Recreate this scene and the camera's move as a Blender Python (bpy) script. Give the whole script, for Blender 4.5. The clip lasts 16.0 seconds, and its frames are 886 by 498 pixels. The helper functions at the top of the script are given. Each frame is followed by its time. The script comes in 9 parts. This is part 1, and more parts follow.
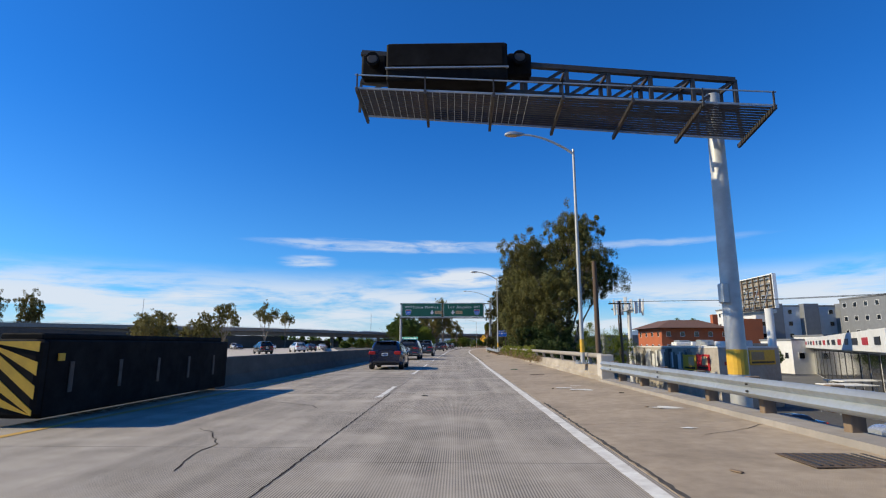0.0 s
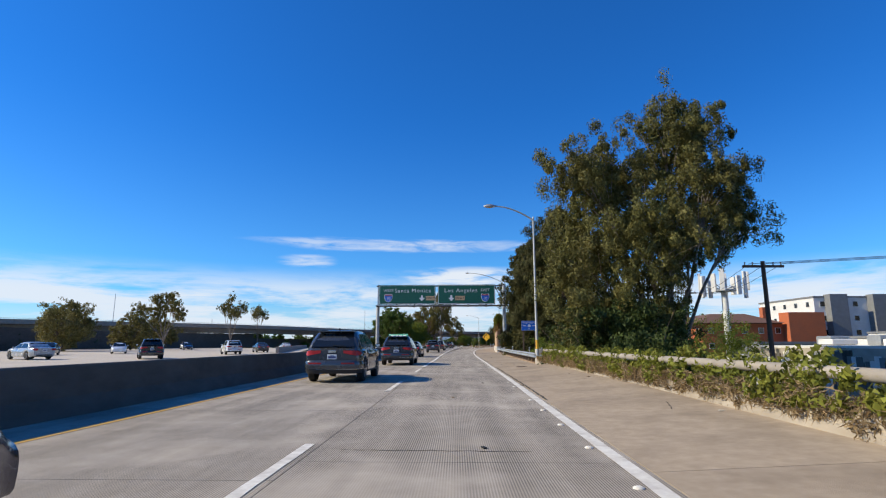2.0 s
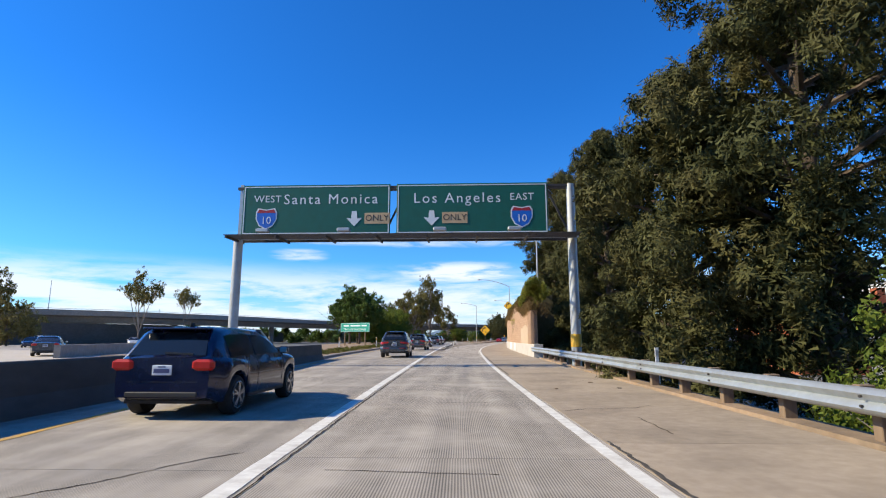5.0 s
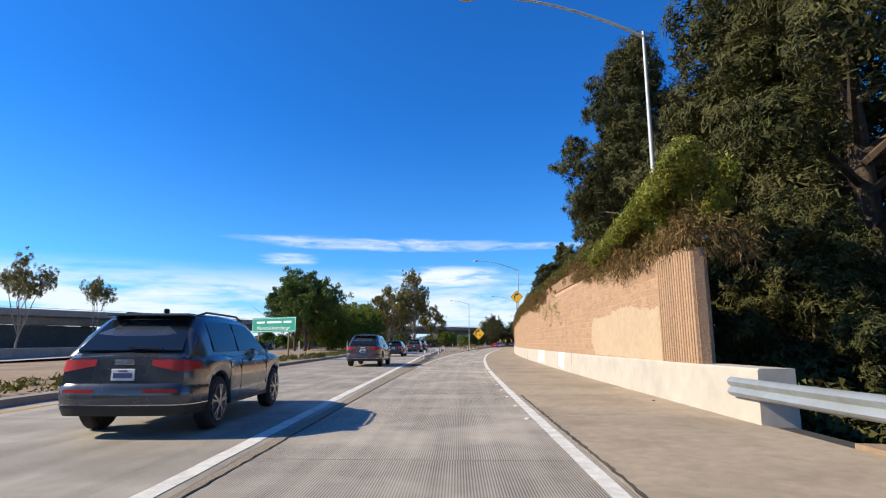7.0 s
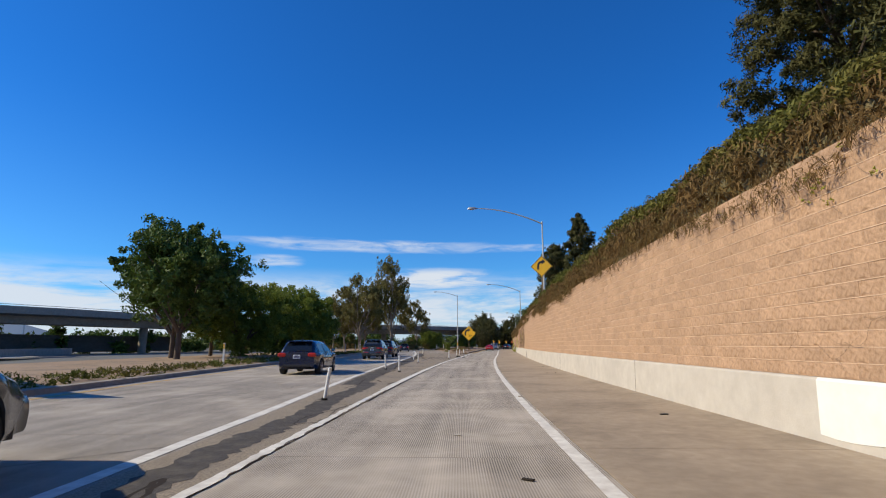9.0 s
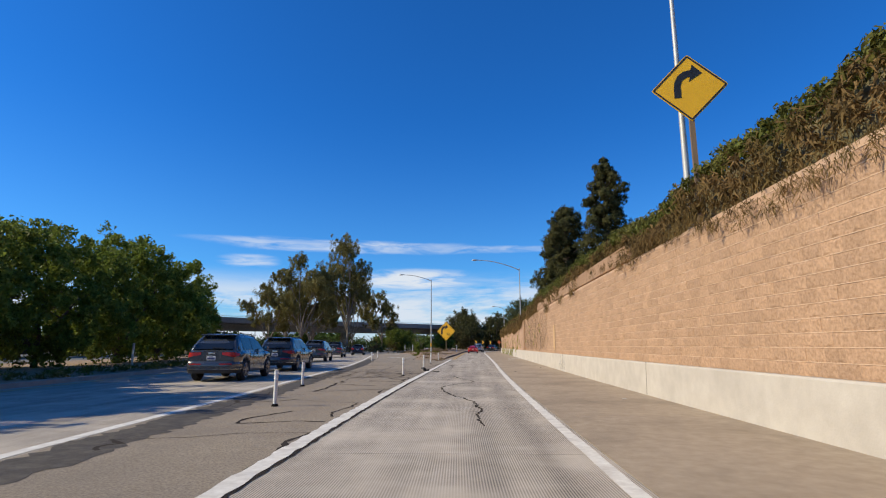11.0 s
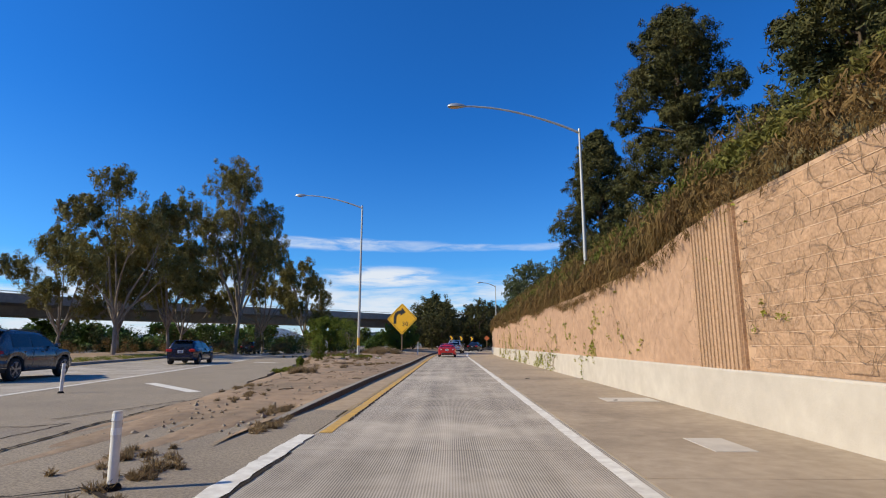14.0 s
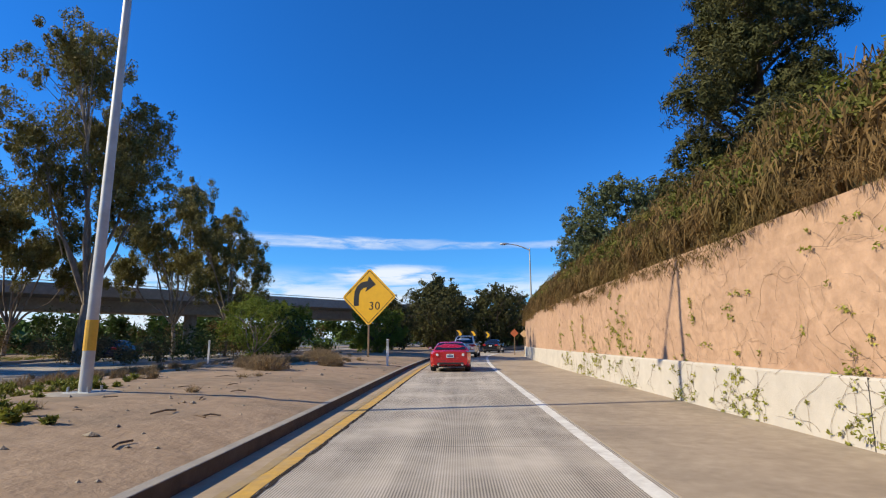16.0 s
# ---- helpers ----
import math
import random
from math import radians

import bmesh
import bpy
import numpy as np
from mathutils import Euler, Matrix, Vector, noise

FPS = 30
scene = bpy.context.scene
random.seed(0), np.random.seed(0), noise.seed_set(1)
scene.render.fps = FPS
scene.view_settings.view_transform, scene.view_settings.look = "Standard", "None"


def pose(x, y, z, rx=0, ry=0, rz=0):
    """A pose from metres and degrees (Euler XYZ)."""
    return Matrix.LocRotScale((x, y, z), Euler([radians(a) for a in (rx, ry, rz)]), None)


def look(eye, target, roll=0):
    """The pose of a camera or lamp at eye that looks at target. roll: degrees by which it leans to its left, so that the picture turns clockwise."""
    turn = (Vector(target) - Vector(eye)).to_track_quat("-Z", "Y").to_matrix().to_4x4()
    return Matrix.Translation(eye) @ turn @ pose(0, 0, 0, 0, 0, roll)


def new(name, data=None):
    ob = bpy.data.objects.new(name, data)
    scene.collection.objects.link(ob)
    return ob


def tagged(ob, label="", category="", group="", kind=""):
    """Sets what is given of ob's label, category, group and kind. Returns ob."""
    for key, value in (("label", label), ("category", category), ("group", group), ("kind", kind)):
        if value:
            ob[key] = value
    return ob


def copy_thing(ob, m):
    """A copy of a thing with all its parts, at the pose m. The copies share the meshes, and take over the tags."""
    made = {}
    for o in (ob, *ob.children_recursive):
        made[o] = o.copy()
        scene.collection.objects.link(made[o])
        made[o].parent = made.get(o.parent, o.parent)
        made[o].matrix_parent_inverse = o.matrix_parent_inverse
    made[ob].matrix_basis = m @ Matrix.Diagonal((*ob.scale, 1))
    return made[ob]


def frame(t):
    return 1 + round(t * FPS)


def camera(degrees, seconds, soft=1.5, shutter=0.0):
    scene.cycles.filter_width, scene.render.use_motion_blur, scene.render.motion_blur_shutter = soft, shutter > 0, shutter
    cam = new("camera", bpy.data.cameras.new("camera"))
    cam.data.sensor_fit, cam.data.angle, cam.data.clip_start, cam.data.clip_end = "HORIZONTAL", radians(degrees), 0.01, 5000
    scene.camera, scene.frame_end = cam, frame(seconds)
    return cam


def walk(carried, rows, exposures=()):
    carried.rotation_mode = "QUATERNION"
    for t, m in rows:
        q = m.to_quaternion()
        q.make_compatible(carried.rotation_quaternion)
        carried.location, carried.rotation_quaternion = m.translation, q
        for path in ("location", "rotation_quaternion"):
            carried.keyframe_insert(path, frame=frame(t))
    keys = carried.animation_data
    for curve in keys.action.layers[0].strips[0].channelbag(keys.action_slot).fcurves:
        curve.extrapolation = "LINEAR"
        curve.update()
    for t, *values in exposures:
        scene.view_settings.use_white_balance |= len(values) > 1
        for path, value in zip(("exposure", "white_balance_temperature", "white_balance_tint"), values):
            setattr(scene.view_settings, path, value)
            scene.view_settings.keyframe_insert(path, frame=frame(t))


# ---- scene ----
cam = camera(80.0, 16.0, 1.15)
PATH = [
    (0.0, pose(-0.000, 0.000, 1.25, 100.27, -0.02, 0.43)),
    (0.5, pose(0.126, 6.907, 1.25, 100.27, -0.00, 0.44)),
    (1.0, pose(0.242, 13.814, 1.25, 100.27, 0.01, 0.46)),
    (1.5, pose(0.350, 20.724, 1.25, 100.24, 0.02, 0.47)),
    (2.0, pose(0.461, 27.637, 1.25, 100.16, 0.03, 0.40)),
    (2.5, pose(0.578, 34.561, 1.25, 99.92, 0.04, 0.31)),
    (3.0, pose(0.700, 41.494, 1.25, 99.94, 0.03, 0.30)),
    (3.5, pose(0.840, 48.413, 1.25, 99.96, 0.04, 0.23)),
    (4.0, pose(1.004, 55.322, 1.25, 99.66, 0.03, 0.09)),
    (4.5, pose(1.190, 62.224, 1.25, 99.57, 0.00, -0.13)),
    (5.0, pose(1.403, 69.116, 1.25, 99.60, -0.02, -0.39)),
    (5.5, pose(1.649, 75.995, 1.25, 99.69, -0.06, -0.68)),
    (6.0, pose(1.928, 82.859, 1.25, 99.80, -0.09, -0.97)),
    (6.5, pose(2.239, 89.703, 1.25, 99.93, -0.10, -1.25)),
    (7.0, pose(2.570, 96.526, 1.25, 100.10, -0.01, -1.51)),
    (7.5, pose(2.924, 103.338, 1.25, 100.16, 0.09, -1.71)),
    (8.0, pose(3.321, 110.175, 1.25, 100.23, 0.17, -2.07)),
    (8.5, pose(3.761, 117.016, 1.25, 100.30, 0.14, -2.48)),
    (9.0, pose(4.257, 123.834, 1.25, 100.29, 0.04, -2.95)),
    (9.5, pose(4.815, 130.645, 1.25, 100.32, 0.00, -3.47)),
    (10.0, pose(5.439, 137.449, 1.25, 100.37, 0.01, -4.05)),
    (10.5, pose(6.136, 144.248, 1.25, 100.40, 0.05, -4.70)),
    (11.0, pose(6.912, 151.042, 1.25, 100.39, 0.09, -5.41)),
    (11.5, pose(7.771, 157.834, 1.25, 100.33, 0.08, -6.13)),
    (12.0, pose(8.695, 164.629, 1.25, 100.19, -0.04, -6.81)),
    (12.5, pose(9.687, 171.426, 1.25, 100.09, -0.17, -7.41)),
    (13.0, pose(10.764, 178.260, 1.25, 100.07, -0.16, -7.93)),
    (13.5, pose(11.886, 185.105, 1.25, 100.12, -0.09, -8.27)),
    (14.0, pose(13.017, 191.923, 1.25, 100.15, -0.03, -8.25)),
    (14.5, pose(14.133, 198.717, 1.25, 100.14, -0.01, -8.03)),
    (15.0, pose(15.227, 205.510, 1.25, 100.04, -0.00, -7.80)),
    (15.5, pose(16.300, 212.295, 1.25, 99.96, 0.08, -7.60)),
    (16.0, pose(17.367, 219.079, 1.25, 99.94, 0.21, -7.40)),
]
EXPOSURES = ((0, 0.08), (1.0, 0.08), (2.0, 0.17), (3.0, 0.35), (4.0, 0.45), (6.5, 0.48), (7.0, 0.42), (8.0, 0.1), (9.0, 0.02), (11.5, 0.08), (14.0, 0.12), (15.0, 0.18), (16.0, 0.28))
walk(cam, PATH, EXPOSURES)

# ---- light ----
SUN_DIR = Vector((-0.997, -0.08, 0.0)).normalized()
SUN_EL = radians(34)
sun_data = bpy.data.lights.new("sun", "SUN")
sun_data.energy, sun_data.angle, sun_data.color = 5.0, radians(0.53), (1.0, 0.885, 0.64)
sun = new("sun", sun_data)
sun.matrix_world = look((0, 0, 60), Vector((0, 0, 60)) - Vector((SUN_DIR.x * math.cos(SUN_EL), SUN_DIR.y * math.cos(SUN_EL), math.sin(SUN_EL))))

world = bpy.data.worlds.new("sky")
scene.world = world
world.use_nodes = True
wn, wl = world.node_tree.nodes, world.node_tree.links
wn.clear()


def wnode(kind, **kw):
    n = wn.new(kind)
    for k, v in kw.items():
        if k == "op":
            n.operation = v
        elif k == "blend":
            n.blend_type = v
        elif k == "data":
            n.data_type = v
        else:
            n.inputs[k.replace("_", " ")].default_value = v
    return n


def wmath(op, a, b=None, clamp=False):
    n = wn.new("ShaderNodeMath")
    n.operation, n.use_clamp = op, clamp
    for i, v in enumerate((a, b)):
        if v is None:
            continue
        if isinstance(v, (int, float)):
            n.inputs[i].default_value = v
        else:
            wl.new(v, n.inputs[i])
    return n.outputs[0]


def wramp(v, lo, hi, a=0.0, b=1.0):
    n = wn.new("ShaderNodeMapRange")
    n.interpolation_type = "SMOOTHSTEP"
    wl.new(v, n.inputs[0])
    for i, x in enumerate((lo, hi, a, b)):
        n.inputs[i + 1].default_value = x
    return n.outputs[0]


sky = wn.new("ShaderNodeTexSky")
sky.sky_type, sky.sun_disc = "NISHITA", False
sky.sun_elevation, sky.sun_rotation = SUN_EL, math.atan2(SUN_DIR.x, SUN_DIR.y)
sky.altitude, sky.air_density, sky.dust_density, sky.ozone_density = 30, 1.0, 0.3, 3.0
co = wn.new("ShaderNodeTexCoord").outputs["Generated"]
sep = wn.new("ShaderNodeSeparateXYZ")
wl.new(co, sep.inputs[0])
elev = wmath("MULTIPLY", wmath("ARCSINE", sep.outputs[2]), 57.2958)
azim = wmath("MULTIPLY", wmath("ARCTAN2", sep.outputs[0], sep.outputs[1]), 57.2958)
# deep clear blue overhead, paler towards the horizon
grade = wn.new("ShaderNodeMix")
grade.data_type = "RGBA"
wl.new(wramp(elev, 3.0, 26.0), grade.inputs[0])
grade.inputs[6].default_value, grade.inputs[7].default_value = (0.36, 0.92, 1.5, 1), (0.14, 0.74, 1.5, 1)
hsv = wn.new("ShaderNodeMix")
hsv.data_type, hsv.blend_type = "RGBA", "MULTIPLY"
hsv.inputs[0].default_value = 1.0
wl.new(sky.outputs[0], hsv.inputs[6])
wl.new(grade.outputs[2], hsv.inputs[7])
flat = wn.new("ShaderNodeCombineXYZ")
wl.new(wmath("MULTIPLY", azim, 0.055), flat.inputs[0])
wl.new(wmath("MULTIPLY", elev, 0.34), flat.inputs[1])


def wnoise(scale, detail, rough, dist=0.0):
    n = wnode("ShaderNodeTexNoise", Scale=scale, Detail=detail, Roughness=rough, Distortion=dist)
    wl.new(flat.outputs[0], n.inputs["Vector"])
    return n.outputs["Fac"]


# low cloud bank near the horizon, thin streaks above it, a veil high up
n1, n2, n3 = wnoise(1.15, 7, 0.62, 0.35), wnoise(3.1, 6, 0.6, 0.6), wnoise(0.62, 5, 0.55, 0.9)
bank = wmath("MULTIPLY", wramp(elev, 8.3, 4.6), wramp(wmath("ADD", wmath("MULTIPLY", n1, 0.75), wmath("MULTIPLY", n2, 0.25)), 0.36, 0.56))
haze = wramp(elev, 5.2, 0.0, 0.0, 0.75)


def streak(az, el, half_az, half_el, gain):
    a = wmath("DIVIDE", wmath("SUBTRACT", azim, az), half_az)
    e = wmath("DIVIDE", wmath("ADD", wmath("SUBTRACT", elev, el), wmath("MULTIPLY", wmath("SUBTRACT", n1, 0.5), 1.6)), half_el)
    r = wmath("ADD", wmath("MULTIPLY", a, a), wmath("MULTIPLY", e, e))
    return wmath("MULTIPLY", wmath("MULTIPLY", wramp(r, 1.0, 0.0), gain), wramp(n2, 0.3, 0.62))


masks = [bank, haze, streak(-6, 10.5, 17, 0.75, 0.75), streak(14, 10.2, 20, 0.55, 0.5), streak(2, 7.0, 8.5, 1.5, 1.2),
         streak(-15, 8.6, 3.5, 0.9, 0.7), streak(-42, 36, 30, 2.2, 0.32), streak(4, 38, 12, 1.6, 0.2)]
total = masks[0]
for m in masks[1:]:
    total = wmath("MAXIMUM", total, m)
mix = wn.new("ShaderNodeMix")
mix.data_type = "RGBA"
wl.new(wmath("MULTIPLY", total, 0.93, True), mix.inputs[0])
wl.new(hsv.outputs[2], mix.inputs[6])
mix.inputs[7].default_value = (6.9, 7.5, 8.3, 1)
back = wnode("ShaderNodeBackground", Strength=0.1)
wl.new(mix.outputs[2], back.inputs[0])
wout = wn.new("ShaderNodeOutputWorld")
wl.new(back.outputs[0], wout.inputs[0])

# ---- materials ----
def material(name, c1, c2=None, scale=1.0, rough=0.8, metal=0.0, bump=0.0, bump_scale=40.0, stain=None, stain_scale=0.3,
             stain_amount=0.5, stretch=(1, 1, 1), vary=0.0, island=0.0, coat=0.0, trans=0.0, spec=0.5, tight=0.2):
    """Two-scale surface: c1/c2 by a fine noise, a stain colour by a broad one, bump, and a shade of its own for each piece."""
    m = bpy.data.materials.new(name)
    m.use_nodes = True
    nt = m.node_tree
    N, L = nt.nodes, nt.links
    b = N["Principled BSDF"]
    c2 = c2 or tuple(x * 0.75 for x in c1)
    tc = N.new("ShaderNodeTexCoord")
    mp = N.new("ShaderNodeMapping")
    mp.inputs["Scale"].default_value = stretch
    L.new(tc.outputs["Object"], mp.inputs[0])

    def noise_node(s, d, r=0.6):
        n = N.new("ShaderNodeTexNoise")
        n.inputs["Scale"].default_value, n.inputs["Detail"].default_value, n.inputs["Roughness"].default_value = s, d, r
        L.new(mp.outputs[0], n.inputs["Vector"])
        return n.outputs["Fac"]

    def mixer(fac, a, bb, blend="MIX"):
        n = N.new("ShaderNodeMix")
        n.data_type, n.blend_type = "RGBA", blend
        for sock, v in ((n.inputs[0], fac), (n.inputs[6], a), (n.inputs[7], bb)):
            if isinstance(v, (int, float)):
                sock.default_value = v
            elif isinstance(v, tuple):
                sock.default_value = (*v[:3], 1)
            else:
                L.new(v, sock)
        return n.outputs[2]

    def remap(v, lo, hi, a=0.0, bb=1.0):
        n = N.new("ShaderNodeMapRange")
        L.new(v, n.inputs[0])
        for i, x in enumerate((lo, hi, a, bb)):
            n.inputs[i + 1].default_value = x
        return n.outputs[0]

    fine = noise_node(scale, 8)
    col = mixer(remap(fine, 0.5 - tight, 0.5 + tight), c1, c2)
    if stain:
        broad = noise_node(stain_scale, 5, 0.65)
        col = mixer(remap(broad, 0.45, 0.75, 0, stain_amount), col, stain)
    if vary or island:
        src = N.new("ShaderNodeObjectInfo").outputs["Random"] if vary else N.new("ShaderNodeNewGeometry").outputs["Random Per Island"]
        a = vary or island
        col = mixer(1.0, col, remap(src, 0, 1, 1 - a, 1 + a), "MULTIPLY")
    L.new(col, b.inputs["Base Color"])
    L.new(remap(fine, 0.2, 0.8, max(rough - 0.12, 0.02), min(rough + 0.1, 1.0)), b.inputs["Roughness"])
    b.inputs["Metallic"].default_value = metal
    b.inputs["Coat Weight"].default_value = coat
    b.inputs["Coat Roughness"].default_value = 0.05
    b.inputs["Specular IOR Level"].default_value = spec
    if bump:
        bn = N.new("ShaderNodeBump")
        bn.inputs["Strength"].default_value, bn.inputs["Distance"].default_value = bump, 0.02
        L.new(noise_node(bump_scale, 6), bn.inputs["Height"])
        L.new(bn.outputs[0], b.inputs["Normal"])
    if trans:
        out = N["Material Output"]
        tr = N.new("ShaderNodeBsdfTranslucent")
        L.new(col, tr.inputs["Color"])
        ms = N.new("ShaderNodeMixShader")
        ms.inputs[0].default_value = trans
        L.new(b.outputs[0], ms.inputs[1])
        L.new(tr.outputs[0], ms.inputs[2])
        L.new(ms.outputs[0], out.inputs[0])
    return m


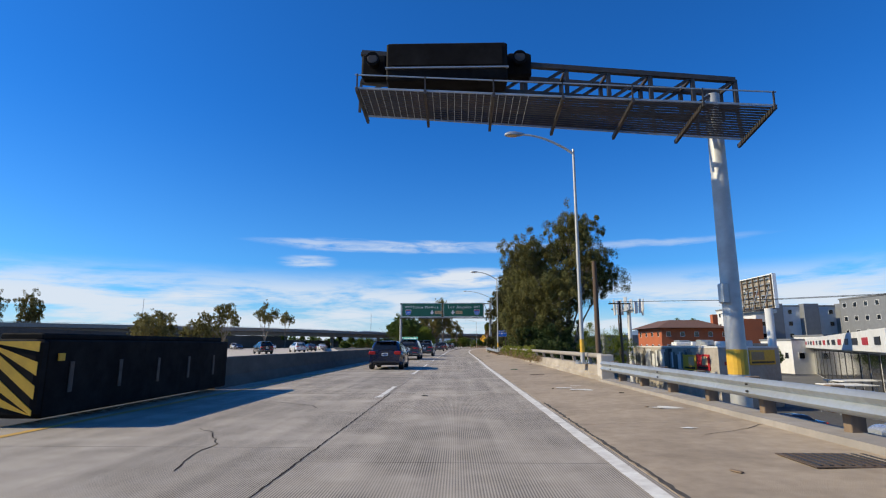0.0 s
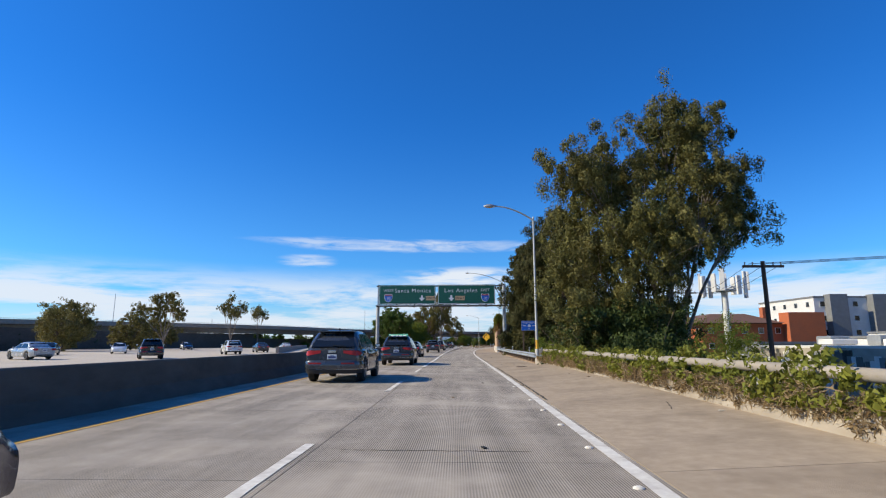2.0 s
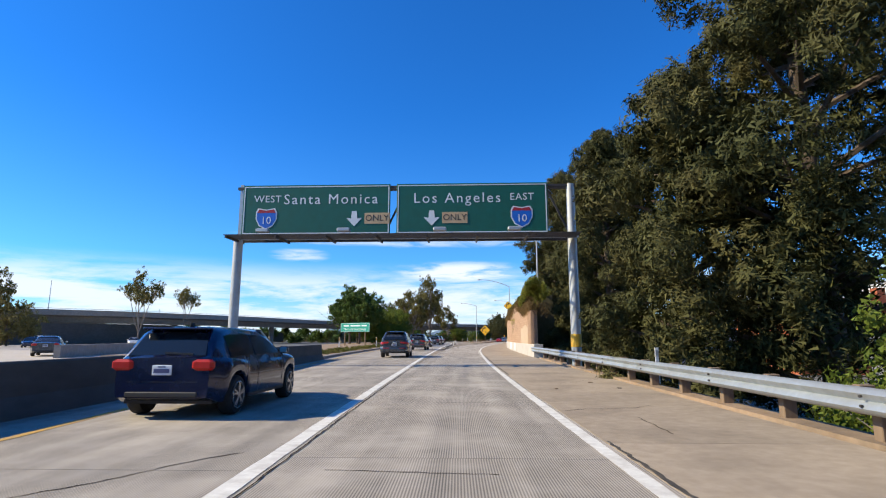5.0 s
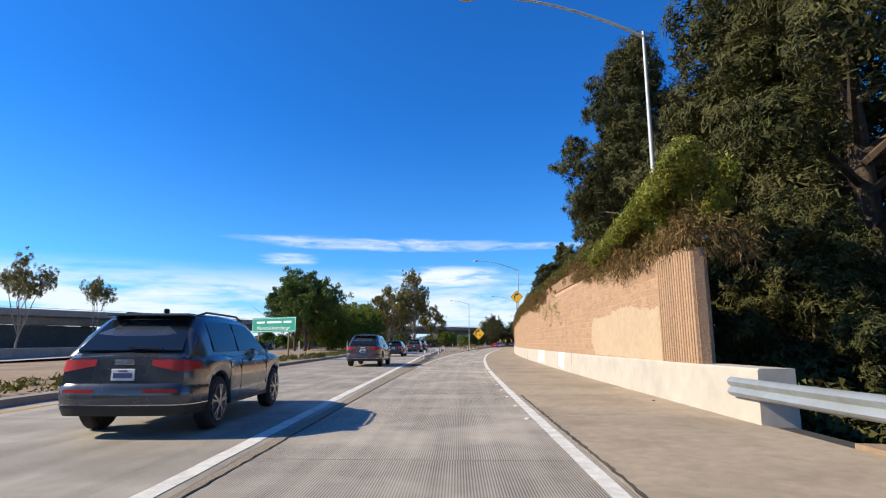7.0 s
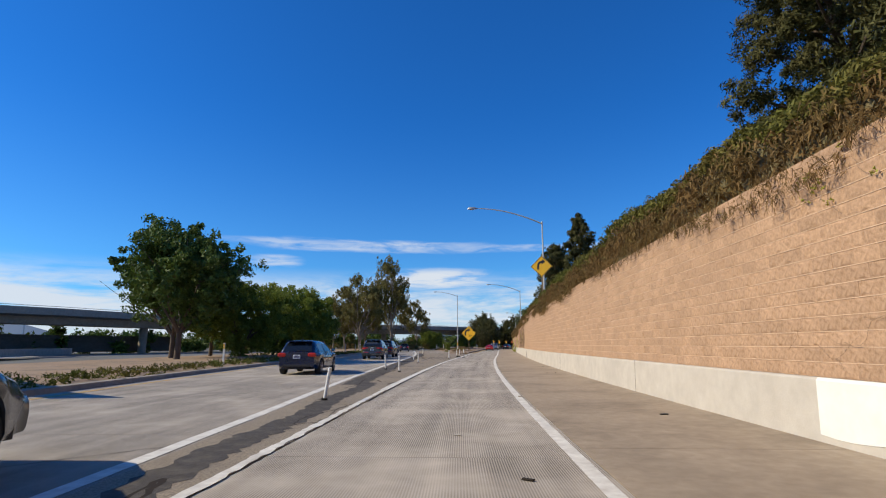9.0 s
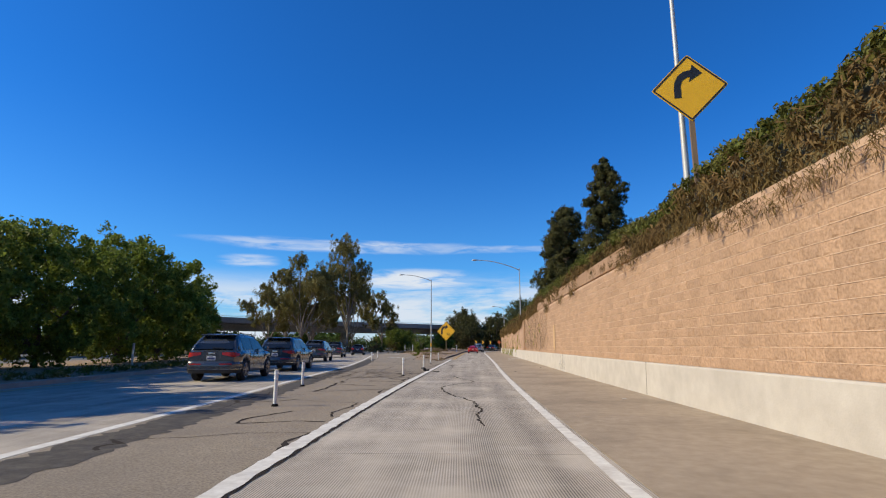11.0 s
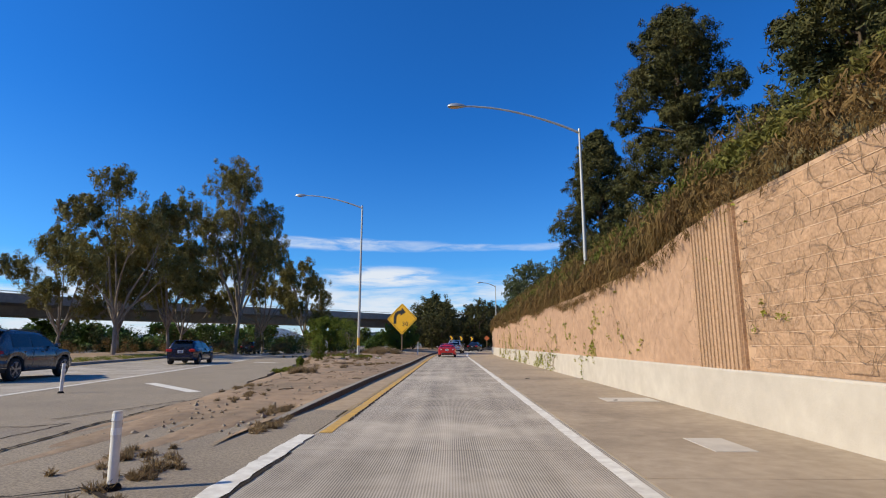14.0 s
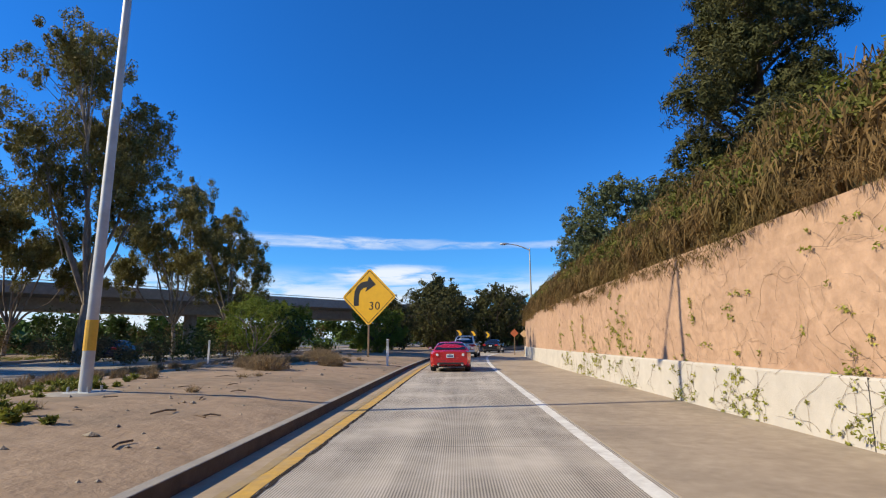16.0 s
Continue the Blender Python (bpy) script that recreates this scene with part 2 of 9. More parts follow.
M = {
    "shoulder": material("shoulder concrete", (0.40, 0.315, 0.222), (0.31, 0.24, 0.168), 5, 0.9, bump=0.4, bump_scale=50, stain=(0.17, 0.13, 0.09), stain_scale=0.5, stain_amount=0.8, vary=0.06),
    "joint": material("joint filler", (0.05, 0.046, 0.042), (0.03, 0.028, 0.026), 5, 0.95),
    "gore": material("gore asphalt", (0.36, 0.295, 0.215), (0.19, 0.152, 0.11), 38, 0.95, tight=0.13, bump=0.6, bump_scale=60, stain=(0.17, 0.14, 0.11), stain_scale=0.4, stain_amount=0.6),
    "gutter": material("dusty gutter concrete", (0.42, 0.315, 0.205), (0.32, 0.235, 0.148), 4, 0.92, bump=0.3, stain=(0.22, 0.16, 0.10), stain_scale=1.2, stain_amount=0.6),
    "tar": material("tar crack sealing", (0.026, 0.02, 0.015), (0.044, 0.033, 0.024), 6, 0.9, spec=0.15),
    "white_line": material("white road paint", (0.80, 0.77, 0.69), (0.62, 0.58, 0.51), 7, 0.7, stain=(0.36, 0.31, 0.26), stain_scale=2.5, stain_amount=0.6),
    "yellow_line": material("yellow road paint", (0.62, 0.36, 0.05), (0.46, 0.27, 0.06), 7, 0.7, stain=(0.32, 0.26, 0.17), stain_scale=2.5, stain_amount=0.6),
    "yellow_faded": material("faded yellow road paint", (0.36, 0.25, 0.10), (0.27, 0.19, 0.10), 7, 0.8, stain=(0.34, 0.29, 0.22), stain_scale=2.5, stain_amount=0.7),
    # near-black base stands in for shade on the island kerb's face
    "kerb": material("stained kerb concrete darkened for shade", (0.095, 0.066, 0.046), (0.055, 0.04, 0.03), 4, 0.95, bump=0.5, stain=(0.10, 0.078, 0.06), stain_scale=1.2, stain_amount=0.6),
    "concrete": material("barrier concrete", (0.36, 0.315, 0.26), (0.27, 0.235, 0.195), 3, 0.9, bump=0.3, bump_scale=30, stain=(0.20, 0.18, 0.155), stain_scale=0.7, stain_amount=0.6),
    "shop_grey": material("warm grey stucco", (0.42, 0.37, 0.31), (0.35, 0.305, 0.25), 2.0, 0.9, bump=0.2, stain=(0.25, 0.22, 0.18), stain_scale=0.5, stain_amount=0.5),
    "plinth": material("pale plinth concrete", (0.53, 0.48, 0.41), (0.45, 0.40, 0.34), 2.5, 0.88, bump=0.25, bump_scale=30, stain=(0.35, 0.31, 0.27), stain_scale=0.6, stain_amount=0.5),
    "parapet": material("weathered parapet concrete", (0.46, 0.40, 0.32), (0.34, 0.285, 0.215), 3, 0.9, bump=0.4, bump_scale=25, stain=(0.19, 0.15, 0.11), stain_scale=0.7, stain_amount=0.85, stretch=(1, 0.35, 1)),
    "leaf_dark": material("dark shrub leaves", (0.055, 0.078, 0.02), (0.03, 0.046, 0.012), 0.6, 0.6, stain=(0.09, 0.11, 0.03), stain_scale=0.5, stain_amount=0.4, island=0.35, spec=0.15, trans=0.1),
    "fresh": material("fresh white patch paint", (0.78, 0.75, 0.69), (0.70, 0.67, 0.61), 3, 0.8),
    "block": material("split-face tan block", (0.49, 0.31, 0.19), (0.30, 0.182, 0.106), 22, 0.95, tight=0.17, bump=0.7, bump_scale=22, stain=(0.33, 0.205, 0.125), stain_scale=0.28, stain_amount=0.4, island=0.10),
    "block_piece": material("split-face tan block piece", (0.49, 0.31, 0.19), (0.30, 0.182, 0.106), 22, 0.95, tight=0.17, bump=0.7, bump_scale=22, stain=(0.33, 0.205, 0.125), stain_scale=0.28, stain_amount=0.4, vary=0.10),
    "mortar_pale": material("pale mortar", (0.64, 0.45, 0.31), (0.50, 0.34, 0.225), 4, 0.95, bump=0.3),
    "coat": material("rough tan render", (0.50, 0.315, 0.20), (0.34, 0.21, 0.132), 4.5, 0.95, tight=0.22, bump=0.9, bump_scale=8, stain=(0.31, 0.185, 0.12), stain_scale=0.5, stain_amount=0.6),
    "mortar": material("block mortar", (0.54, 0.36, 0.235), (0.44, 0.285, 0.18), 6, 0.95, bump=0.4, stain=(0.30, 0.19, 0.12), stain_scale=0.8, stain_amount=0.6),
    "fade": material("painted-over panel", (0.50, 0.37, 0.25), (0.43, 0.31, 0.205), 6, 0.95, bump=0.5, stain=(0.53, 0.41, 0.25), stain_scale=0.9, stain_amount=0.5),
    "ochre": material("ochre patch paint", (0.57, 0.37, 0.195), (0.42, 0.265, 0.14), 24, 0.95, bump=1.0, bump_scale=18),
    # base colour lowered to carry the shade on the median barrier's lane side
    "barrier": material("stained barrier concrete darkened for shade", (0.10, 0.085, 0.068), (0.07, 0.06, 0.048), 3, 0.92, bump=0.3, bump_scale=30, stain=(0.11, 0.10, 0.09), stain_scale=0.6, stain_amount=0.6, stretch=(1, 0.4, 1)),
    "rust": material("rusted iron", (0.16, 0.11, 0.075), (0.10, 0.07, 0.05), 8, 0.85, metal=0.3, bump=0.4),
    "scrawl": material("faint grey spray paint", (0.22, 0.205, 0.185), (0.33, 0.31, 0.28), 8, 0.9),
    "tarmac": material("dark patched tarmac", (0.035, 0.03, 0.025), (0.075, 0.062, 0.05), 5, 0.9, bump=0.7, stain=(0.20, 0.17, 0.13), stain_scale=3.5, stain_amount=0.45),
    "dirt": material("dry dirt", (0.385, 0.265, 0.163), (0.25, 0.165, 0.098), 3.0, 0.98, tight=0.2, bump=1.0, bump_scale=9, stain=(0.13, 0.10, 0.065), stain_scale=0.35, stain_amount=0.85),
    "ground": material("town ground", (0.17, 0.16, 0.145), (0.11, 0.105, 0.095), 0.4, 0.95, stain=(0.10, 0.10, 0.055), stain_scale=0.03, stain_amount=0.8),
    "slope": material("slope soil", (0.17, 0.13, 0.07), (0.11, 0.10, 0.045), 2.0, 0.98, bump=0.8, bump_scale=6),
    "asphalt": material("asphalt", (0.085, 0.082, 0.08), (0.06, 0.058, 0.056), 3, 0.92, bump=0.3),
    "galv": material("galvanised steel", (0.46, 0.49, 0.50), (0.36, 0.39, 0.40), 5, 0.5, metal=0.55, stain=(0.25, 0.22, 0.19), stain_scale=1.2, stain_amount=0.4),
    "pole": material("weathered pole steel", (0.50, 0.50, 0.48), (0.40, 0.40, 0.39), 4, 0.55, metal=0.35, stain=(0.27, 0.24, 0.21), stain_scale=0.8, stain_amount=0.35),
    "dark_steel": material("dark gantry steel", (0.075, 0.07, 0.065), (0.045, 0.042, 0.04), 5, 0.6, metal=0.4, stain=(0.13, 0.07, 0.04), stain_scale=1.5, stain_amount=0.4),
    "black": material("black housing", (0.011, 0.010, 0.009), (0.007, 0.006, 0.006), 4, 0.85, spec=0.12, stain=(0.03, 0.028, 0.026), stain_scale=1.5, stain_amount=0.5),
    "yellow_band": material("yellow band paint", (0.72, 0.42, 0.03), (0.55, 0.31, 0.03), 6, 0.6),
    "sign_green": material("green sign sheeting", (0.006, 0.11, 0.068), (0.005, 0.095, 0.058), 3, 0.45),
    "memo_green": material("bright green sign sheeting", (0.012, 0.30, 0.21), (0.010, 0.27, 0.19), 3, 0.45),
    "sign_blue": material("blue sign sheeting", (0.012, 0.14, 0.58), (0.012, 0.125, 0.52), 3, 0.45),
    "sign_yellow": material("yellow sign sheeting", (0.80, 0.44, 0.012), (0.72, 0.39, 0.012), 3, 0.45),
    "sign_back": material("bare aluminium", (0.45, 0.46, 0.46), (0.36, 0.37, 0.37), 4, 0.5, metal=0.6),
    "sign_white": material("white sign legend", (0.78, 0.79, 0.78), (0.70, 0.71, 0.70), 4, 0.5),
    "sign_black": material("black sign legend", (0.012, 0.012, 0.012), (0.018, 0.018, 0.018), 4, 0.5),
    "sign_red": material("red shield", (0.42, 0.02, 0.025), (0.36, 0.02, 0.025), 4, 0.5),
    "sign_tan": material("faded yellow panel", (0.62, 0.42, 0.22), (0.54, 0.36, 0.19), 5, 0.55),
    "post_wood": material("treated timber post", (0.23, 0.16, 0.10), (0.15, 0.10, 0.065), 6, 0.9, stretch=(1, 1, 0.15)),
    "pole_wood": material("utility pole timber", (0.15, 0.095, 0.06), (0.09, 0.06, 0.04), 6, 0.9, stretch=(1, 1, 0.1)),
    "white_plastic": material("white plastic post", (0.74, 0.73, 0.70), (0.62, 0.60, 0.57), 5, 0.6, stain=(0.3, 0.27, 0.23), stain_scale=4, stain_amount=0.5),
    "bark_grey": material("pale eucalyptus bark", (0.30, 0.25, 0.20), (0.13, 0.10, 0.075), 5, 0.95, stretch=(1, 1, 0.25), bump=0.5),
    "bark_dark": material("dark pine bark", (0.12, 0.085, 0.06), (0.07, 0.05, 0.036), 6, 0.98, stretch=(1, 1, 0.3), bump=0.8),
    "leaf_gum": material("olive gum leaves", (0.185, 0.17, 0.05), (0.09, 0.09, 0.027), 0.5, 0.6, stain=(0.19, 0.145, 0.055), stain_scale=0.35, stain_amount=0.45, island=0.4, spec=0.15, trans=0.14),
    "leaf_euc": material("eucalyptus leaves", (0.235, 0.20, 0.06), (0.125, 0.115, 0.035), 0.5, 0.6, stain=(0.22, 0.165, 0.068), stain_scale=0.35, stain_amount=0.5, island=0.35, spec=0.15, trans=0.17),
    "leaf_pine": material("pine needles", (0.076, 0.076, 0.025), (0.038, 0.042, 0.014), 0.5, 0.75, stain=(0.15, 0.115, 0.04), stain_scale=0.4, stain_amount=0.5, island=0.4, spec=0.15, trans=0.06),
    "leaf_green": material("broad green leaves", (0.10, 0.15, 0.03), (0.052, 0.092, 0.02), 0.5, 0.55, stain=(0.10, 0.14, 0.035), stain_scale=0.4, stain_amount=0.5, island=0.35, spec=0.15, trans=0.16),
    "leaf_yellow": material("yellow-green vine leaves", (0.23, 0.235, 0.036), (0.13, 0.15, 0.026), 1.0, 0.6, stain=(0.26, 0.19, 0.045), stain_scale=0.7, stain_amount=0.35, island=0.4, spec=0.15, trans=0.28),
    "leaf_bright": material("bright shrub leaves", (0.185, 0.225, 0.036), (0.105, 0.15, 0.024), 0.8, 0.6, stain=(0.21, 0.20, 0.04), stain_scale=0.7, stain_amount=0.5, island=0.35, spec=0.15, trans=0.4),
    "leaf_vine": material("pale creeper leaves", (0.36, 0.34, 0.06), (0.22, 0.24, 0.045), 1.0, 0.6, island=0.4, spec=0.15, trans=0.3),
    "leaf_ivy": material("ground cover leaves", (0.125, 0.135, 0.024), (0.075, 0.085, 0.017), 0.8, 0.7, stain=(0.20, 0.14, 0.045), stain_scale=0.22, stain_amount=0.85, island=0.4, spec=0.15, trans=0.2),
    "leaf_olive": material("grey-green shrub leaves", (0.13, 0.15, 0.075), (0.09, 0.11, 0.055), 0.8, 0.7, island=0.3, spec=0.15, trans=0.25),
    "dry": material("dry stalks", (0.34, 0.25, 0.14), (0.22, 0.155, 0.085), 1.2, 0.95, stain=(0.12, 0.085, 0.05), stain_scale=0.4, stain_amount=0.6, island=0.4, spec=0.15, trans=0.2),
    "dry_dark": material("brown dying stalks", (0.22, 0.135, 0.055), (0.12, 0.08, 0.034), 1.2, 0.95, stain=(0.11, 0.095, 0.028), stain_scale=0.5, stain_amount=0.7, island=0.4, spec=0.15, trans=0.2),
    "glass": material("dark window glass", (0.012, 0.015, 0.018), (0.010, 0.012, 0.015), 1, 0.06, spec=0.6),
    "tyre": material("tyre rubber", (0.018, 0.018, 0.018), (0.012, 0.012, 0.012), 20, 0.85),
    "trim": material("black plastic trim", (0.02, 0.02, 0.021), (0.014, 0.014, 0.015), 10, 0.6),
    "rim": material("alloy rim", (0.42, 0.42, 0.43), (0.34, 0.34, 0.35), 5, 0.3, metal=0.9),
    "chrome": material("chrome trim", (0.62, 0.63, 0.64), (0.58, 0.59, 0.60), 5, 0.15, metal=1.0),
    "lamp_red": material("red tail lamp", (0.46, 0.02, 0.012), (0.34, 0.012, 0.008), 6, 0.4, coat=0.15, spec=0.3),
    "plate": material("plate white", (0.72, 0.73, 0.74), (0.66, 0.67, 0.68), 6, 0.5),
    "plate_ink": material("plate ink", (0.05, 0.06, 0.16), (0.05, 0.06, 0.14), 6, 0.5),
    "stucco_white": material("white stucco", (0.70, 0.69, 0.66), (0.60, 0.59, 0.56), 1, 0.9, stain=(0.48, 0.46, 0.43), stain_scale=0.2, stain_amount=0.4),
    "stucco_grey": material("grey stucco", (0.20, 0.205, 0.21), (0.16, 0.165, 0.17), 1, 0.9),
    "brick_orange": material("orange brick", (0.48, 0.13, 0.045), (0.36, 0.10, 0.04), 4, 0.9, stain=(0.25, 0.09, 0.05), stain_scale=0.3),
    "roof_brown": material("brown tile roof", (0.16, 0.085, 0.06), (0.11, 0.06, 0.045), 3, 0.9),
    "hill": material("far hazy hills", (0.13, 0.19, 0.27), (0.11, 0.165, 0.235), 0.003, 1.0),
}


def lane_material(name, k):
    """Grooved concrete: fine tining along the lane, tyre-polished bands, oil and stains. The map's u runs across the road."""
    m = material(name, (0.53 * k, 0.46 * k, 0.375 * k), (0.44 * k, 0.38 * k, 0.305 * k), 2.2, 0.85, bump=0.25, bump_scale=60, stain=(0.34, 0.29, 0.23), stain_scale=0.22, stain_amount=0.4, vary=0.06)
    nt = m.node_tree
    N, L = nt.nodes, nt.links
    b = N["Principled BSDF"]
    uv = N.new("ShaderNodeUVMap")
    mp = N.new("ShaderNodeMapping")
    mp.inputs["Scale"].default_value = (2.6, 0.09, 1)
    L.new(uv.outputs[0], mp.inputs[0])
    streaks = N.new("ShaderNodeTexNoise")
    streaks.inputs["Scale"].default_value, streaks.inputs["Detail"].default_value = 1.0, 5
    L.new(mp.outputs[0], streaks.inputs["Vector"])
    mr = N.new("ShaderNodeMapRange")
    for i, x in enumerate((0.32, 0.72, 1.1, 0.82)):
        mr.inputs[i + 1].default_value = x
    L.new(streaks.outputs["Fac"], mr.inputs[0])
    wave = N.new("ShaderNodeTexWave")
    wave.bands_direction = "X"
    wave.inputs["Scale"].default_value, wave.inputs["Distortion"].default_value = 2 * math.pi / 20 / 0.027, 0.0
    L.new(uv.outputs[0], wave.inputs["Vector"])
    patch = N.new("ShaderNodeTexNoise")
    patch.inputs["Scale"].default_value, patch.inputs["Detail"].default_value = 0.6, 3
    L.new(uv.outputs[0], patch.inputs["Vector"])
    depth = N.new("ShaderNodeMapRange")
    for i, x in enumerate((0.34, 0.54, 0.12, 0.62)):
        depth.inputs[i + 1].default_value = x
    L.new(patch.outputs["Fac"], depth.inputs[0])
    mul = N.new("ShaderNodeMath")
    mul.operation = "MULTIPLY"
    L.new(wave.outputs["Fac"], mul.inputs[0])
    L.new(depth.outputs[0], mul.inputs[1])
    sub = N.new("ShaderNodeMath")
    sub.operation = "SUBTRACT"
    L.new(mr.outputs[0], sub.inputs[0])
    L.new(mul.outputs[0], sub.inputs[1])
    mx = N.new("ShaderNodeMix")
    mx.data_type, mx.blend_type = "RGBA", "MULTIPLY"
    mx.inputs[0].default_value = 1.0
    old = b.inputs["Base Color"].links[0].from_socket
    L.new(old, mx.inputs[6])
    L.new(sub.outputs[0], mx.inputs[7])
    L.new(mx.outputs[2], b.inputs["Base Color"])
    return m


M["lane"] = lane_material("lane concrete", 1.0)
M["lane_old"] = lane_material("older lane concrete", 0.88)


def car_paint(name, c):
    return material(name, c, tuple(x * 0.93 for x in c), 2.2, 0.26, metal=0.25, coat=0.8, stain=tuple(x * 0.8 + 0.012 for x in c), stain_scale=1.4, stain_amount=0.35)


M["paint_grey"] = car_paint("slate grey paint", (0.055, 0.06, 0.068))
M["paint_blue"] = car_paint("dark blue paint", (0.007, 0.011, 0.042))
M["paint_slate"] = car_paint("dark blue-grey paint", (0.04, 0.045, 0.055))
M["paint_red"] = car_paint("bright red paint", (0.55, 0.008, 0.012))
M["paint_black"] = car_paint("black paint", (0.012, 0.012, 0.013))
M["paint_white"] = car_paint("white paint", (0.72, 0.72, 0.70))
M["paint_silver"] = car_paint("silver paint", (0.38, 0.40, 0.42))

# ---- plan: the road's reference line, s metres along it, d metres to its right ----
HEADS = ((-400, -1.0), (0, -1.0), (41, -1.0), (62, -1.6), (90, -2.7), (110, -3.5), (131, -4.9), (151, -6.8), (172, -8.7), (185, -9.3), (205, -9.1), (240, -9.0), (262, -12), (330, -55), (400, -75))
S_GRID = np.arange(-400.0, 401.0, 1.0)
_h = np.radians(np.interp(S_GRID, [a for a, b in HEADS], [b for a, b in HEADS]))
_i0 = 400
_x, _y = np.cumsum(-np.sin(_h)), np.cumsum(np.cos(_h))
REF_X, REF_Y = _x - _x[_i0], _y - _y[_i0]


def head(s):
    return float(np.interp(s, S_GRID, _h))


def P(s, d=0.0, z=0.0):
    """The world place at s along the road, d to its right."""
    x, y, h = np.interp(s, S_GRID, REF_X), np.interp(s, S_GRID, REF_Y), head(s)
    return Vector((x + d * math.cos(h), y + d * math.sin(h), z))


def at(s, d, z=0.0, turn=0.0):
    """A pose there, its y axis along the road."""
    p = P(s, d, z)
    return pose(p.x, p.y, p.z, 0, 0, math.degrees(head(s)) + turn)


def knots(*pairs):
    xs, ys = [a for a, b in pairs], [b for a, b in pairs]
    return lambda s: float(np.interp(s, xs, ys))


class Geo:
    """Gathers faces for one mesh."""

    def __init__(self):
        self.v, self.f = [], []

    def add(self, verts, faces, m=None):
        n = len(self.v)
        self.v += [tuple(m @ Vector(p)) if m else tuple(p) for p in verts]
        self.f += [tuple(i + n for i in q) for q in faces]
        return self

    def box(self, c, size, m=None, bevel=0.0):
        x, y, z = (a / 2 for a in size)
        if bevel <= 0:
            vs = [(c[0] + i * x, c[1] + j * y, c[2] + k * z) for k in (-1, 1) for j in (-1, 1) for i in (-1, 1)]
            return self.add(vs, [(0, 2, 3, 1), (4, 5, 7, 6), (0, 1, 5, 4), (2, 6, 7, 3), (0, 4, 6, 2), (1, 3, 7, 5)], m)
        b = min(bevel, x * 0.9, y * 0.9, z * 0.9)
        rings = []
        for zz, ins in ((-z, b), (-z + b, 0), (z - b, 0), (z, b)):
            a, e = x - ins, y - ins
            rings.append([(c[0] + p, c[1] + q, c[2] + zz) for p, q in ((a - b, -e), (a, -e + b), (a, e - b), (a - b, e), (-a + b, e), (-a, e - b), (-a, -e + b), (-a + b, -e))])
        return self.loft(rings, m=m)

    def loft(self, rings, close=True, caps=True, m=None):
        n = len(rings[0])
        vs = [p for r in rings for p in r]
        fs = []
        for k in range(len(rings) - 1):
            for i in range(n if close else n - 1):
                j = (i + 1) % n
                fs.append((k * n + i, k * n + j, (k + 1) * n + j, (k + 1) * n + i))
        if caps and close:
            fs.append(tuple(range(n))[::-1])
            fs.append(tuple((len(rings) - 1) * n + i for i in range(n)))
        return self.add(vs, fs, m)

    def tube(self, pts, radii, n=8, m=None, caps=True):
        """A round bar through pts."""
        rings = []
        pts = [Vector(p) for p in pts]
        if isinstance(radii, (int, float)):
            radii = [radii] * len(pts)
        for i, p in enumerate(pts):
            t = (pts[min(i + 1, len(pts) - 1)] - pts[max(i - 1, 0)]).normalized()
            u = t.cross(Vector((0, 0, 1)) if abs(t.z) < 0.9 else Vector((0, 1, 0))).normalized()
            w = t.cross(u)
            rings.append([tuple(p + radii[i] * (math.cos(a) * u + math.sin(a) * w)) for a in (2 * math.pi * k / n for k in range(n))])
        return self.loft(rings, caps=caps, m=m)

    def bar(self, a, b, w, h=None, m=None):
        """A square bar from a to b."""
        a, b = Vector(a), Vector(b)
        h = h or w
        t = (b - a).normalized()
        u = t.cross(Vector((0, 0, 1)) if abs(t.z) < 0.95 else Vector((0, 1, 0))).normalized()
        q = t.cross(u)
        r = [[tuple(p + i * u * w / 2 + j * q * h / 2) for i, j in ((-1, -1), (1, -1), (1, 1), (-1, 1))] for p in (a, b)]
        return self.loft(r, m=m)

    def extrude(self, outline, y0, y1, m=None, axis="y"):
        """A flat outline of (x, z) made thick from y0 to y1."""
        if axis == "y":
            r = [[(x, y, z) for x, z in outline] for y in (y0, y1)]
        else:
            r = [[(y, x, z) for x, z in outline] for y in (y0, y1)]
        return self.loft(r, m=m)

    def sweep(self, profile, s0, s1, step=4.0, close=True):
        """A profile of (d, z), or a function of s that gives one, drawn along the road."""
        n = max(1, int(math.ceil((s1 - s0) / step)))
        rings = []
        for k in range(n + 1):
            s = s0 + (s1 - s0) * k / n
            rings.append([tuple(P(s, d, z)) for d, z in (profile(s) if callable(profile) else profile)])
        return self.loft(rings, close=close, caps=close)

    def mesh(self, name, smooth=False):
        me = bpy.data.meshes.new(name)
        me.from_pydata(self.v, [], self.f)
        me.validate()
        bm = bmesh.new()
        bm.from_mesh(me)
        bmesh.ops.recalc_face_normals(bm, faces=bm.faces)
        bm.to_mesh(me)
        bm.free()
        if smooth:
            me.shade_smooth()
            me.set_sharp_from_angle(angle=radians(smooth if smooth is not True else 40))
        return me


def part(name, geo, mat, parent=None, label="", smooth=False, m=None):
    """One mesh object under a thing or a part."""
    me = geo.mesh(name, smooth) if isinstance(geo, Geo) else geo
    if not me.materials:
        me.materials.append(M[mat])
    ob = new(name, me)
    if parent is not None:
        ob.parent = parent
    if m is not None:
        ob.matrix_basis = m
    if label:
        tagged(ob, label)
    return ob


def thing(name, m, label, category, group="", kind=""):
    ob = new(name)
    ob.empty_display_size = 0.2
    ob.matrix_basis = m
    return tagged(ob, label, category, group, kind)


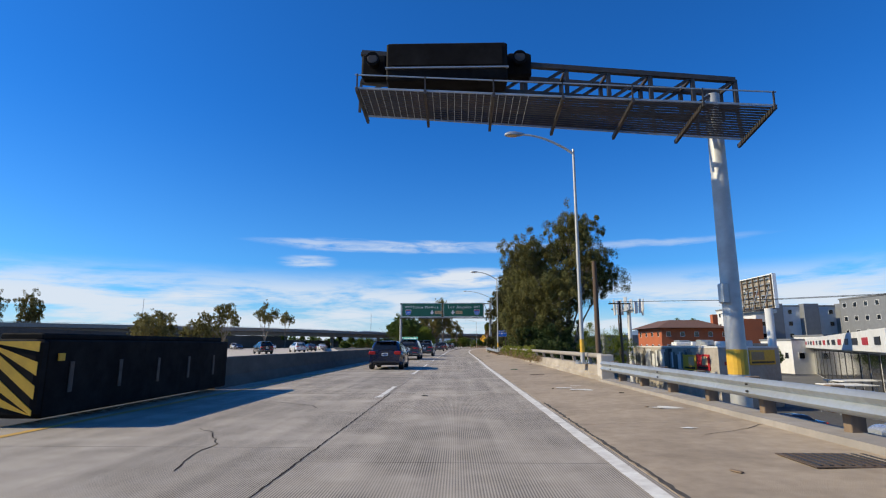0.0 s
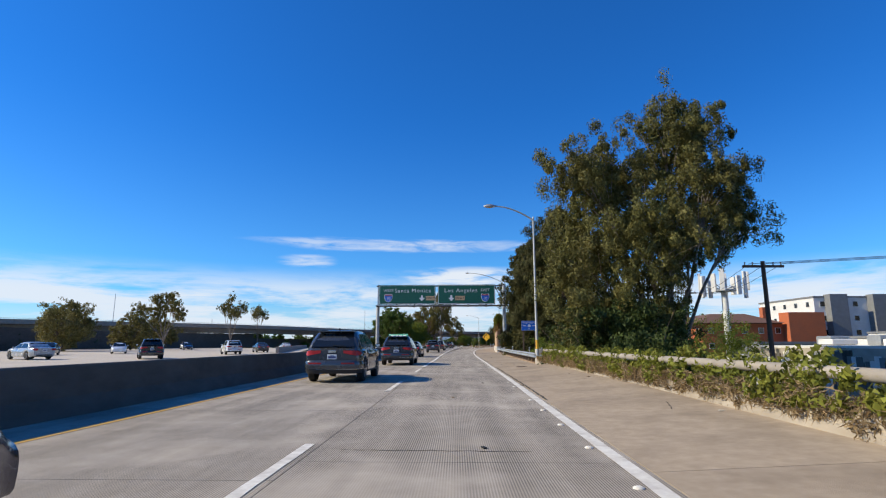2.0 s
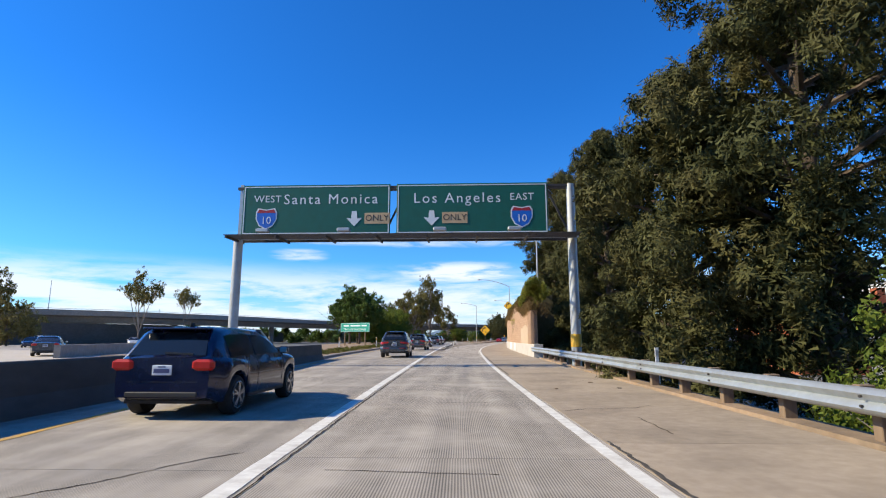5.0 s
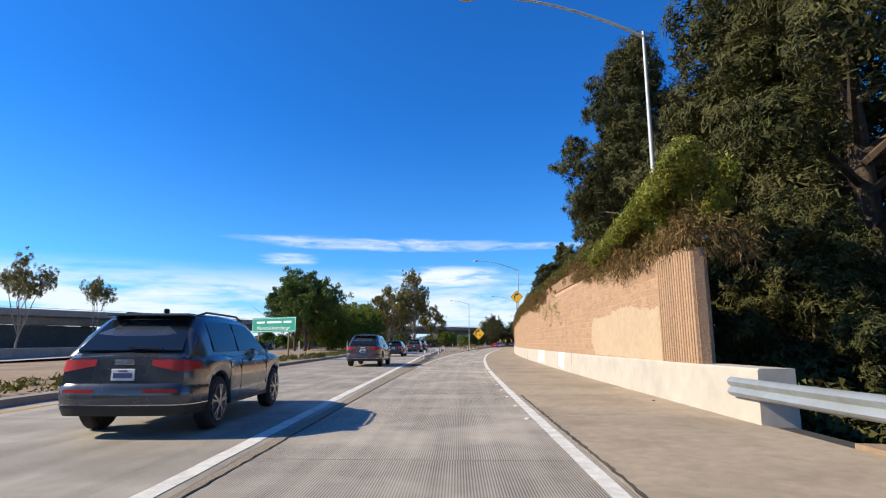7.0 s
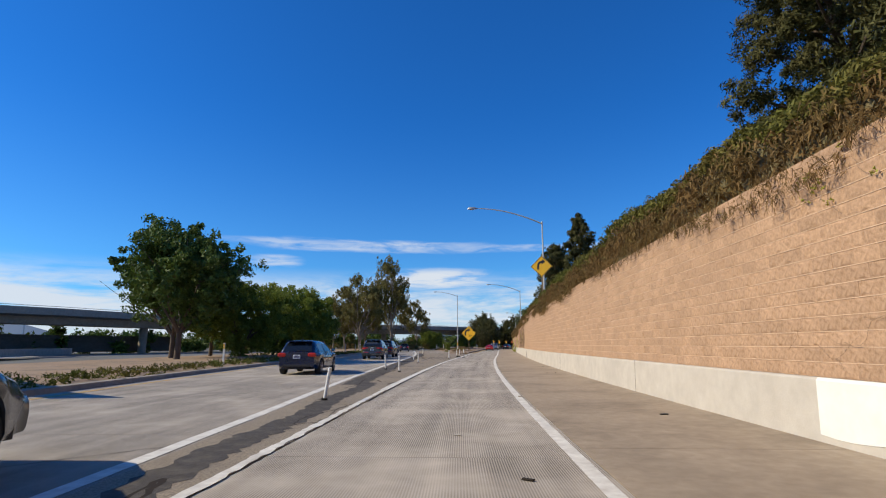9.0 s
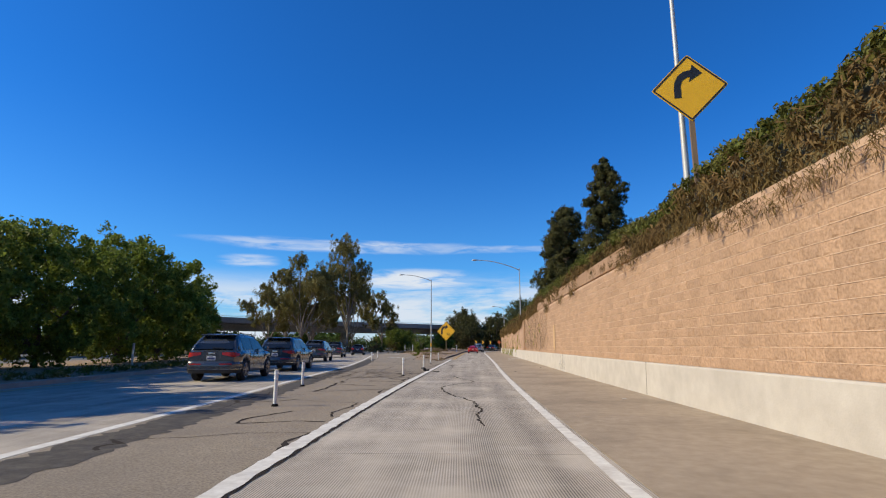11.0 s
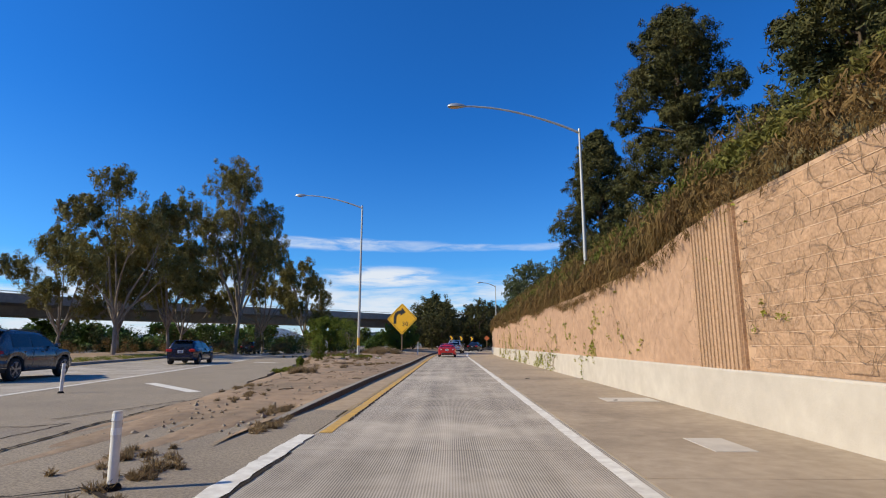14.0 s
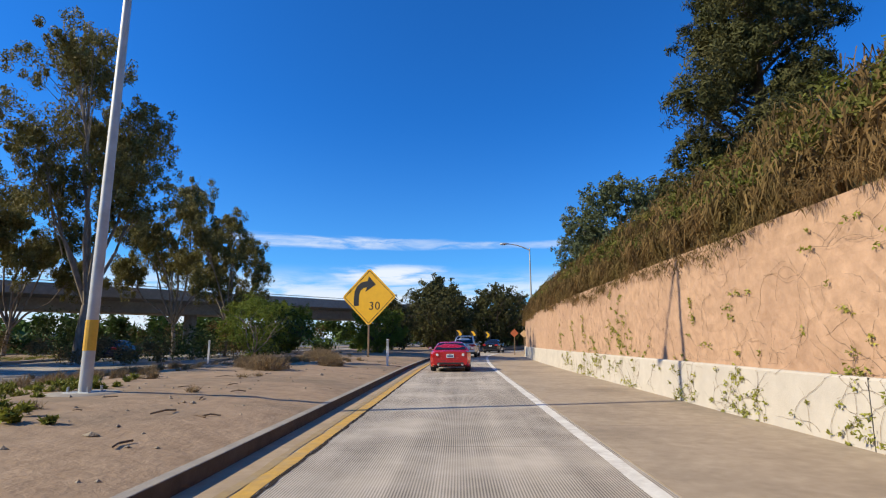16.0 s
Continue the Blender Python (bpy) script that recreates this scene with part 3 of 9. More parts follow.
def structure(name, geo, mat, label, smooth=False, category=""):
    return tagged(part(name, geo, mat, None, "", smooth), label, category or name.split("_")[0], kind="structure")


def words(text, size, mat, parent, m, name="lettering", align="CENTER", space=1.0):
    """Built-in letters as a mesh part, in the x-z plane of m, facing -y."""
    cu = bpy.data.curves.new("lettering", "FONT")
    cu.body, cu.size, cu.align_x, cu.align_y, cu.extrude, cu.space_character = text, size, align, "CENTER", 0.004, space
    cu.resolution_u = 3
    tmp = new("lettering_curve", cu)
    bpy.context.view_layer.update()
    me = bpy.data.meshes.new_from_object(tmp.evaluated_get(bpy.context.evaluated_depsgraph_get()))
    bpy.data.objects.remove(tmp)
    me.materials.clear()
    return part(name, me, mat, parent, m=m @ pose(0, 0, 0, 90, 0, 0))

# ---- the large structure ----
LEFT_LINE = knots((-60, -1.87), (70, -1.87), (94, -2.4), (117, -3.05), (134, -3.75), (165, -5.85), (185, -7.8), (200, -10), (230, -15), (260, -21), (330, -40))
LEFT_EDGE = knots((-60, -6.7), (70, -6.75), (80, -6.95), (92, -7.7), (107, -9.0), (121, -9.7), (136, -10.7), (154, -12.4), (175, -14.6), (202, -17.6), (217, -20.4), (247, -26), (330, -50))
GORE_R = knots((110, -2.35), (122, -2.45), (134, -2.28), (168, -2.06), (180, -1.98), (205, -2.04), (330, -2.1))
RIGHT_LINE = knots((-60, 1.68), (30, 1.72), (45, 1.85), (64, 1.82), (80, 1.55), (95, 1.36), (124, 1.22), (140, 1.32), (163, 1.5), (190, 1.62), (230, 1.58), (330, 1.55))
WALL_D = 4.65

# the ground: one sheet to the horizon, lower on the town side of the bridge
def ground_z(u, y):
    return -0.35 if u < 5.1 else -5.2


g = Geo()
us = [-2600, -1500, -800, -400, -200, -110, -70, -45, -30, -20, -12, -6, 0, 4.9, 5.3, 6.5, 8, 11, 15, 22, 32, 50, 80, 120, 160, 165, 300, 700, 1400, 2600]
ys = [-2600, -1200, -500, -200, -80, -20, 10, 30, 50, 70, 84, 92, 96, 98, 101, 104, 107, 112, 130, 150, 170, 190, 210, 230, 250, 275, 300, 340, 400, 520, 800, 1400, 2600]
vs = []
for yy in ys:
    s_i = float(np.interp(min(yy, 258), REF_Y, REF_X))
    if yy > 258:
        s_i += (min(yy, 900) - 258) * 0.16
    vs += [(s_i + uu, yy, ground_z(uu, yy)) for uu in us]
nu = len(us)
g.add(vs, [(j * nu + i, j * nu + i + 1, (j + 1) * nu + i + 1, (j + 1) * nu + i) for j in range(len(ys) - 1) for i in range(nu - 1)])
structure("ground", g, "ground", "wide flat town ground of asphalt and dry planting")

# bed under the carriageway, showing as the dark joints between slabs
def bed(s):
    e = min(LEFT_EDGE(s), -6.0) - 1.2
    return ((e, -0.03), (WALL_D + 0.5, -0.03), (WALL_D + 0.5, -0.8), (e, -0.8))


structure("road_bed", Geo().sweep(bed, -80, 345, 3), "joint", "dark joint filler bed under the concrete road slabs", category="road")

road = thing("road", Matrix(), "grey grooved concrete freeway lanes cast in slabs", "road", kind="structure")
pavement = thing("pavement_shoulder", Matrix(), "tan weathered concrete road shoulder beside the lane", "pavement", kind="structure")


RISE = knots((-60, 0.0), (0, 0.06), (20, 0.1), (34, 0.14), (42, 0.22), (56, 0.22), (61, 0.02), (70, 0.0), (345, 0.0))


def lift(s, d):
    """The shoulder's cross-fall: how far it climbs towards the bridge parapet."""
    return RISE(s) * min(1.0, max(0.0, (d - 1.9) / 2.8))


def slab_run(parent, mat, left, right, s0, s1, length, gap=0.012, top=0.0, name="slab", tilt=0.0):
    s = s0
    while s < s1:
        e = min(s + length, s1)
        ob = part(name, Geo().sweep(lambda q: ((left(q) + gap / 2, top), (right(q) - gap / 2, top + tilt * RISE(q)), (right(q) - gap / 2, top - 0.12), (left(q) + gap / 2, top - 0.12)), s + gap / 2, e - gap / 2, 2.4), mat, parent)
        c, h = P(s), head(s)
        lay = ob.data.uv_layers.new(name="UVMap")
        for lp in ob.data.loops:
            w = ob.data.vertices[lp.vertex_index].co - c
            lay.data[lp.index].uv = (w.x * math.cos(h) + w.y * math.sin(h), s - w.x * math.sin(h) + w.y * math.cos(h))
        s = e


JOINT_L = knots((-60, -1.72), (70, -1.72), (94, -2.2), (110, -2.6), (117, -2.85), (134, -3.6), (165, -5.7), (185, -7.65), (200, -9.85), (230, -14.85), (330, -39.8))
LANE_L = knots((-60, -1.72), (70, -1.72), (94, -2.2), (110, -2.35), (122, -2.45), (134, -2.2), (168, -2.0), (180, -1.9), (205, -2.0), (345, -2.0))
RIGHT_JOINT = lambda s: RIGHT_LINE(s) + 0.16
slab_run(road, "lane_old", LANE_L, RIGHT_JOINT, -40, 116.4, 4.6)
slab_run(road, "lane", LANE_L, RIGHT_JOINT, 116.4, 345, 4.6)
slab_run(road, "lane_old", lambda s: LEFT_EDGE(s) - 0.3, JOINT_L, -40, 142, 5.2)
slab_run(road, "lane", lambda s: LEFT_EDGE(s) - 0.3, JOINT_L, 142, 330, 5.2)
slab_run(pavement, "shoulder", RIGHT_JOINT, lambda s: WALL_D + 0.1, -40, 345, 6.1, tilt=1.0)

# the paved gore between the ramp and the through lane, then the dirt island
gore = thing("pavement_gore", Matrix(), "cracked grey-brown asphalt gore between the diverging lanes", "pavement", kind="structure")
GL = lambda s: JOINT_L(s) + 0.01
GR = lambda s: LANE_L(s) - 0.01
part("asphalt", Geo().sweep(lambda s: ((GL(s), 0.006), (GR(s) + 0.002, 0.006), (GR(s) + 0.002, -0.15), (GL(s), -0.15)), 95.5, 203, 2.5), "gore", gore)


def strip(s0, s1, line, width, mat, z=0.006, name="stripe", ragged=0.0, parent=None, seed=1):
    rnd = random.Random(seed)
    n = max(1, int((s1 - s0) / ((0.16 if ragged > 0.02 else 0.4) if ragged else 2.5)))
    L_, R_ = [], []
    for k in range(n + 1):
        s = s0 + (s1 - s0) * k / n
        L_.append(tuple(P(s, line(s) - width / 2 + ragged * rnd.uniform(-1, 1), z)))
        R_.append(tuple(P(s, line(s) + width / 2 + ragged * rnd.uniform(-1, 1), z)))
    geo = Geo().add(L_ + R_, [(k, k + n + 1, k + n + 2, k + 1) for k in range(n)])
    return part(name, geo, mat, parent)


marks = thing("road_markings", Matrix(), "worn white and yellow painted lane lines on the concrete", "road marking", kind="structure")
strip(-40, 345, RIGHT_LINE, 0.17, "white_line", parent=marks, ragged=0.006)
strip(13.2, 16.4, LEFT_LINE, 0.13, "white_line", name="dash", parent=marks, ragged=0.02)
for s_ in (23.2, 31.0, 42.3, 51.6):
    strip(s_, s_ + 3.6, LEFT_LINE, 0.13, "white_line", name="dash", parent=marks, ragged=0.006)
strip(57, 330, LEFT_LINE, 0.2, "white_line", parent=marks, ragged=0.008)
strip(125, 139, lambda s: GORE_R(s) - 0.02, 0.13, "white_line", z=0.014, parent=marks, ragged=0.025, seed=3)
strip(139, 200.2, lambda s: GORE_R(s) - 0.03, 0.22, "white_line", z=0.014, parent=marks, ragged=0.0205)
strip(-40, 84, knots((-40, -6.5), (8, -6.25), (16, -6.0), (36, -5.62), (60, -5.5), (76, -5.7), (84, -6.5)), 0.14, "yellow_line", parent=marks, ragged=0.006)
strip(84, 330, lambda s: LEFT_EDGE(s) + 0.62, 0.14, "yellow_line", parent=marks, ragged=0.008)
strip(200.4, 345, lambda s: -1.84, 0.17, "yellow_line", parent=marks, ragged=0.012)
strip(202, 345, lambda s: -1.995, 0.1, "yellow_faded", parent=marks, ragged=0.02)

# left median barrier and kerbs
BAR_D = knots((-60, -6.8), (20, -6.8), (40, -6.7), (70, -6.65), (84, -7.1), (96, -7.95), (101, -8.3))


def jersey(s):
    d, h = BAR_D(s), 0.88
    return ((d, 0), (d - 0.05, 0.1), (d - 0.16, 0.33), (d - 0.2, h - 0.03), (d - 0.23, h), (d - 0.4, h), (d - 0.43, h - 0.03), (d - 0.47, 0.33), (d - 0.58, 0.1), (d - 0.63, 0))


# much of the dark, shaded look of this face is in its base colour
structure("wall_barrier", Geo().sweep(jersey, 15.2, 101, 2.0), "barrier", "stained grey concrete median barrier along the fast lane, shade put into its colour", category="barrier")
structure("kerb_left", Geo().sweep(lambda s: ((LEFT_EDGE(s), -0.1), (LEFT_EDGE(s) - 0.02, 0.15), (LEFT_EDGE(s) - 0.3, 0.16), (LEFT_EDGE(s) - 0.3, -0.1)), 101.5, 330, 2.5), "concrete", "low grey concrete kerb edging the median planting", category="kerb")
structure("ground_verge", Geo().sweep(lambda s: ((LEFT_EDGE(s) - 0.3, 0.12), (LEFT_EDGE(s) - 3.5, 0.3), (LEFT_EDGE(s) - 14, 0.2), (LEFT_EDGE(s) - 14, -0.5), (LEFT_EDGE(s) - 0.3, -0.4)), 101.5, 330, 3), "dirt", "dry dirt verge beyond the kerb with sparse weeds", category="verge")

# island between ramp and through lane
ISL_R = knots((199, -2.9), (204, -2.71), (210, -2.69), (217, -2.56), (224, -2.41), (260, -2.33), (330, -2.4))
KERB_H = knots((201, 0.03), (204.5, 0.115), (210, 0.13), (217, 0.145), (345, 0.145))
ISL_L = knots((199, -5.3), (203.5, -5.7), (208, -6.1), (213, -6.9), (219, -7.9), (225, -9.3), (231, -11.2), (238, -12.4), (248, -14.2), (330, -36))


def island_f(s, f):
    """Height of the dirt, f from the kerb (0) to the asphalt edge (1)."""
    ramp = min(1, max(0, (s - 200) / 12))
    return 0.008 + ramp * (0.165 + (0.06 + 0.18 * min(1, max(0, (s - 214) / 12))) * math.sin(f * math.pi) - 0.12 * max(0.0, (f - 0.8) / 0.2))


def island_z(s, d):
    a = ISL_R(s) - 0.145
    return island_f(s, min(1.0, max(0.0, (a - d) / (a - ISL_L(s)))))


# shade on the face is put into this dark colour; kerb_top stays pale
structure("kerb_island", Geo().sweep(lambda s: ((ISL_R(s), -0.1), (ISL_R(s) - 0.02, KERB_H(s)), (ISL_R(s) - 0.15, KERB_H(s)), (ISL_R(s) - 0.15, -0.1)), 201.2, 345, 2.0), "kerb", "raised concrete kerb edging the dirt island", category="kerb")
structure("gutter_island", Geo().sweep(lambda s: ((ISL_R(s) + 0.001, 0.003), (LANE_L(s) - 0.012, 0.001), (LANE_L(s) - 0.012, -0.12), (ISL_R(s) + 0.001, -0.12)), 203.01, 345, 2.0), "gutter", "pale concrete gutter along the island kerb", category="gutter")
structure("kerb_top", Geo().sweep(lambda s: ((ISL_R(s) - 0.021, KERB_H(s) - 0.006), (ISL_R(s) - 0.03, KERB_H(s) + 0.006), (ISL_R(s) - 0.148, KERB_H(s) + 0.008), (ISL_R(s) - 0.148, KERB_H(s) - 0.006)), 201.4, 345, 2.0), "concrete", "pale worn top of the island kerb", category="kerb")
rnd = random.Random(4)
g = Geo()
rows = []
for k in range(0, 196):
    s = 200 + k * 0.75
    r = []
    for j in range(21):
        f = j / 20
        d = ISL_R(s) - 0.145 + (ISL_L(s) - ISL_R(s) + 0.145) * f
        bump = island_f(s, f) + 0.018 * min(1, k / 8) * rnd.uniform(-1, 1)
        shift = (1.5 * math.sin(j * 0.75) - 0.9 * math.sin(j * 1.9 + 1.0)) * max(0.0, 1 - k / 6)
        r.append(tuple(P(s + shift, d, bump if j else KERB_H(s) + 0.004)))
    rows.append(r)
g.loft(rows, close=False, caps=False)
structure("ground_island", g, "dirt", "bare dry dirt island between the ramp and the through lane", smooth=60, category="island")
structure("pavement_inner", Geo().sweep(lambda s: ((JOINT_L(s) + 0.01, 0.006), (ISL_L(s) + 0.06 * math.sin(s * 1.7) + 0.04 * math.sin(s * 4.1), 0.006 + 0.13 * min(1, max(0, (s - 205) / 9))), (ISL_L(s) - 0.02 + 0.06 * math.sin(s * 1.7), -0.12), (JOINT_L(s) + 0.01, -0.12)), 203, 330, 0.6), "gore", "worn asphalt inner shoulder along the through lane", category="pavement")

# retaining wall: pale plinth, courses of tan split-face block
plinth_z = knots((100, 0.75), (104, 0.86), (118, 0.82), (330, 0.82))
structure("wall_plinth", Geo().sweep(lambda s: ((WALL_D, -0.1), (WALL_D + 0.02, plinth_z(s) - 0.03), (WALL_D + 0.05, plinth_z(s)), (WALL_D + 0.6, plinth_z(s)), (WALL_D + 0.6, -0.1)), 105.2, 345, 2.0), "plinth", "pale smooth concrete plinth at the foot of the retaining wall", category="wall")
WALL_TOP = knots((100, 3.15), (107, 3.25), (118, 3.75), (140, 3.85), (165, 3.7), (190, 3.75), (202, 3.7), (207, 3.1), (214, 3.0), (240, 3.1), (262, 3.1), (345, 3.0))
structure("wall_core", Geo().sweep(lambda s: ((WALL_D + 0.182, 0.7), (WALL_D + 0.182, WALL_TOP(s) - 0.02), (WALL_D + 0.6, WALL_TOP(s) - 0.02), (WALL_D + 0.6, 0.7)), 107.8, 345, 2.0), "mortar", "tan mortar core of the block retaining wall", category="wall")
wall = thing("wall_retaining", Matrix(), "long tan split-face block retaining wall with straggling vines", "wall", kind="structure")

# embankment above the wall
BANK_W = knots((100, 0.1), (112, 0.3), (125, 1.0), (150, 12), (345, 24))
BANK_OUT = knots((100, 5.9), (112, 6.2), (124, 9.0), (345, 9.5))
BANK_LIFT = knots((100, 0.1), (108, 0.3), (116, 1.0), (345, 1.0))


def bank(s):
    t = WALL_TOP(s)
    o, lift = BANK_OUT(s), BANK_LIFT(s)
    return ((WALL_D + 0.6, -5.5), (WALL_D + 0.6, t - 0.1), (WALL_D + 0.75, t + 0.85 * lift), (WALL_D + 1.0, t + 1.25 * lift), (o, t + 1.35 * lift), (o + BANK_W(s), min(t + 1.4 * lift, 5.6)), (o + 0.5 + BANK_W(s) * 1.3, -5.5))


structure("ground_embankment", Geo().sweep(bank, 115.5, 345, 3.0), "slope", "steep planted embankment above the retaining wall", category="embankment")


def ribbed(name, s0, s1, z0, z1, d, step, mat, label):
    t = thing(name, Matrix(), label, "wall", kind="structure")
    part("backing", Geo().sweep(lambda s: ((d, z0(s)), (d, z1(s)), (d + 0.2, z1(s)), (d + 0.2, z0(s))), s0, s1, 1.5), mat, t)
    gg = Geo()
    s = s0 + step / 2
    while s < s1:
        gg.loft([[tuple(P(s + a, d - b, zz)) for a, b in ((-step * 0.4, -0.01), (-step * 0.31, 0.055), (step * 0.31, 0.055), (step * 0.4, -0.01))] for zz in (z0(s), z1(s))])
        s += step
    tagged(part("rib", gg, mat, t), "vertical fluted ribs", kind="stuff")
    return t


ribbed("wall_pilaster", 107.3, 109.2, lambda s: 0.82, lambda s: WALL_TOP(s) - 0.16, WALL_D + 0.1, 0.13, "block", "fluted tan concrete pilaster at the wall's end")
for a, b in ((118.5, 128.0), (167.0, 191.5)):
    ribbed("wall_coping", a, b, lambda s: WALL_TOP(s) + 0.06, lambda s: WALL_TOP(s) + 0.54, WALL_D + 0.27, 0.135, "block", "fluted tan upper band of the retaining wall")
ribbed("wall_pilaster", 201.5, 203.1, lambda s: 0.82, lambda s: WALL_TOP(s) - 0.05, WALL_D + 0.12, 0.13, "block", "fluted tan pilaster in the retaining wall")
def ragged_plate(s0, s1, lo, hi, d, wild, seed):
    """A thin coat on the wall with uneven ends and top."""
    rnd_ = random.Random(seed)
    n = max(4, int((s1 - s0) / 0.12))
    lo_v, hi_v = [], []
    for k in range(n + 1):
        s = s0 + (s1 - s0) * k / n
        e = 1.0 if n < 12 else min(1.0, 0.35 + min(k, n - k) * 0.16)
        m_, h_ = (lo(s) + hi(s)) / 2, (hi(s) - lo(s)) / 2 * e
        lo_v.append(tuple(P(s, d, max(lo(s), m_ - h_ - wild * rnd_.uniform(-1, 1)))))
        hi_v.append(tuple(P(s, d, m_ + h_ + wild * rnd_.uniform(-1, 1))))
    return Geo().add(lo_v + hi_v, [(k, k + 1, k + n + 2, k + n + 1) for k in range(n)])


structure("wall_panel", ragged_plate(108.6, 116.4, lambda s: 0.83, lambda s: 2.2 + 0.1 * math.sin(s * 1.3), WALL_D + 0.137, 0.05, 3), "fade", "smooth painted-over panel on the block wall", category="wall")
for a, b, zt in ((121.6, 123.2, 0.0), (128.3, 131.3, 0.0)):
    structure("wall_patch", Geo().sweep(lambda s: ((WALL_D - 0.004, 0.14 + 0.06 * math.sin(s * 2.1)), (WALL_D + 0.016, plinth_z(s) - 0.035), (WALL_D + 0.046, plinth_z(s) + 0.004), (WALL_D + 0.1, plinth_z(s) - 0.02), (WALL_D + 0.02, 0.14)), a, b, 0.3), "fresh", "bright fresh paint patch on the plinth", category="wall")
for s_ in (119.8, 139.0, 152.0, 165.5, 178.62, 197.5, 212.0, 226.5):
    structure("wall_joint", Geo().bar(P(s_, WALL_D + 0.006, 0.0), P(s_, WALL_D + 0.026, 0.82), 0.014, 0.014), "joint", "dark vertical joint in the plinth", category="joint")
structure("wall_stain", ragged_plate(181.85, 182.6, lambda s: 1.02, lambda s: 2.4, WALL_D + 0.139, 0.05, 5), "ochre", "ochre paint patch on the block wall", category="wall")

# ---- roadside fixtures ----
def street_lamp(s, d, base, joint, arm_d, arm_up, label, band=True, r=0.082, side=-1, foot=True):
    """Tapered steel pole, curved mast arm with a cobra-head fitting; yellow band near the foot."""
    t = thing("street_lamp", at(s, d, base), label, "street lamp", "street lamps along the ramp")
    h = joint - base
    part("pole", Geo().tube([(0, 0, 0), (0, 0, h * 0.5), (0, 0, h)], [r, r * 0.8, r * 0.58], 14), "pole", t, smooth=True)
    part("cap", Geo().tube([(0, 0, h - 0.02), (0, 0, h + 0.1)], [r * 0.66, r * 0.5], 12), "pole", t)
    pts = []
    for k in range(11):
        f = k / 10
        pts.append((side * arm_d * f, 0, h - 0.1 + (arm_up + 0.1) * math.sin(f * math.pi / 2) ** 0.9))
    part("arm", Geo().tube(pts, [0.055 - 0.02 * k / 10 for k in range(11)], 8), "pole", t, smooth=True)
    e = pts[-1]
    hd = Geo().loft([[(e[0] + side * a, b * w, e[2] + c * hh + 0.0) for b, c in ((-1, -0.4), (1, -0.4), (1, 0.35), (0.6, 1), (-0.6, 1), (-1, 0.35))] for a, w, hh in ((-0.15, 0.05, 0.04), (0.0, 0.1, 0.08), (0.25, 0.16, 0.11), (0.5, 0.15, 0.09), (0.62, 0.07, 0.04))])
    head_ = part("lamp_head", hd, "sign_back", t, "grey cobra-head fitting", smooth=True)
    part("lens", Geo().box((e[0] + side * 0.32, 0, e[2] - 0.055), (0.34, 0.2, 0.05), bevel=0.02), "sign_tan", head_)
    if band:
        part("band", Geo().tube([(0, 0, 0.72 if base < 0.5 else 0.4), (0, 0, 1.24 if base < 0.5 else 0.88)], r * 1.005, 14, caps=False), "yellow_band", t, "yellow painted band")
    if foot:
        part("base_plate", Geo().box((0, 0, 0.02), (0.46, 0.46, 0.05), bevel=0.01), "galv", t)
        for i, j in ((-1, -1), (1, -1), (1, 1), (-1, 1)):
            part("bolt", Geo().tube([(i * 0.17, j * 0.17, 0.03), (i * 0.17, j * 0.17, 0.13)], 0.022, 6), "galv", t)
    return t


street_lamp(19.85, 4.62, 0.57, 8.72, 2.05, 0.72, "weathered steel street lamp with a yellow band behind the parapet")
street_lamp(57.3, 4.36, 0.57, 8.3, 2.2, 0.75, "weathered steel street lamp with a yellow band behind the parapet")
street_lamp(112.2, 5.9, 4.0, 10.97, 5.3, 1.45, "tall steel street lamp rising above the vine-topped wall", band=False)
street_lamp(163.4, 5.25, 3.6, 10.35, 5.0, 1.2, "tall steel street lamp rising above the block wall", band=False)
street_lamp(214.0, 5.45, 3.0, 10.2, 5.0, 1.15, "tall steel street lamp rising above the block wall", band=False)
lamp_f = street_lamp(229.1, -6.35, 0.4, 10.85, 4.2, 0.85, "leaning-armed steel street lamp on the dirt island", r=0.1)
foot = thing("lamp_footing", at(229.1, -6.35, 0.36), "round rough concrete footing under the island lamp", "footing")
part("footing", Geo().tube([(0, 0, -0.1), (0, 0, 0.05), (0, 0, 0.075)], [0.62, 0.58, 0.5], 18), "concrete", foot)
street_lamp(265.3, 5.3, 3.0, 9.0, 1.9, 0.5, "distant steel street lamp above the end of the wall", band=False)
part("footing", Geo().tube([(0, 0, -0.35), (0, 0, -0.02), (0, 0, 0.0)], [0.5, 0.5, 0.46], 16), "concrete", lamp_f, "round concrete footing")


def diamond(side, r=0.06):
    h = side / math.sqrt(2)
    pts = []
    for a in range(4):
        c = math.radians(90 * a)
        for e in (-1, 0, 1):
            ang = c + e * 0.06
            rr = h - (0.05 if e else 0.02)
            pts.append((rr * math.sin(ang), rr * math.cos(ang)))
    return pts


ARROW = ((-0.30, -0.34), (-0.14, -0.34), (-0.14, -0.02), (-0.10, 0.10), (0.0, 0.18), (0.1, 0.2), (0.06, 0.07), (0.38, 0.27), (0.16, 0.52), (0.12, 0.38), (-0.06, 0.35), (-0.2, 0.24), (-0.28, 0.08), (-0.30, -0.1))


def outline_plate(outline, k, dx, dz, y, thick=0.006):
    return Geo().extrude([(x * k + dx, z * k + dz) for x, z in outline], y - thick, y)


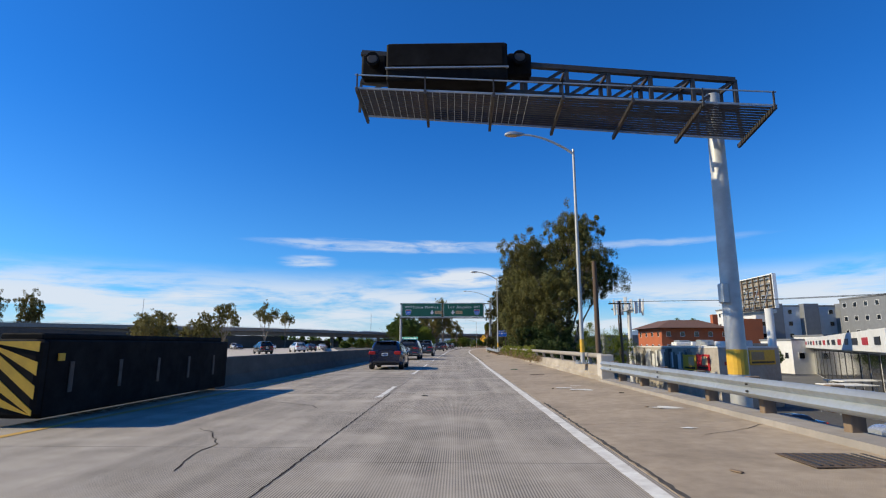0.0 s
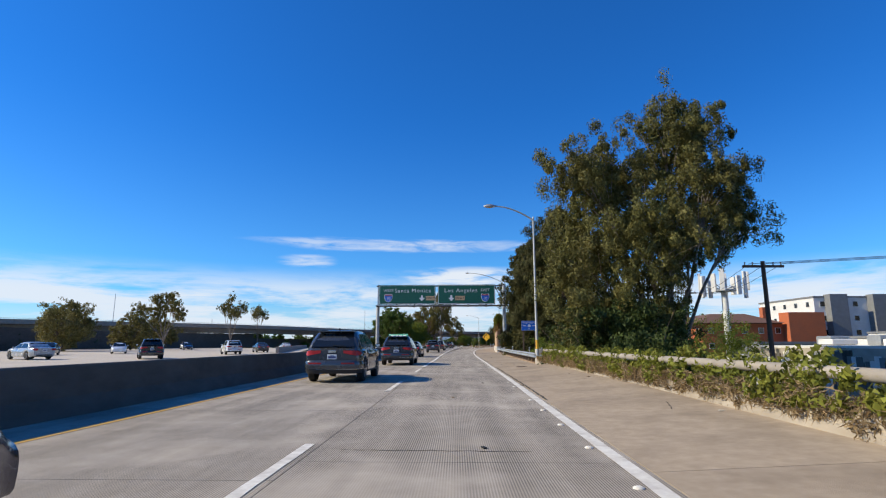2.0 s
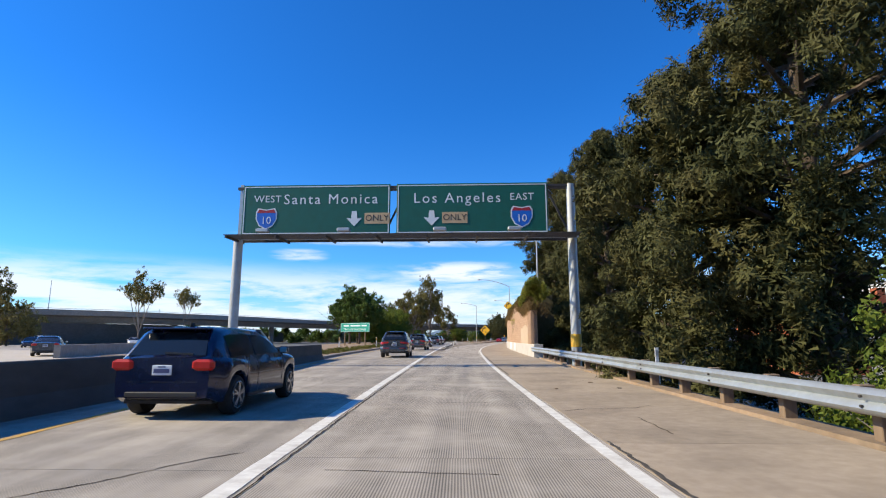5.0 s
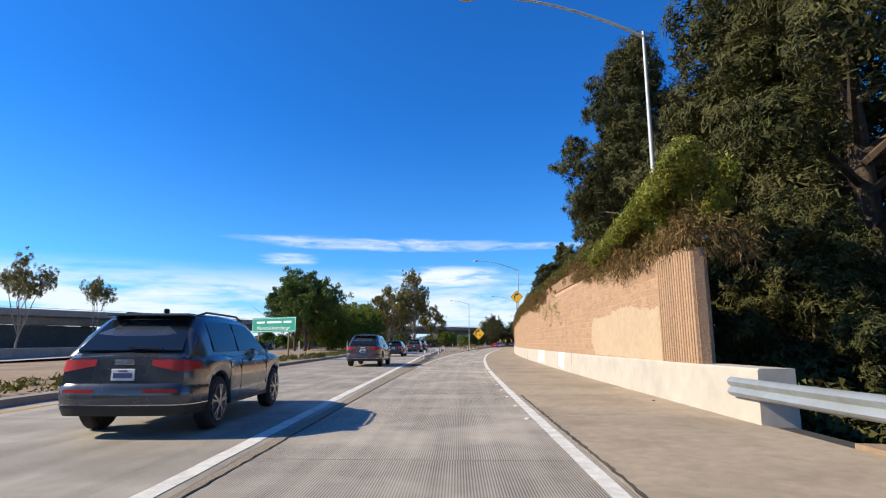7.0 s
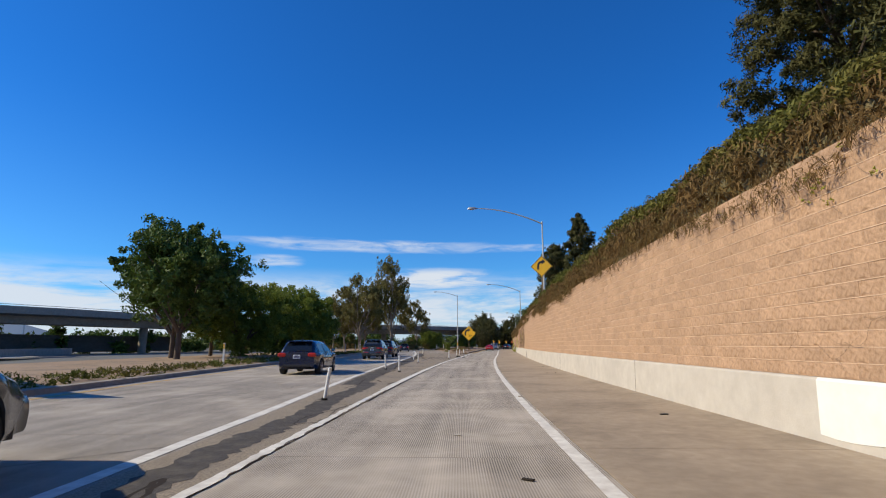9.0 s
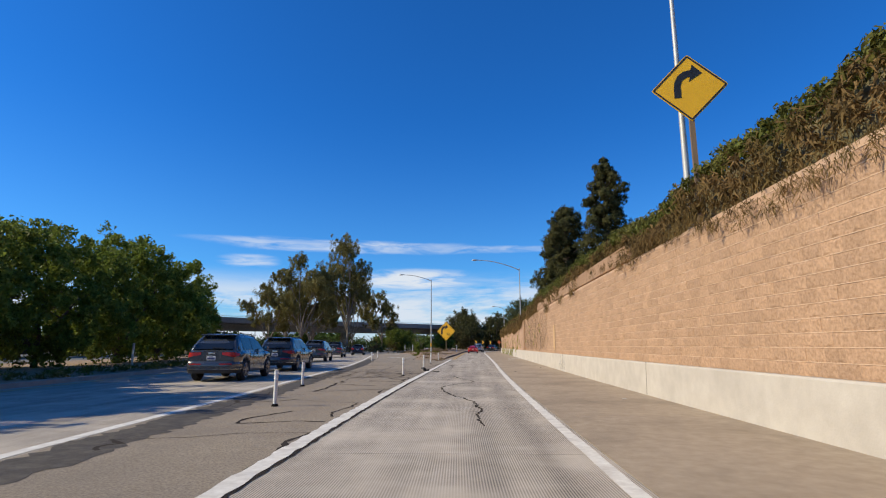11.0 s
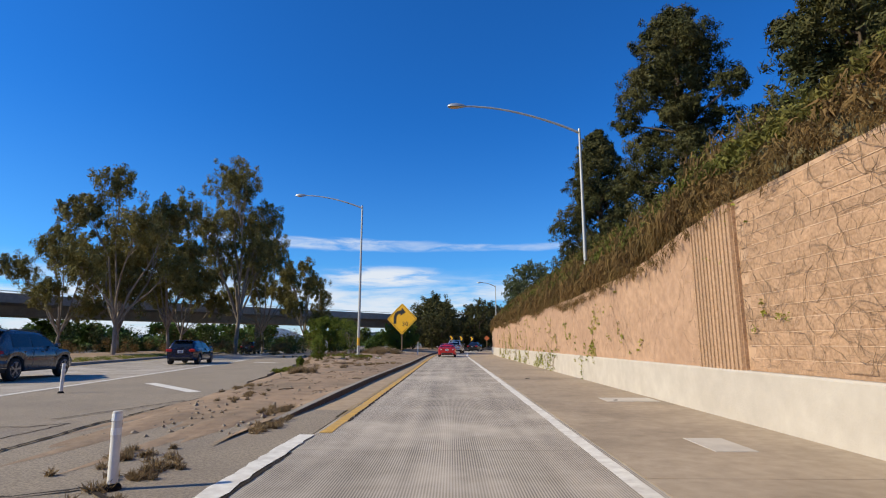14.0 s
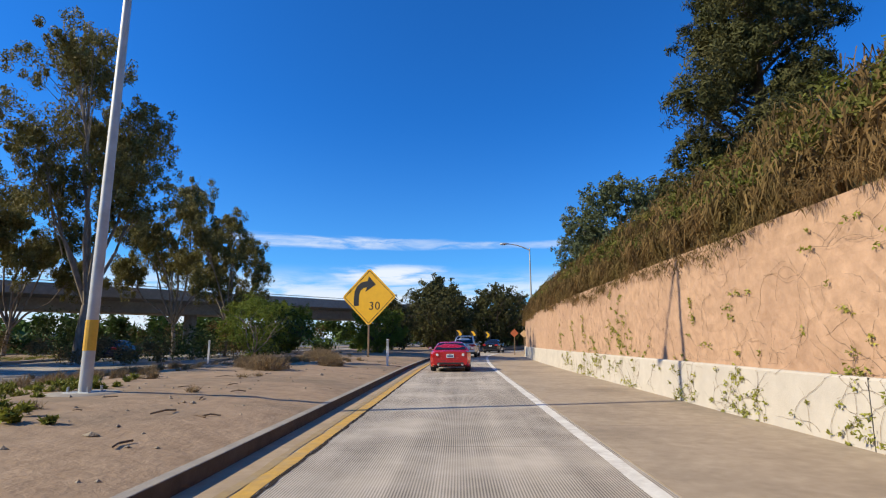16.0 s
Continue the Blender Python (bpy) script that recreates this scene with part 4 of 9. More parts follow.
def curve_sign(s, d, zc, side, post_from, number, label):
    t = thing("warning_sign", at(s, d, zc, -11), label, "road sign")
    pl = part("panel", Geo().extrude(diamond(side), -0.012, 0.0), "sign_yellow", t, "yellow diamond panel")
    h = side / math.sqrt(2)
    for a in range(4):
        c0, c1 = math.radians(90 * a), math.radians(90 * a + 90)
        q = 0.93
        part("border", Geo().bar((h * q * math.sin(c0), -0.015, h * q * math.cos(c0)), (h * q * math.sin(c1), -0.015, h * q * math.cos(c1)), 0.006, 0.035), "sign_black", pl)
    part("arrow", outline_plate(ARROW, side * (0.86 if number else 0.78), -side * (0.15 if number else 0.05), side * 0.07, -0.013), "sign_black", pl, "black curved arrow")
    if number:
        words("30", side * 0.29, "sign_black", pl, pose(side * 0.15, -0.017, -side * 0.24), "number", space=1.1)
    g_ = Geo().bar((0, 0.05, post_from - zc), (0, 0.05, h * 0.85), 0.1, 0.1)
    part("post", g_, "post_wood", t)
    return t


curve_sign(162.3, 5.0, 6.84, 1.13, 3.4, False, "yellow diamond curve warning sign on a post above the wall")
curve_sign(252.3, -5.7, 3.98, 2.45, 0.3, True, "large yellow diamond curve sign with arrow and advisory speed")


def chevron_sign(s, d, z):
    t = thing("chevron_sign", at(s, d, z), "small black and yellow chevron sign on a post", "road sign", "chevrons on the curve")
    pl = part("panel", Geo().box((0, 0, 1.55), (0.76, 0.012, 0.92)), "sign_black", t)
    part("chevron", Geo().extrude([(-0.3, 1.15), (-0.02, 1.15), (0.3, 1.55), (-0.02, 1.95), (-0.3, 1.95), (0.0, 1.55)], -0.014, -0.007), "sign_yellow", pl)
    part("post", Geo().bar((0, 0.04, -0.3), (0, 0.04, 1.9), 0.08), "post_wood", t)


for q in range(3):
    chevron_sign(278 + q * 5.5, -2.9 + q * 0.2, 0.5)
for k, (s_, d_, mt) in enumerate(((271, 3.7, "brick_orange"), (276, 4.3, "sign_tan"))):
    t = thing("small_sign", at(s_, d_, 0.0), "small faded diamond sign beside the end of the wall", "road sign")
    part("panel", Geo().extrude([(x, z + 2.0) for x, z in diamond(0.6)], -0.01, 0), mt, t)
    part("post", Geo().bar((0, 0.04, 0), (0, 0.04, 2.3), 0.07), "post_wood", t)

# overhead sign gantry
gan = thing("sign_gantry", at(93.3, -0.05, -0.321) @ Matrix.Scale(1.258, 4), "steel overhead gantry carrying two green direction signs", "sign gantry")
gp = part("left_post", Geo().tube([(-8.35, 0, -0.2), (-8.35, 0, 5.0)], 0.17, 14), "pole", gan, smooth=True)
part("upright", Geo().bar((-8.35, 0.1, 4.9), (-8.35, 0.1, 7.05), 0.12), "galv", gan)
gp = part("right_post", Geo().tube([(4.12, 0.1, -3.9), (4.12, 0.1, 5.0), (4.12, 0.1, 6.95)], [0.19, 0.17, 0.15], 14), "pole", gan, smooth=True)
part("band", Geo().tube([(4.12, 0.1, 0.95), (4.12, 0.1, 1.4)], 0.194, 14, caps=False), "yellow_band", gp)
for y in (-0.16, 0.34):
    part("lower_chord", Geo().bar((-8.5, y, 4.93), (4.3, y, 4.93), 0.12, 0.14), "galv" if y < 0 else "dark_steel", gan)
    part("upper_chord", Geo().bar((-8.5, max(y, 0.06), 6.9), (4.3, max(y, 0.06), 6.9), 0.1), "dark_steel", gan)
for k in range(7):
    x = -8.3 + k * 1.78
    part("brace", Geo().bar((x, 0.34, 4.98), (x + 0.89, 0.34, 6.86), 0.07), "dark_steel", gan)
    part("brace", Geo().bar((x + 0.89, 0.34, 6.86), (x + 1.78, 0.34, 4.98), 0.07), "dark_steel", gan)
    part("bracket", Geo().bar((x, -1.2, 4.8), (x, 0.36, 4.84), 0.06, 0.09), "dark_steel", gan)
for k in range(9):
    y = -1.15 + k * 0.12
    part("walkway_slat", Geo().bar((-8.4, y, 4.87), (4.2, y, 4.87), 0.035, 0.03), "dark_steel", gan)
for x in (-7.0, -4.1, -0.7, 1.9):
    part("sign_light", Geo().box((x, -1.1, 5.02), (0.46, 0.24, 0.14), bevel=0.03), "galv", gan)


def green_panel(x0, x1, left):
    w, cx = x1 - x0, (x0 + x1) / 2
    pl = part("sign_panel", Geo().box((cx, -0.02, 6.03), (w, 0.04, 1.94), bevel=0.015), "sign_green", gan, "green direction panel with white legend")
    for xx in (x0 + 0.06, x1 - 0.06):
        part("border", Geo().box((xx, -0.045, 6.03), (0.035, 0.006, 1.82)), "sign_white", pl)
    for zz in (5.13, 6.93):
        part("border", Geo().box((cx, -0.045, zz), (w - 0.1, 0.006, 0.035)), "sign_white", pl)
    if left:
        words("Santa Monica", 0.55, "sign_white", pl, pose(cx + 0.55, -0.043, 6.42), space=1.22)
        words("WEST", 0.38, "sign_white", pl, pose(x0 + 0.95, -0.043, 6.45), space=1.1)
        sx, ax = x0 + 0.93, x1 - 1.35
    else:
        words("Los Angeles", 0.55, "sign_white", pl, pose(cx - 0.55, -0.043, 6.42), space=1.22)
        words("EAST", 0.38, "sign_white", pl, pose(x1 - 0.95, -0.043, 6.45), space=1.1)
        sx, ax = x1 - 0.97, x0 + 1.32
    sh = [(-0.36, 0.22), (-0.28, 0.36), (0, 0.31), (0.28, 0.36), (0.36, 0.22), (0.36, -0.02), (0.24, -0.25), (0, -0.38), (-0.24, -0.25), (-0.36, -0.02)]
    part("shield_border", Geo().extrude([(x * 1.13 + sx, z * 1.13 + 5.7) for x, z in sh], -0.05, -0.043), "sign_white", pl)
    part("shield", Geo().extrude([(x + sx, z + 5.7) for x, z in sh], -0.055, -0.051), "sign_blue", pl, "blue route shield")
    part("shield_top", Geo().extrude([(x + sx, max(z, 0.2) + 5.7) for x, z in sh[:5]], -0.058, -0.056), "sign_red", pl)
    words("10", 0.4, "sign_white", pl, pose(sx, -0.058, 5.62), "route_number")
    part("arrow", Geo().extrude([(x + ax, z + 5.68) for x, z in ((0, -0.3), (0.3, 0.02), (0.12, 0.0), (0.09, 0.28), (-0.09, 0.28), (-0.12, 0.0), (-0.3, 0.02))], -0.05, -0.043), "sign_white", pl)
    ox = ax + 0.86
    pn = part("lane_panel", Geo().box((ox, -0.047, 5.68), (0.94, 0.012, 0.42)), "sign_tan", pl)
    words("ONLY", 0.33, "sign_black", pn, pose(ox, -0.054, 5.68))


green_panel(-8.25, -2.62, True)
green_panel(-2.38, 3.25, False)

# cantilever with the message board and service walkway
cms = thing("message_board_gantry", at(12.2, 0, 0), "dark steel cantilever with an electronic message board and walkway", "sign gantry")
part("pole", Geo().tube([(6.32, 0.1, -5.2), (6.32, 0.1, 3), (6.32, 0.1, 6.2), (6.32, 0.1, 7.3)], [0.24, 0.2, 0.18, 0.17], 18), "pole", cms, "grey pole with faded marks", smooth=True)
part("band", Geo().tube([(6.32, 0.1, 0.6), (6.32, 0.1, 1.15)], 0.216, 18, caps=False), "yellow_band", cms, "yellow painted band")
part("junction_box", Geo().box((6.08, -0.05, 2.4), (0.16, 0.22, 0.45), bevel=0.02), "galv", cms)
hi = lambda f: 8.5 - 0.86 * f
lo = lambda f: 7.72 - 0.82 * f
for y in (0.0, 0.7):
    for fn in (hi, lo):
        part("chord", Geo().bar((-2.35, y, fn(0)), (6.85, y, fn(1)), 0.12), "dark_steel", cms)
    for k in range(9):
        f0, f1 = k / 9, (k + 1) / 9
        a_, b_ = -2.35 + 9.2 * f0, -2.35 + 9.2 * f1
        part("web", Geo().bar((a_, y, lo(f0)), (b_, y, hi(f1)), 0.07), "dark_steel", cms)
        part("web", Geo().bar((b_, y, hi(f1)), (b_, y, lo(f1)), 0.09), "dark_steel", cms)
for k in range(10):
    f = k / 9
    x = -2.35 + 9.2 * f
    part("cross_tie", Geo().bar((x, 0, hi(f)), (x, 0.7, hi(f)), 0.07), "dark_steel", cms)
    part("hanger", Geo().bar((x, 0.0, lo(f)), (x, -0.1, lo(f) - 0.85), 0.06), "dark_steel", cms)
box_ = part("message_board", Geo().box((-0.2, -0.45, 7.8), (2.85, 0.7, 0.96), bevel=0.04), "black", cms, "black message board housing")
part("ledge", Geo().box((-0.2, -0.82, 7.62), (2.88, 0.06, 0.03)), "galv", box_)
part("screen", Geo().box((-0.2, -0.81, 7.95), (2.6, 0.03, 0.5)), "black", box_)
for x in (-2.0, 1.55):
    bc = part("beacon_box", Geo().box((x, -0.1, 8.0), (0.62, 0.36, 0.62), bevel=0.05), "black", cms)
    part("beacon_visor", Geo().tube([(x, -0.28, 8.08), (x, -0.52, 8.05)], [0.15, 0.17], 14), "black", bc)
    part("beacon_lens", Geo().tube([(x, -0.525, 8.06), (x, -0.53, 8.06)], [0.13, 0.1], 14), "dark_steel", bc)
wz = lambda x, y: (6.78 - 0.51 * (x + 2.1) / 8.9) + (-0.06 - 0.18 * (x + 2.1) / 8.9) * ((y + 1.5) / 1.3)
for k in range(15):
    y = -1.5 + k * 0.093
    part("walkway_slat", Geo().bar((-2.2, y, wz(-2.2, y)), (6.85, y, wz(6.85, y)), 0.03, 0.04), "galv" if k in (0, 14) else "dark_steel", cms)
for k in range(7):
    x = -2.15 + k * 1.49
    part("walkway_bracket", Geo().bar((x, -1.55, wz(x, -1.5) - 0.05), (x, 0.0, wz(x, 0.0) - 0.06), 0.06, 0.09), "dark_steel", cms)
    part("rail_post", Geo().bar((x, -1.52, wz(x, -1.5)), (x, -1.52, wz(x, -1.5) + 0.32), 0.03), "dark_steel", cms)
part("handrail", Geo().bar((-2.2, -1.52, wz(-2.2, -1.5) + 0.3), (6.85, -1.52, wz(6.85, -1.5) + 0.3), 0.025), "galv", cms)
for k in range(24):
    x = -2.1 + k * 0.16
    part("mesh_bar", Geo().bar((x, -1.5, wz(x, -1.5) - 0.03), (x, -0.2, wz(x, -0.2) - 0.03), 0.012), "galv", cms)

# blue information sign
info = thing("information_sign", at(73.5, 5.95, 0), "blue information sign on two dark timber posts", "road sign")
pl = part("panel", Geo().box((0, 0, 2.76), (1.32, 0.02, 0.82), bevel=0.008), "sign_blue", info, "blue panel with white border")
for zz in (2.38, 3.14):
    part("border", Geo().box((0, -0.013, zz), (1.26, 0.006, 0.02)), "sign_white", pl)
for xx in (-0.63, 0.63):
    part("border", Geo().box((xx, -0.013, 2.76), (0.02, 0.006, 0.76)), "sign_white", pl)
words("RIDESHARING", 0.17, "sign_white", pl, pose(0, -0.012, 3.0))
words("511", 0.15, "sign_white", pl, pose(0, -0.012, 2.5))
part("car_symbol", Geo().extrude([(-0.13, 2.66), (0.13, 2.66), (0.13, 2.78), (0.08, 2.86), (-0.08, 2.86), (-0.13, 2.78)], -0.016, -0.011), "sign_white", pl)
for xx in (-0.38, 0.38):
    part("text_bar", Geo().box((xx, -0.013, 2.75), (0.24, 0.006, 0.06)), "sign_white", pl)
for xx in (-0.5, 0.5):
    part("post", Geo().bar((xx, 0.07, -0.3), (xx, 0.07, 3.1), 0.12), "pole_wood", info)

# green memorial sign beyond the median; its name lines are plain bars
memo = thing("roadside_sign", at(137.2, -15.1, 0, -30), "bright green roadside sign with two white text lines", "road sign")
pl = part("panel", Geo().box((0, 0, 2.65), (5.2, 0.03, 1.15), bevel=0.01), "memo_green", memo)
for zz in (2.15, 3.15):
    part("border", Geo().box((0, -0.02, zz), (5.1, 0.006, 0.03)), "sign_white", pl)
for xx in (-2.54, 2.54):
    part("border", Geo().box((xx, -0.02, 2.65), (0.03, 0.006, 1.0)), "sign_white", pl)
for a, w in ((-1.55, 1.0), (0.1, 1.75), (1.65, 0.9)):
    part("text_bar", Geo().box((a, -0.02, 2.85), (w, 0.006, 0.16)), "sign_white", pl)
words("Memorial Interchange", 0.42, "sign_white", pl, pose(0, -0.018, 2.4), space=1.05)
for xx in (-1.8, 1.8):
    part("post", Geo().bar((xx, 0.06, 0), (xx, 0.06, 3.1), 0.1), "post_wood", memo)

# metal-beam guardrails
BEAM = ((0.0, 0.0), (-0.05, 0.03), (-0.08, 0.07), (-0.05, 0.12), (0.0, 0.155), (-0.05, 0.19), (-0.08, 0.24), (-0.05, 0.28), (0.0, 0.31), (0.012, 0.31), (-0.035, 0.27), (-0.065, 0.24), (-0.035, 0.2), (0.012, 0.155), (-0.035, 0.11), (-0.065, 0.07), (-0.035, 0.04), (0.012, 0.0))


def guardrail(s0, s1, line, z0, label, close=1.9):
    t = thing("guardrail", Matrix(), label, "guardrail")
    s = s0
    while s < s1 - 0.1:
        e = min(s + 3.81, s1)
        part("rail", Geo().sweep(lambda q: [(line(q) + x, z0 + z) for x, z in BEAM], s, e, 1.0), "galv", t, smooth=50)
        for q in (s + 0.15,):
            for zz in (0.1, 0.21):
                pb = P(q, line(q) - 0.07, z0 + zz)
                part("bolt", Geo().tube([pb, P(q, line(q) - 0.1, z0 + zz)], 0.018, 6), "dark_steel", t)
        s = e
    s = s0 + 0.4
    while s < min(s1, 103.0):
        m = at(s, line(s) + 0.32, 0)
        part("post", Geo().box((0, 0, -0.1), (0.2, 0.15, 1.4), bevel=0.01), "post_wood", t, m=m)
        part("blockout", Geo().box((-0.2, 0, z0 + 0.155), (0.19, 0.14, 0.34), bevel=0.01), "post_wood", t, m=m)
        s += close
    return t


guardrail(-18, 17.6, lambda s: 4.72, 0.42, "galvanised guardrail on timber posts, dulled and dented")
guardrail(60.2, 106.0, knots((60, 4.72), (101.5, 4.72), (103.8, 4.6), (106, 4.6)), 0.38, "galvanised guardrail on timber posts leading to the wall")
for s_ in (62.4, 64.6, 68.8, 84.0):
    t = thing("marker_post", at(s_, 5.35, 0), "short white marker post behind the guardrail", "marker post", "marker posts by the guardrail")
    part("post", Geo().box((0, 0, 0.45), (0.1, 0.03, 1.1), bevel=0.005), "white_plastic", t)
    part("reflector", Geo().box((0, -0.02, 0.86), (0.075, 0.008, 0.14)), "sign_back", t)

# bridge kerb under the first guardrail, parapet with a pipe rail
structure("kerb_bridge", Geo().sweep(((4.6, -0.1), (4.62, 0.16), (5.15, 0.17), (5.15, -0.6), (4.6, -0.6)), -40, 17.8, 3.0), "concrete", "stained concrete bridge edge kerb below the guardrail", category="kerb")
structure("kerb_edge", Geo().sweep(((4.75, -0.1), (4.77, 0.06), (5.3, 0.05), (5.6, -0.8), (4.75, -0.8)), 59.6, 103.4, 3.0), "dirt", "crumbling dirt and concrete edge below the guardrail", category="kerb")
structure("wall_bridge", Geo().sweep(((4.8, -6), (5.15, -0.2), (5.5, -0.2), (5.5, -6)), -40, 97, 4.0), "concrete", "concrete side of the bridge above the street", category="wall")
structure("wall_parapet", Geo().sweep(((4.68, -0.1), (4.68, 0.24), (4.74, 0.28), (4.76, 0.56), (5.08, 0.57), (5.08, -0.6), (4.68, -0.6)), 17.8, 60.3, 2.2), "parapet", "low stained concrete bridge parapet with overgrown vines", category="wall")
for s_ in (17.9, 60.4):
    structure("wall_pier", Geo().box((0, 0, 0.43), (0.42, 0.5, 1.0), at(s_, 4.9), bevel=0.02), "plinth", "square concrete end pier of the parapet", category="wall")
prail = thing("pipe_rail", Matrix(), "weathered grey pipe rail on the bridge parapet", "railing")
part("pipe", Geo().tube([P(s_, 4.88, 0.88) for s_ in np.arange(18.1, 59.2, 2.0)], 0.085, 12), "concrete", prail, smooth=True)
for s_ in np.arange(20.0, 59.0, 2.6):
    part("rail_support", Geo().bar(P(s_, 4.95, 0.5), P(s_, 4.88, 0.84), 0.12, 0.09), "concrete", prail)

# crash cushion at the head of the median barrier
cc = thing("crash_cushion", at(8.3, -6.92, 0), "black crash cushion with a yellow and black striped nose", "crash cushion")
for k in range(5):
    y0 = 0.1 + k * 1.32
    part("fender_panel", Geo().box((0.0 + 0.012 * k, y0 + 0.7, 0.72), (0.86 - 0.02 * k, 1.42, 1.22), bevel=0.03), "black", cc)
    for xx in (0.44,):
        part("fender_strap", Geo().box((xx + 0.005, y0 + 0.55, 0.72), (0.02, 0.1, 0.5), bevel=0.005), "dark_steel", cc)
part("top_cover", Geo().box((0, 3.3, 1.38), (0.7, 6.5, 0.1), bevel=0.02), "black", cc)
nose = part("nose", Geo().box((0, 0.0, 0.74), (0.92, 0.22, 1.2), bevel=0.06), "black", cc)
for k in range(5):
    z0 = 0.12 + k * 0.36
    x0, x1 = -0.45, 0.45
    pts = []
    for x in (x0, x1):
        for e in (0, 0.2):
            pts.append((x, min(max(z0 + e - (x - x0) * 0.8 + 0.3, 0.18), 1.3)))
    o = [pts[0], pts[2], pts[3], pts[1]]
    if abs(o[0][1] - o[3][1]) + abs(o[1][1] - o[2][1]) > 0.03:
        part("hazard_stripe", Geo().extrude(o, -0.125, -0.112), "yellow_band", nose)
part("side_marker", Geo().box((0.47, 0.35, 1.05), (0.02, 0.14, 0.12)), "yellow_band", cc)

# delineator posts in the gore, reflector posts in the median
def delineator(s, d, lean=0.0, h=0.75):
    t = thing("delineator_post", at(s, d, 0.0) @ pose(0, 0, 0, lean * 0.4, lean, 0), "scuffed white delineator post on the asphalt gore", "delineator", "delineators in the gore")
    part("base", Geo().tube([(0, 0, 0.0), (0, 0, 0.035), (0, 0, 0.06)], [0.075, 0.07, 0.045], 14), "black", t)
    part("tube", Geo().tube([(0, 0, 0.04), (0, 0, h)], [0.042, 0.04], 12), "white_plastic", t, smooth=True)
    for zz in (h - 0.2, h - 0.08):
        part("reflective_band", Geo().tube([(0, 0, zz), (0, 0, zz + 0.06)], 0.0435, 12, caps=False), "sign_white", t)


for s_, d_, l_ in ((136.3, -3.2, 9), (149.2, -3.25, 0), (151.5, -4.3, -2), (162.6, -4.0, 0), (168.1, -5.15, 0), (174.0, -2.75, 1), (181.5, -2.62, 0), (189.9, -3.0, 3), (195.0, -8.3, 1), (206.2, -9.9, 0)):
    delineator(s_, d_, l_)
delineator(197.4, -2.98, -2, 0.66)
for s_, d_, z_, yel in ((118.5, -11.9, 0.1, 1), (131.5, -11.0, 0.1, 1), (152, -13.2, 0.1, 1), (176, -16.0, 0.15, 0), (190, -17.4, 0.15, 0), (196.0, -17.8, 0.15, 0), (206, -19.8, 0.15, 0), (233.6, -9.6, 0.2, 0), (243.8, -3.2, 0.12, 0), (246.5, -12.6, 0.1, 0)):
    t = thing("reflector_post", at(s_, d_, z_), "slim pale reflector post standing in the verge", "marker post", "reflector posts")
    part("post", Geo().box((0, 0, 0.6), (0.1, 0.03, 1.3), bevel=0.005), "white_plastic", t)
    part("reflector", Geo().box((0, -0.02, 1.08), (0.08, 0.008, 0.28)), "yellow_band" if yel else "sign_back", t)

# ---- trees and plants ----
def leaf_data(centres, n_each, spread, size, rng, droop=0.0, aspect=2.2, shell=0.5, radial=0.6, lay=0.0, out=None):
    """Corners of small bent leaves scattered through clumps (centres and radii). Each leaf is one pointed face.
    With lay the leaves lie on the clump's outside and face outwards, or along out, a direction for each clump."""
    c = np.repeat(np.asarray(centres), n_each, axis=0)
    n = len(c)
    v = rng.normal(size=(n, 3))
    v /= np.linalg.norm(v, axis=1, keepdims=True)
    r = shell + (1 - shell) * rng.random((n, 1)) ** 0.7
    p = c[:, :3] + v * r * c[:, 3:4] * np.array(spread)
    a = rng.normal(size=(n, 3))
    if lay:
        face = v if out is None else v * 0.35 + np.repeat(np.asarray(out), n_each, axis=0)
        nrm = face * lay + rng.normal(size=(n, 3)) * (1 - lay) * 0.6
        nrm /= np.linalg.norm(nrm, axis=1, keepdims=True)
        a[:, 2] -= droop
        a += v * radial * 0.5
        a -= nrm * (a * nrm).sum(axis=1, keepdims=True)
        a /= np.linalg.norm(a, axis=1, keepdims=True)
        b = np.cross(nrm, a)
    else:
        a[:, 2] = a[:, 2] * 0.7 - droop
        a = a * (1.1 - radial * 0.5) * 0.8 + v * radial
        a /= np.linalg.norm(a, axis=1, keepdims=True)
        b = np.cross(a, rng.normal(size=(n, 3)))
        b /= np.linalg.norm(b, axis=1, keepdims=True)
    ln = size * (0.65 + 0.7 * rng.random((n, 1)))
    w = ln / aspect
    up = np.cross(a, b) * w * 0.35
    return np.stack([p - b * w * 0.55 - a * ln * 0.4, p + b * w * 0.55 - a * ln * 0.4 + up, p + a * ln * 0.6 - up], axis=1).reshape(-1, 3)


def leaf_faces(name, q, mat):
    n = len(q) // 3
    me = bpy.data.meshes.new(name)
    me.vertices.add(n * 3)
    me.vertices.foreach_set("co", q.astype(np.float32).ravel())
    me.loops.add(n * 3)
    me.loops.foreach_set("vertex_index", np.arange(n * 3, dtype=np.int32))
    me.polygons.add(n)
    me.polygons.foreach_set("loop_start", np.arange(0, n * 3, 3, dtype=np.int32))
    me.update()
    me.validate()
    me.materials.append(M[mat])
    return me


def leaf_mesh(name, centres, n_each, spread, size, mat, rng, droop=0.0, aspect=2.2, shell=0.5, radial=0.6, lay=0.0):
    return leaf_faces(name, leaf_data(centres, n_each, spread, size, rng, droop, aspect, shell, radial, lay), mat)


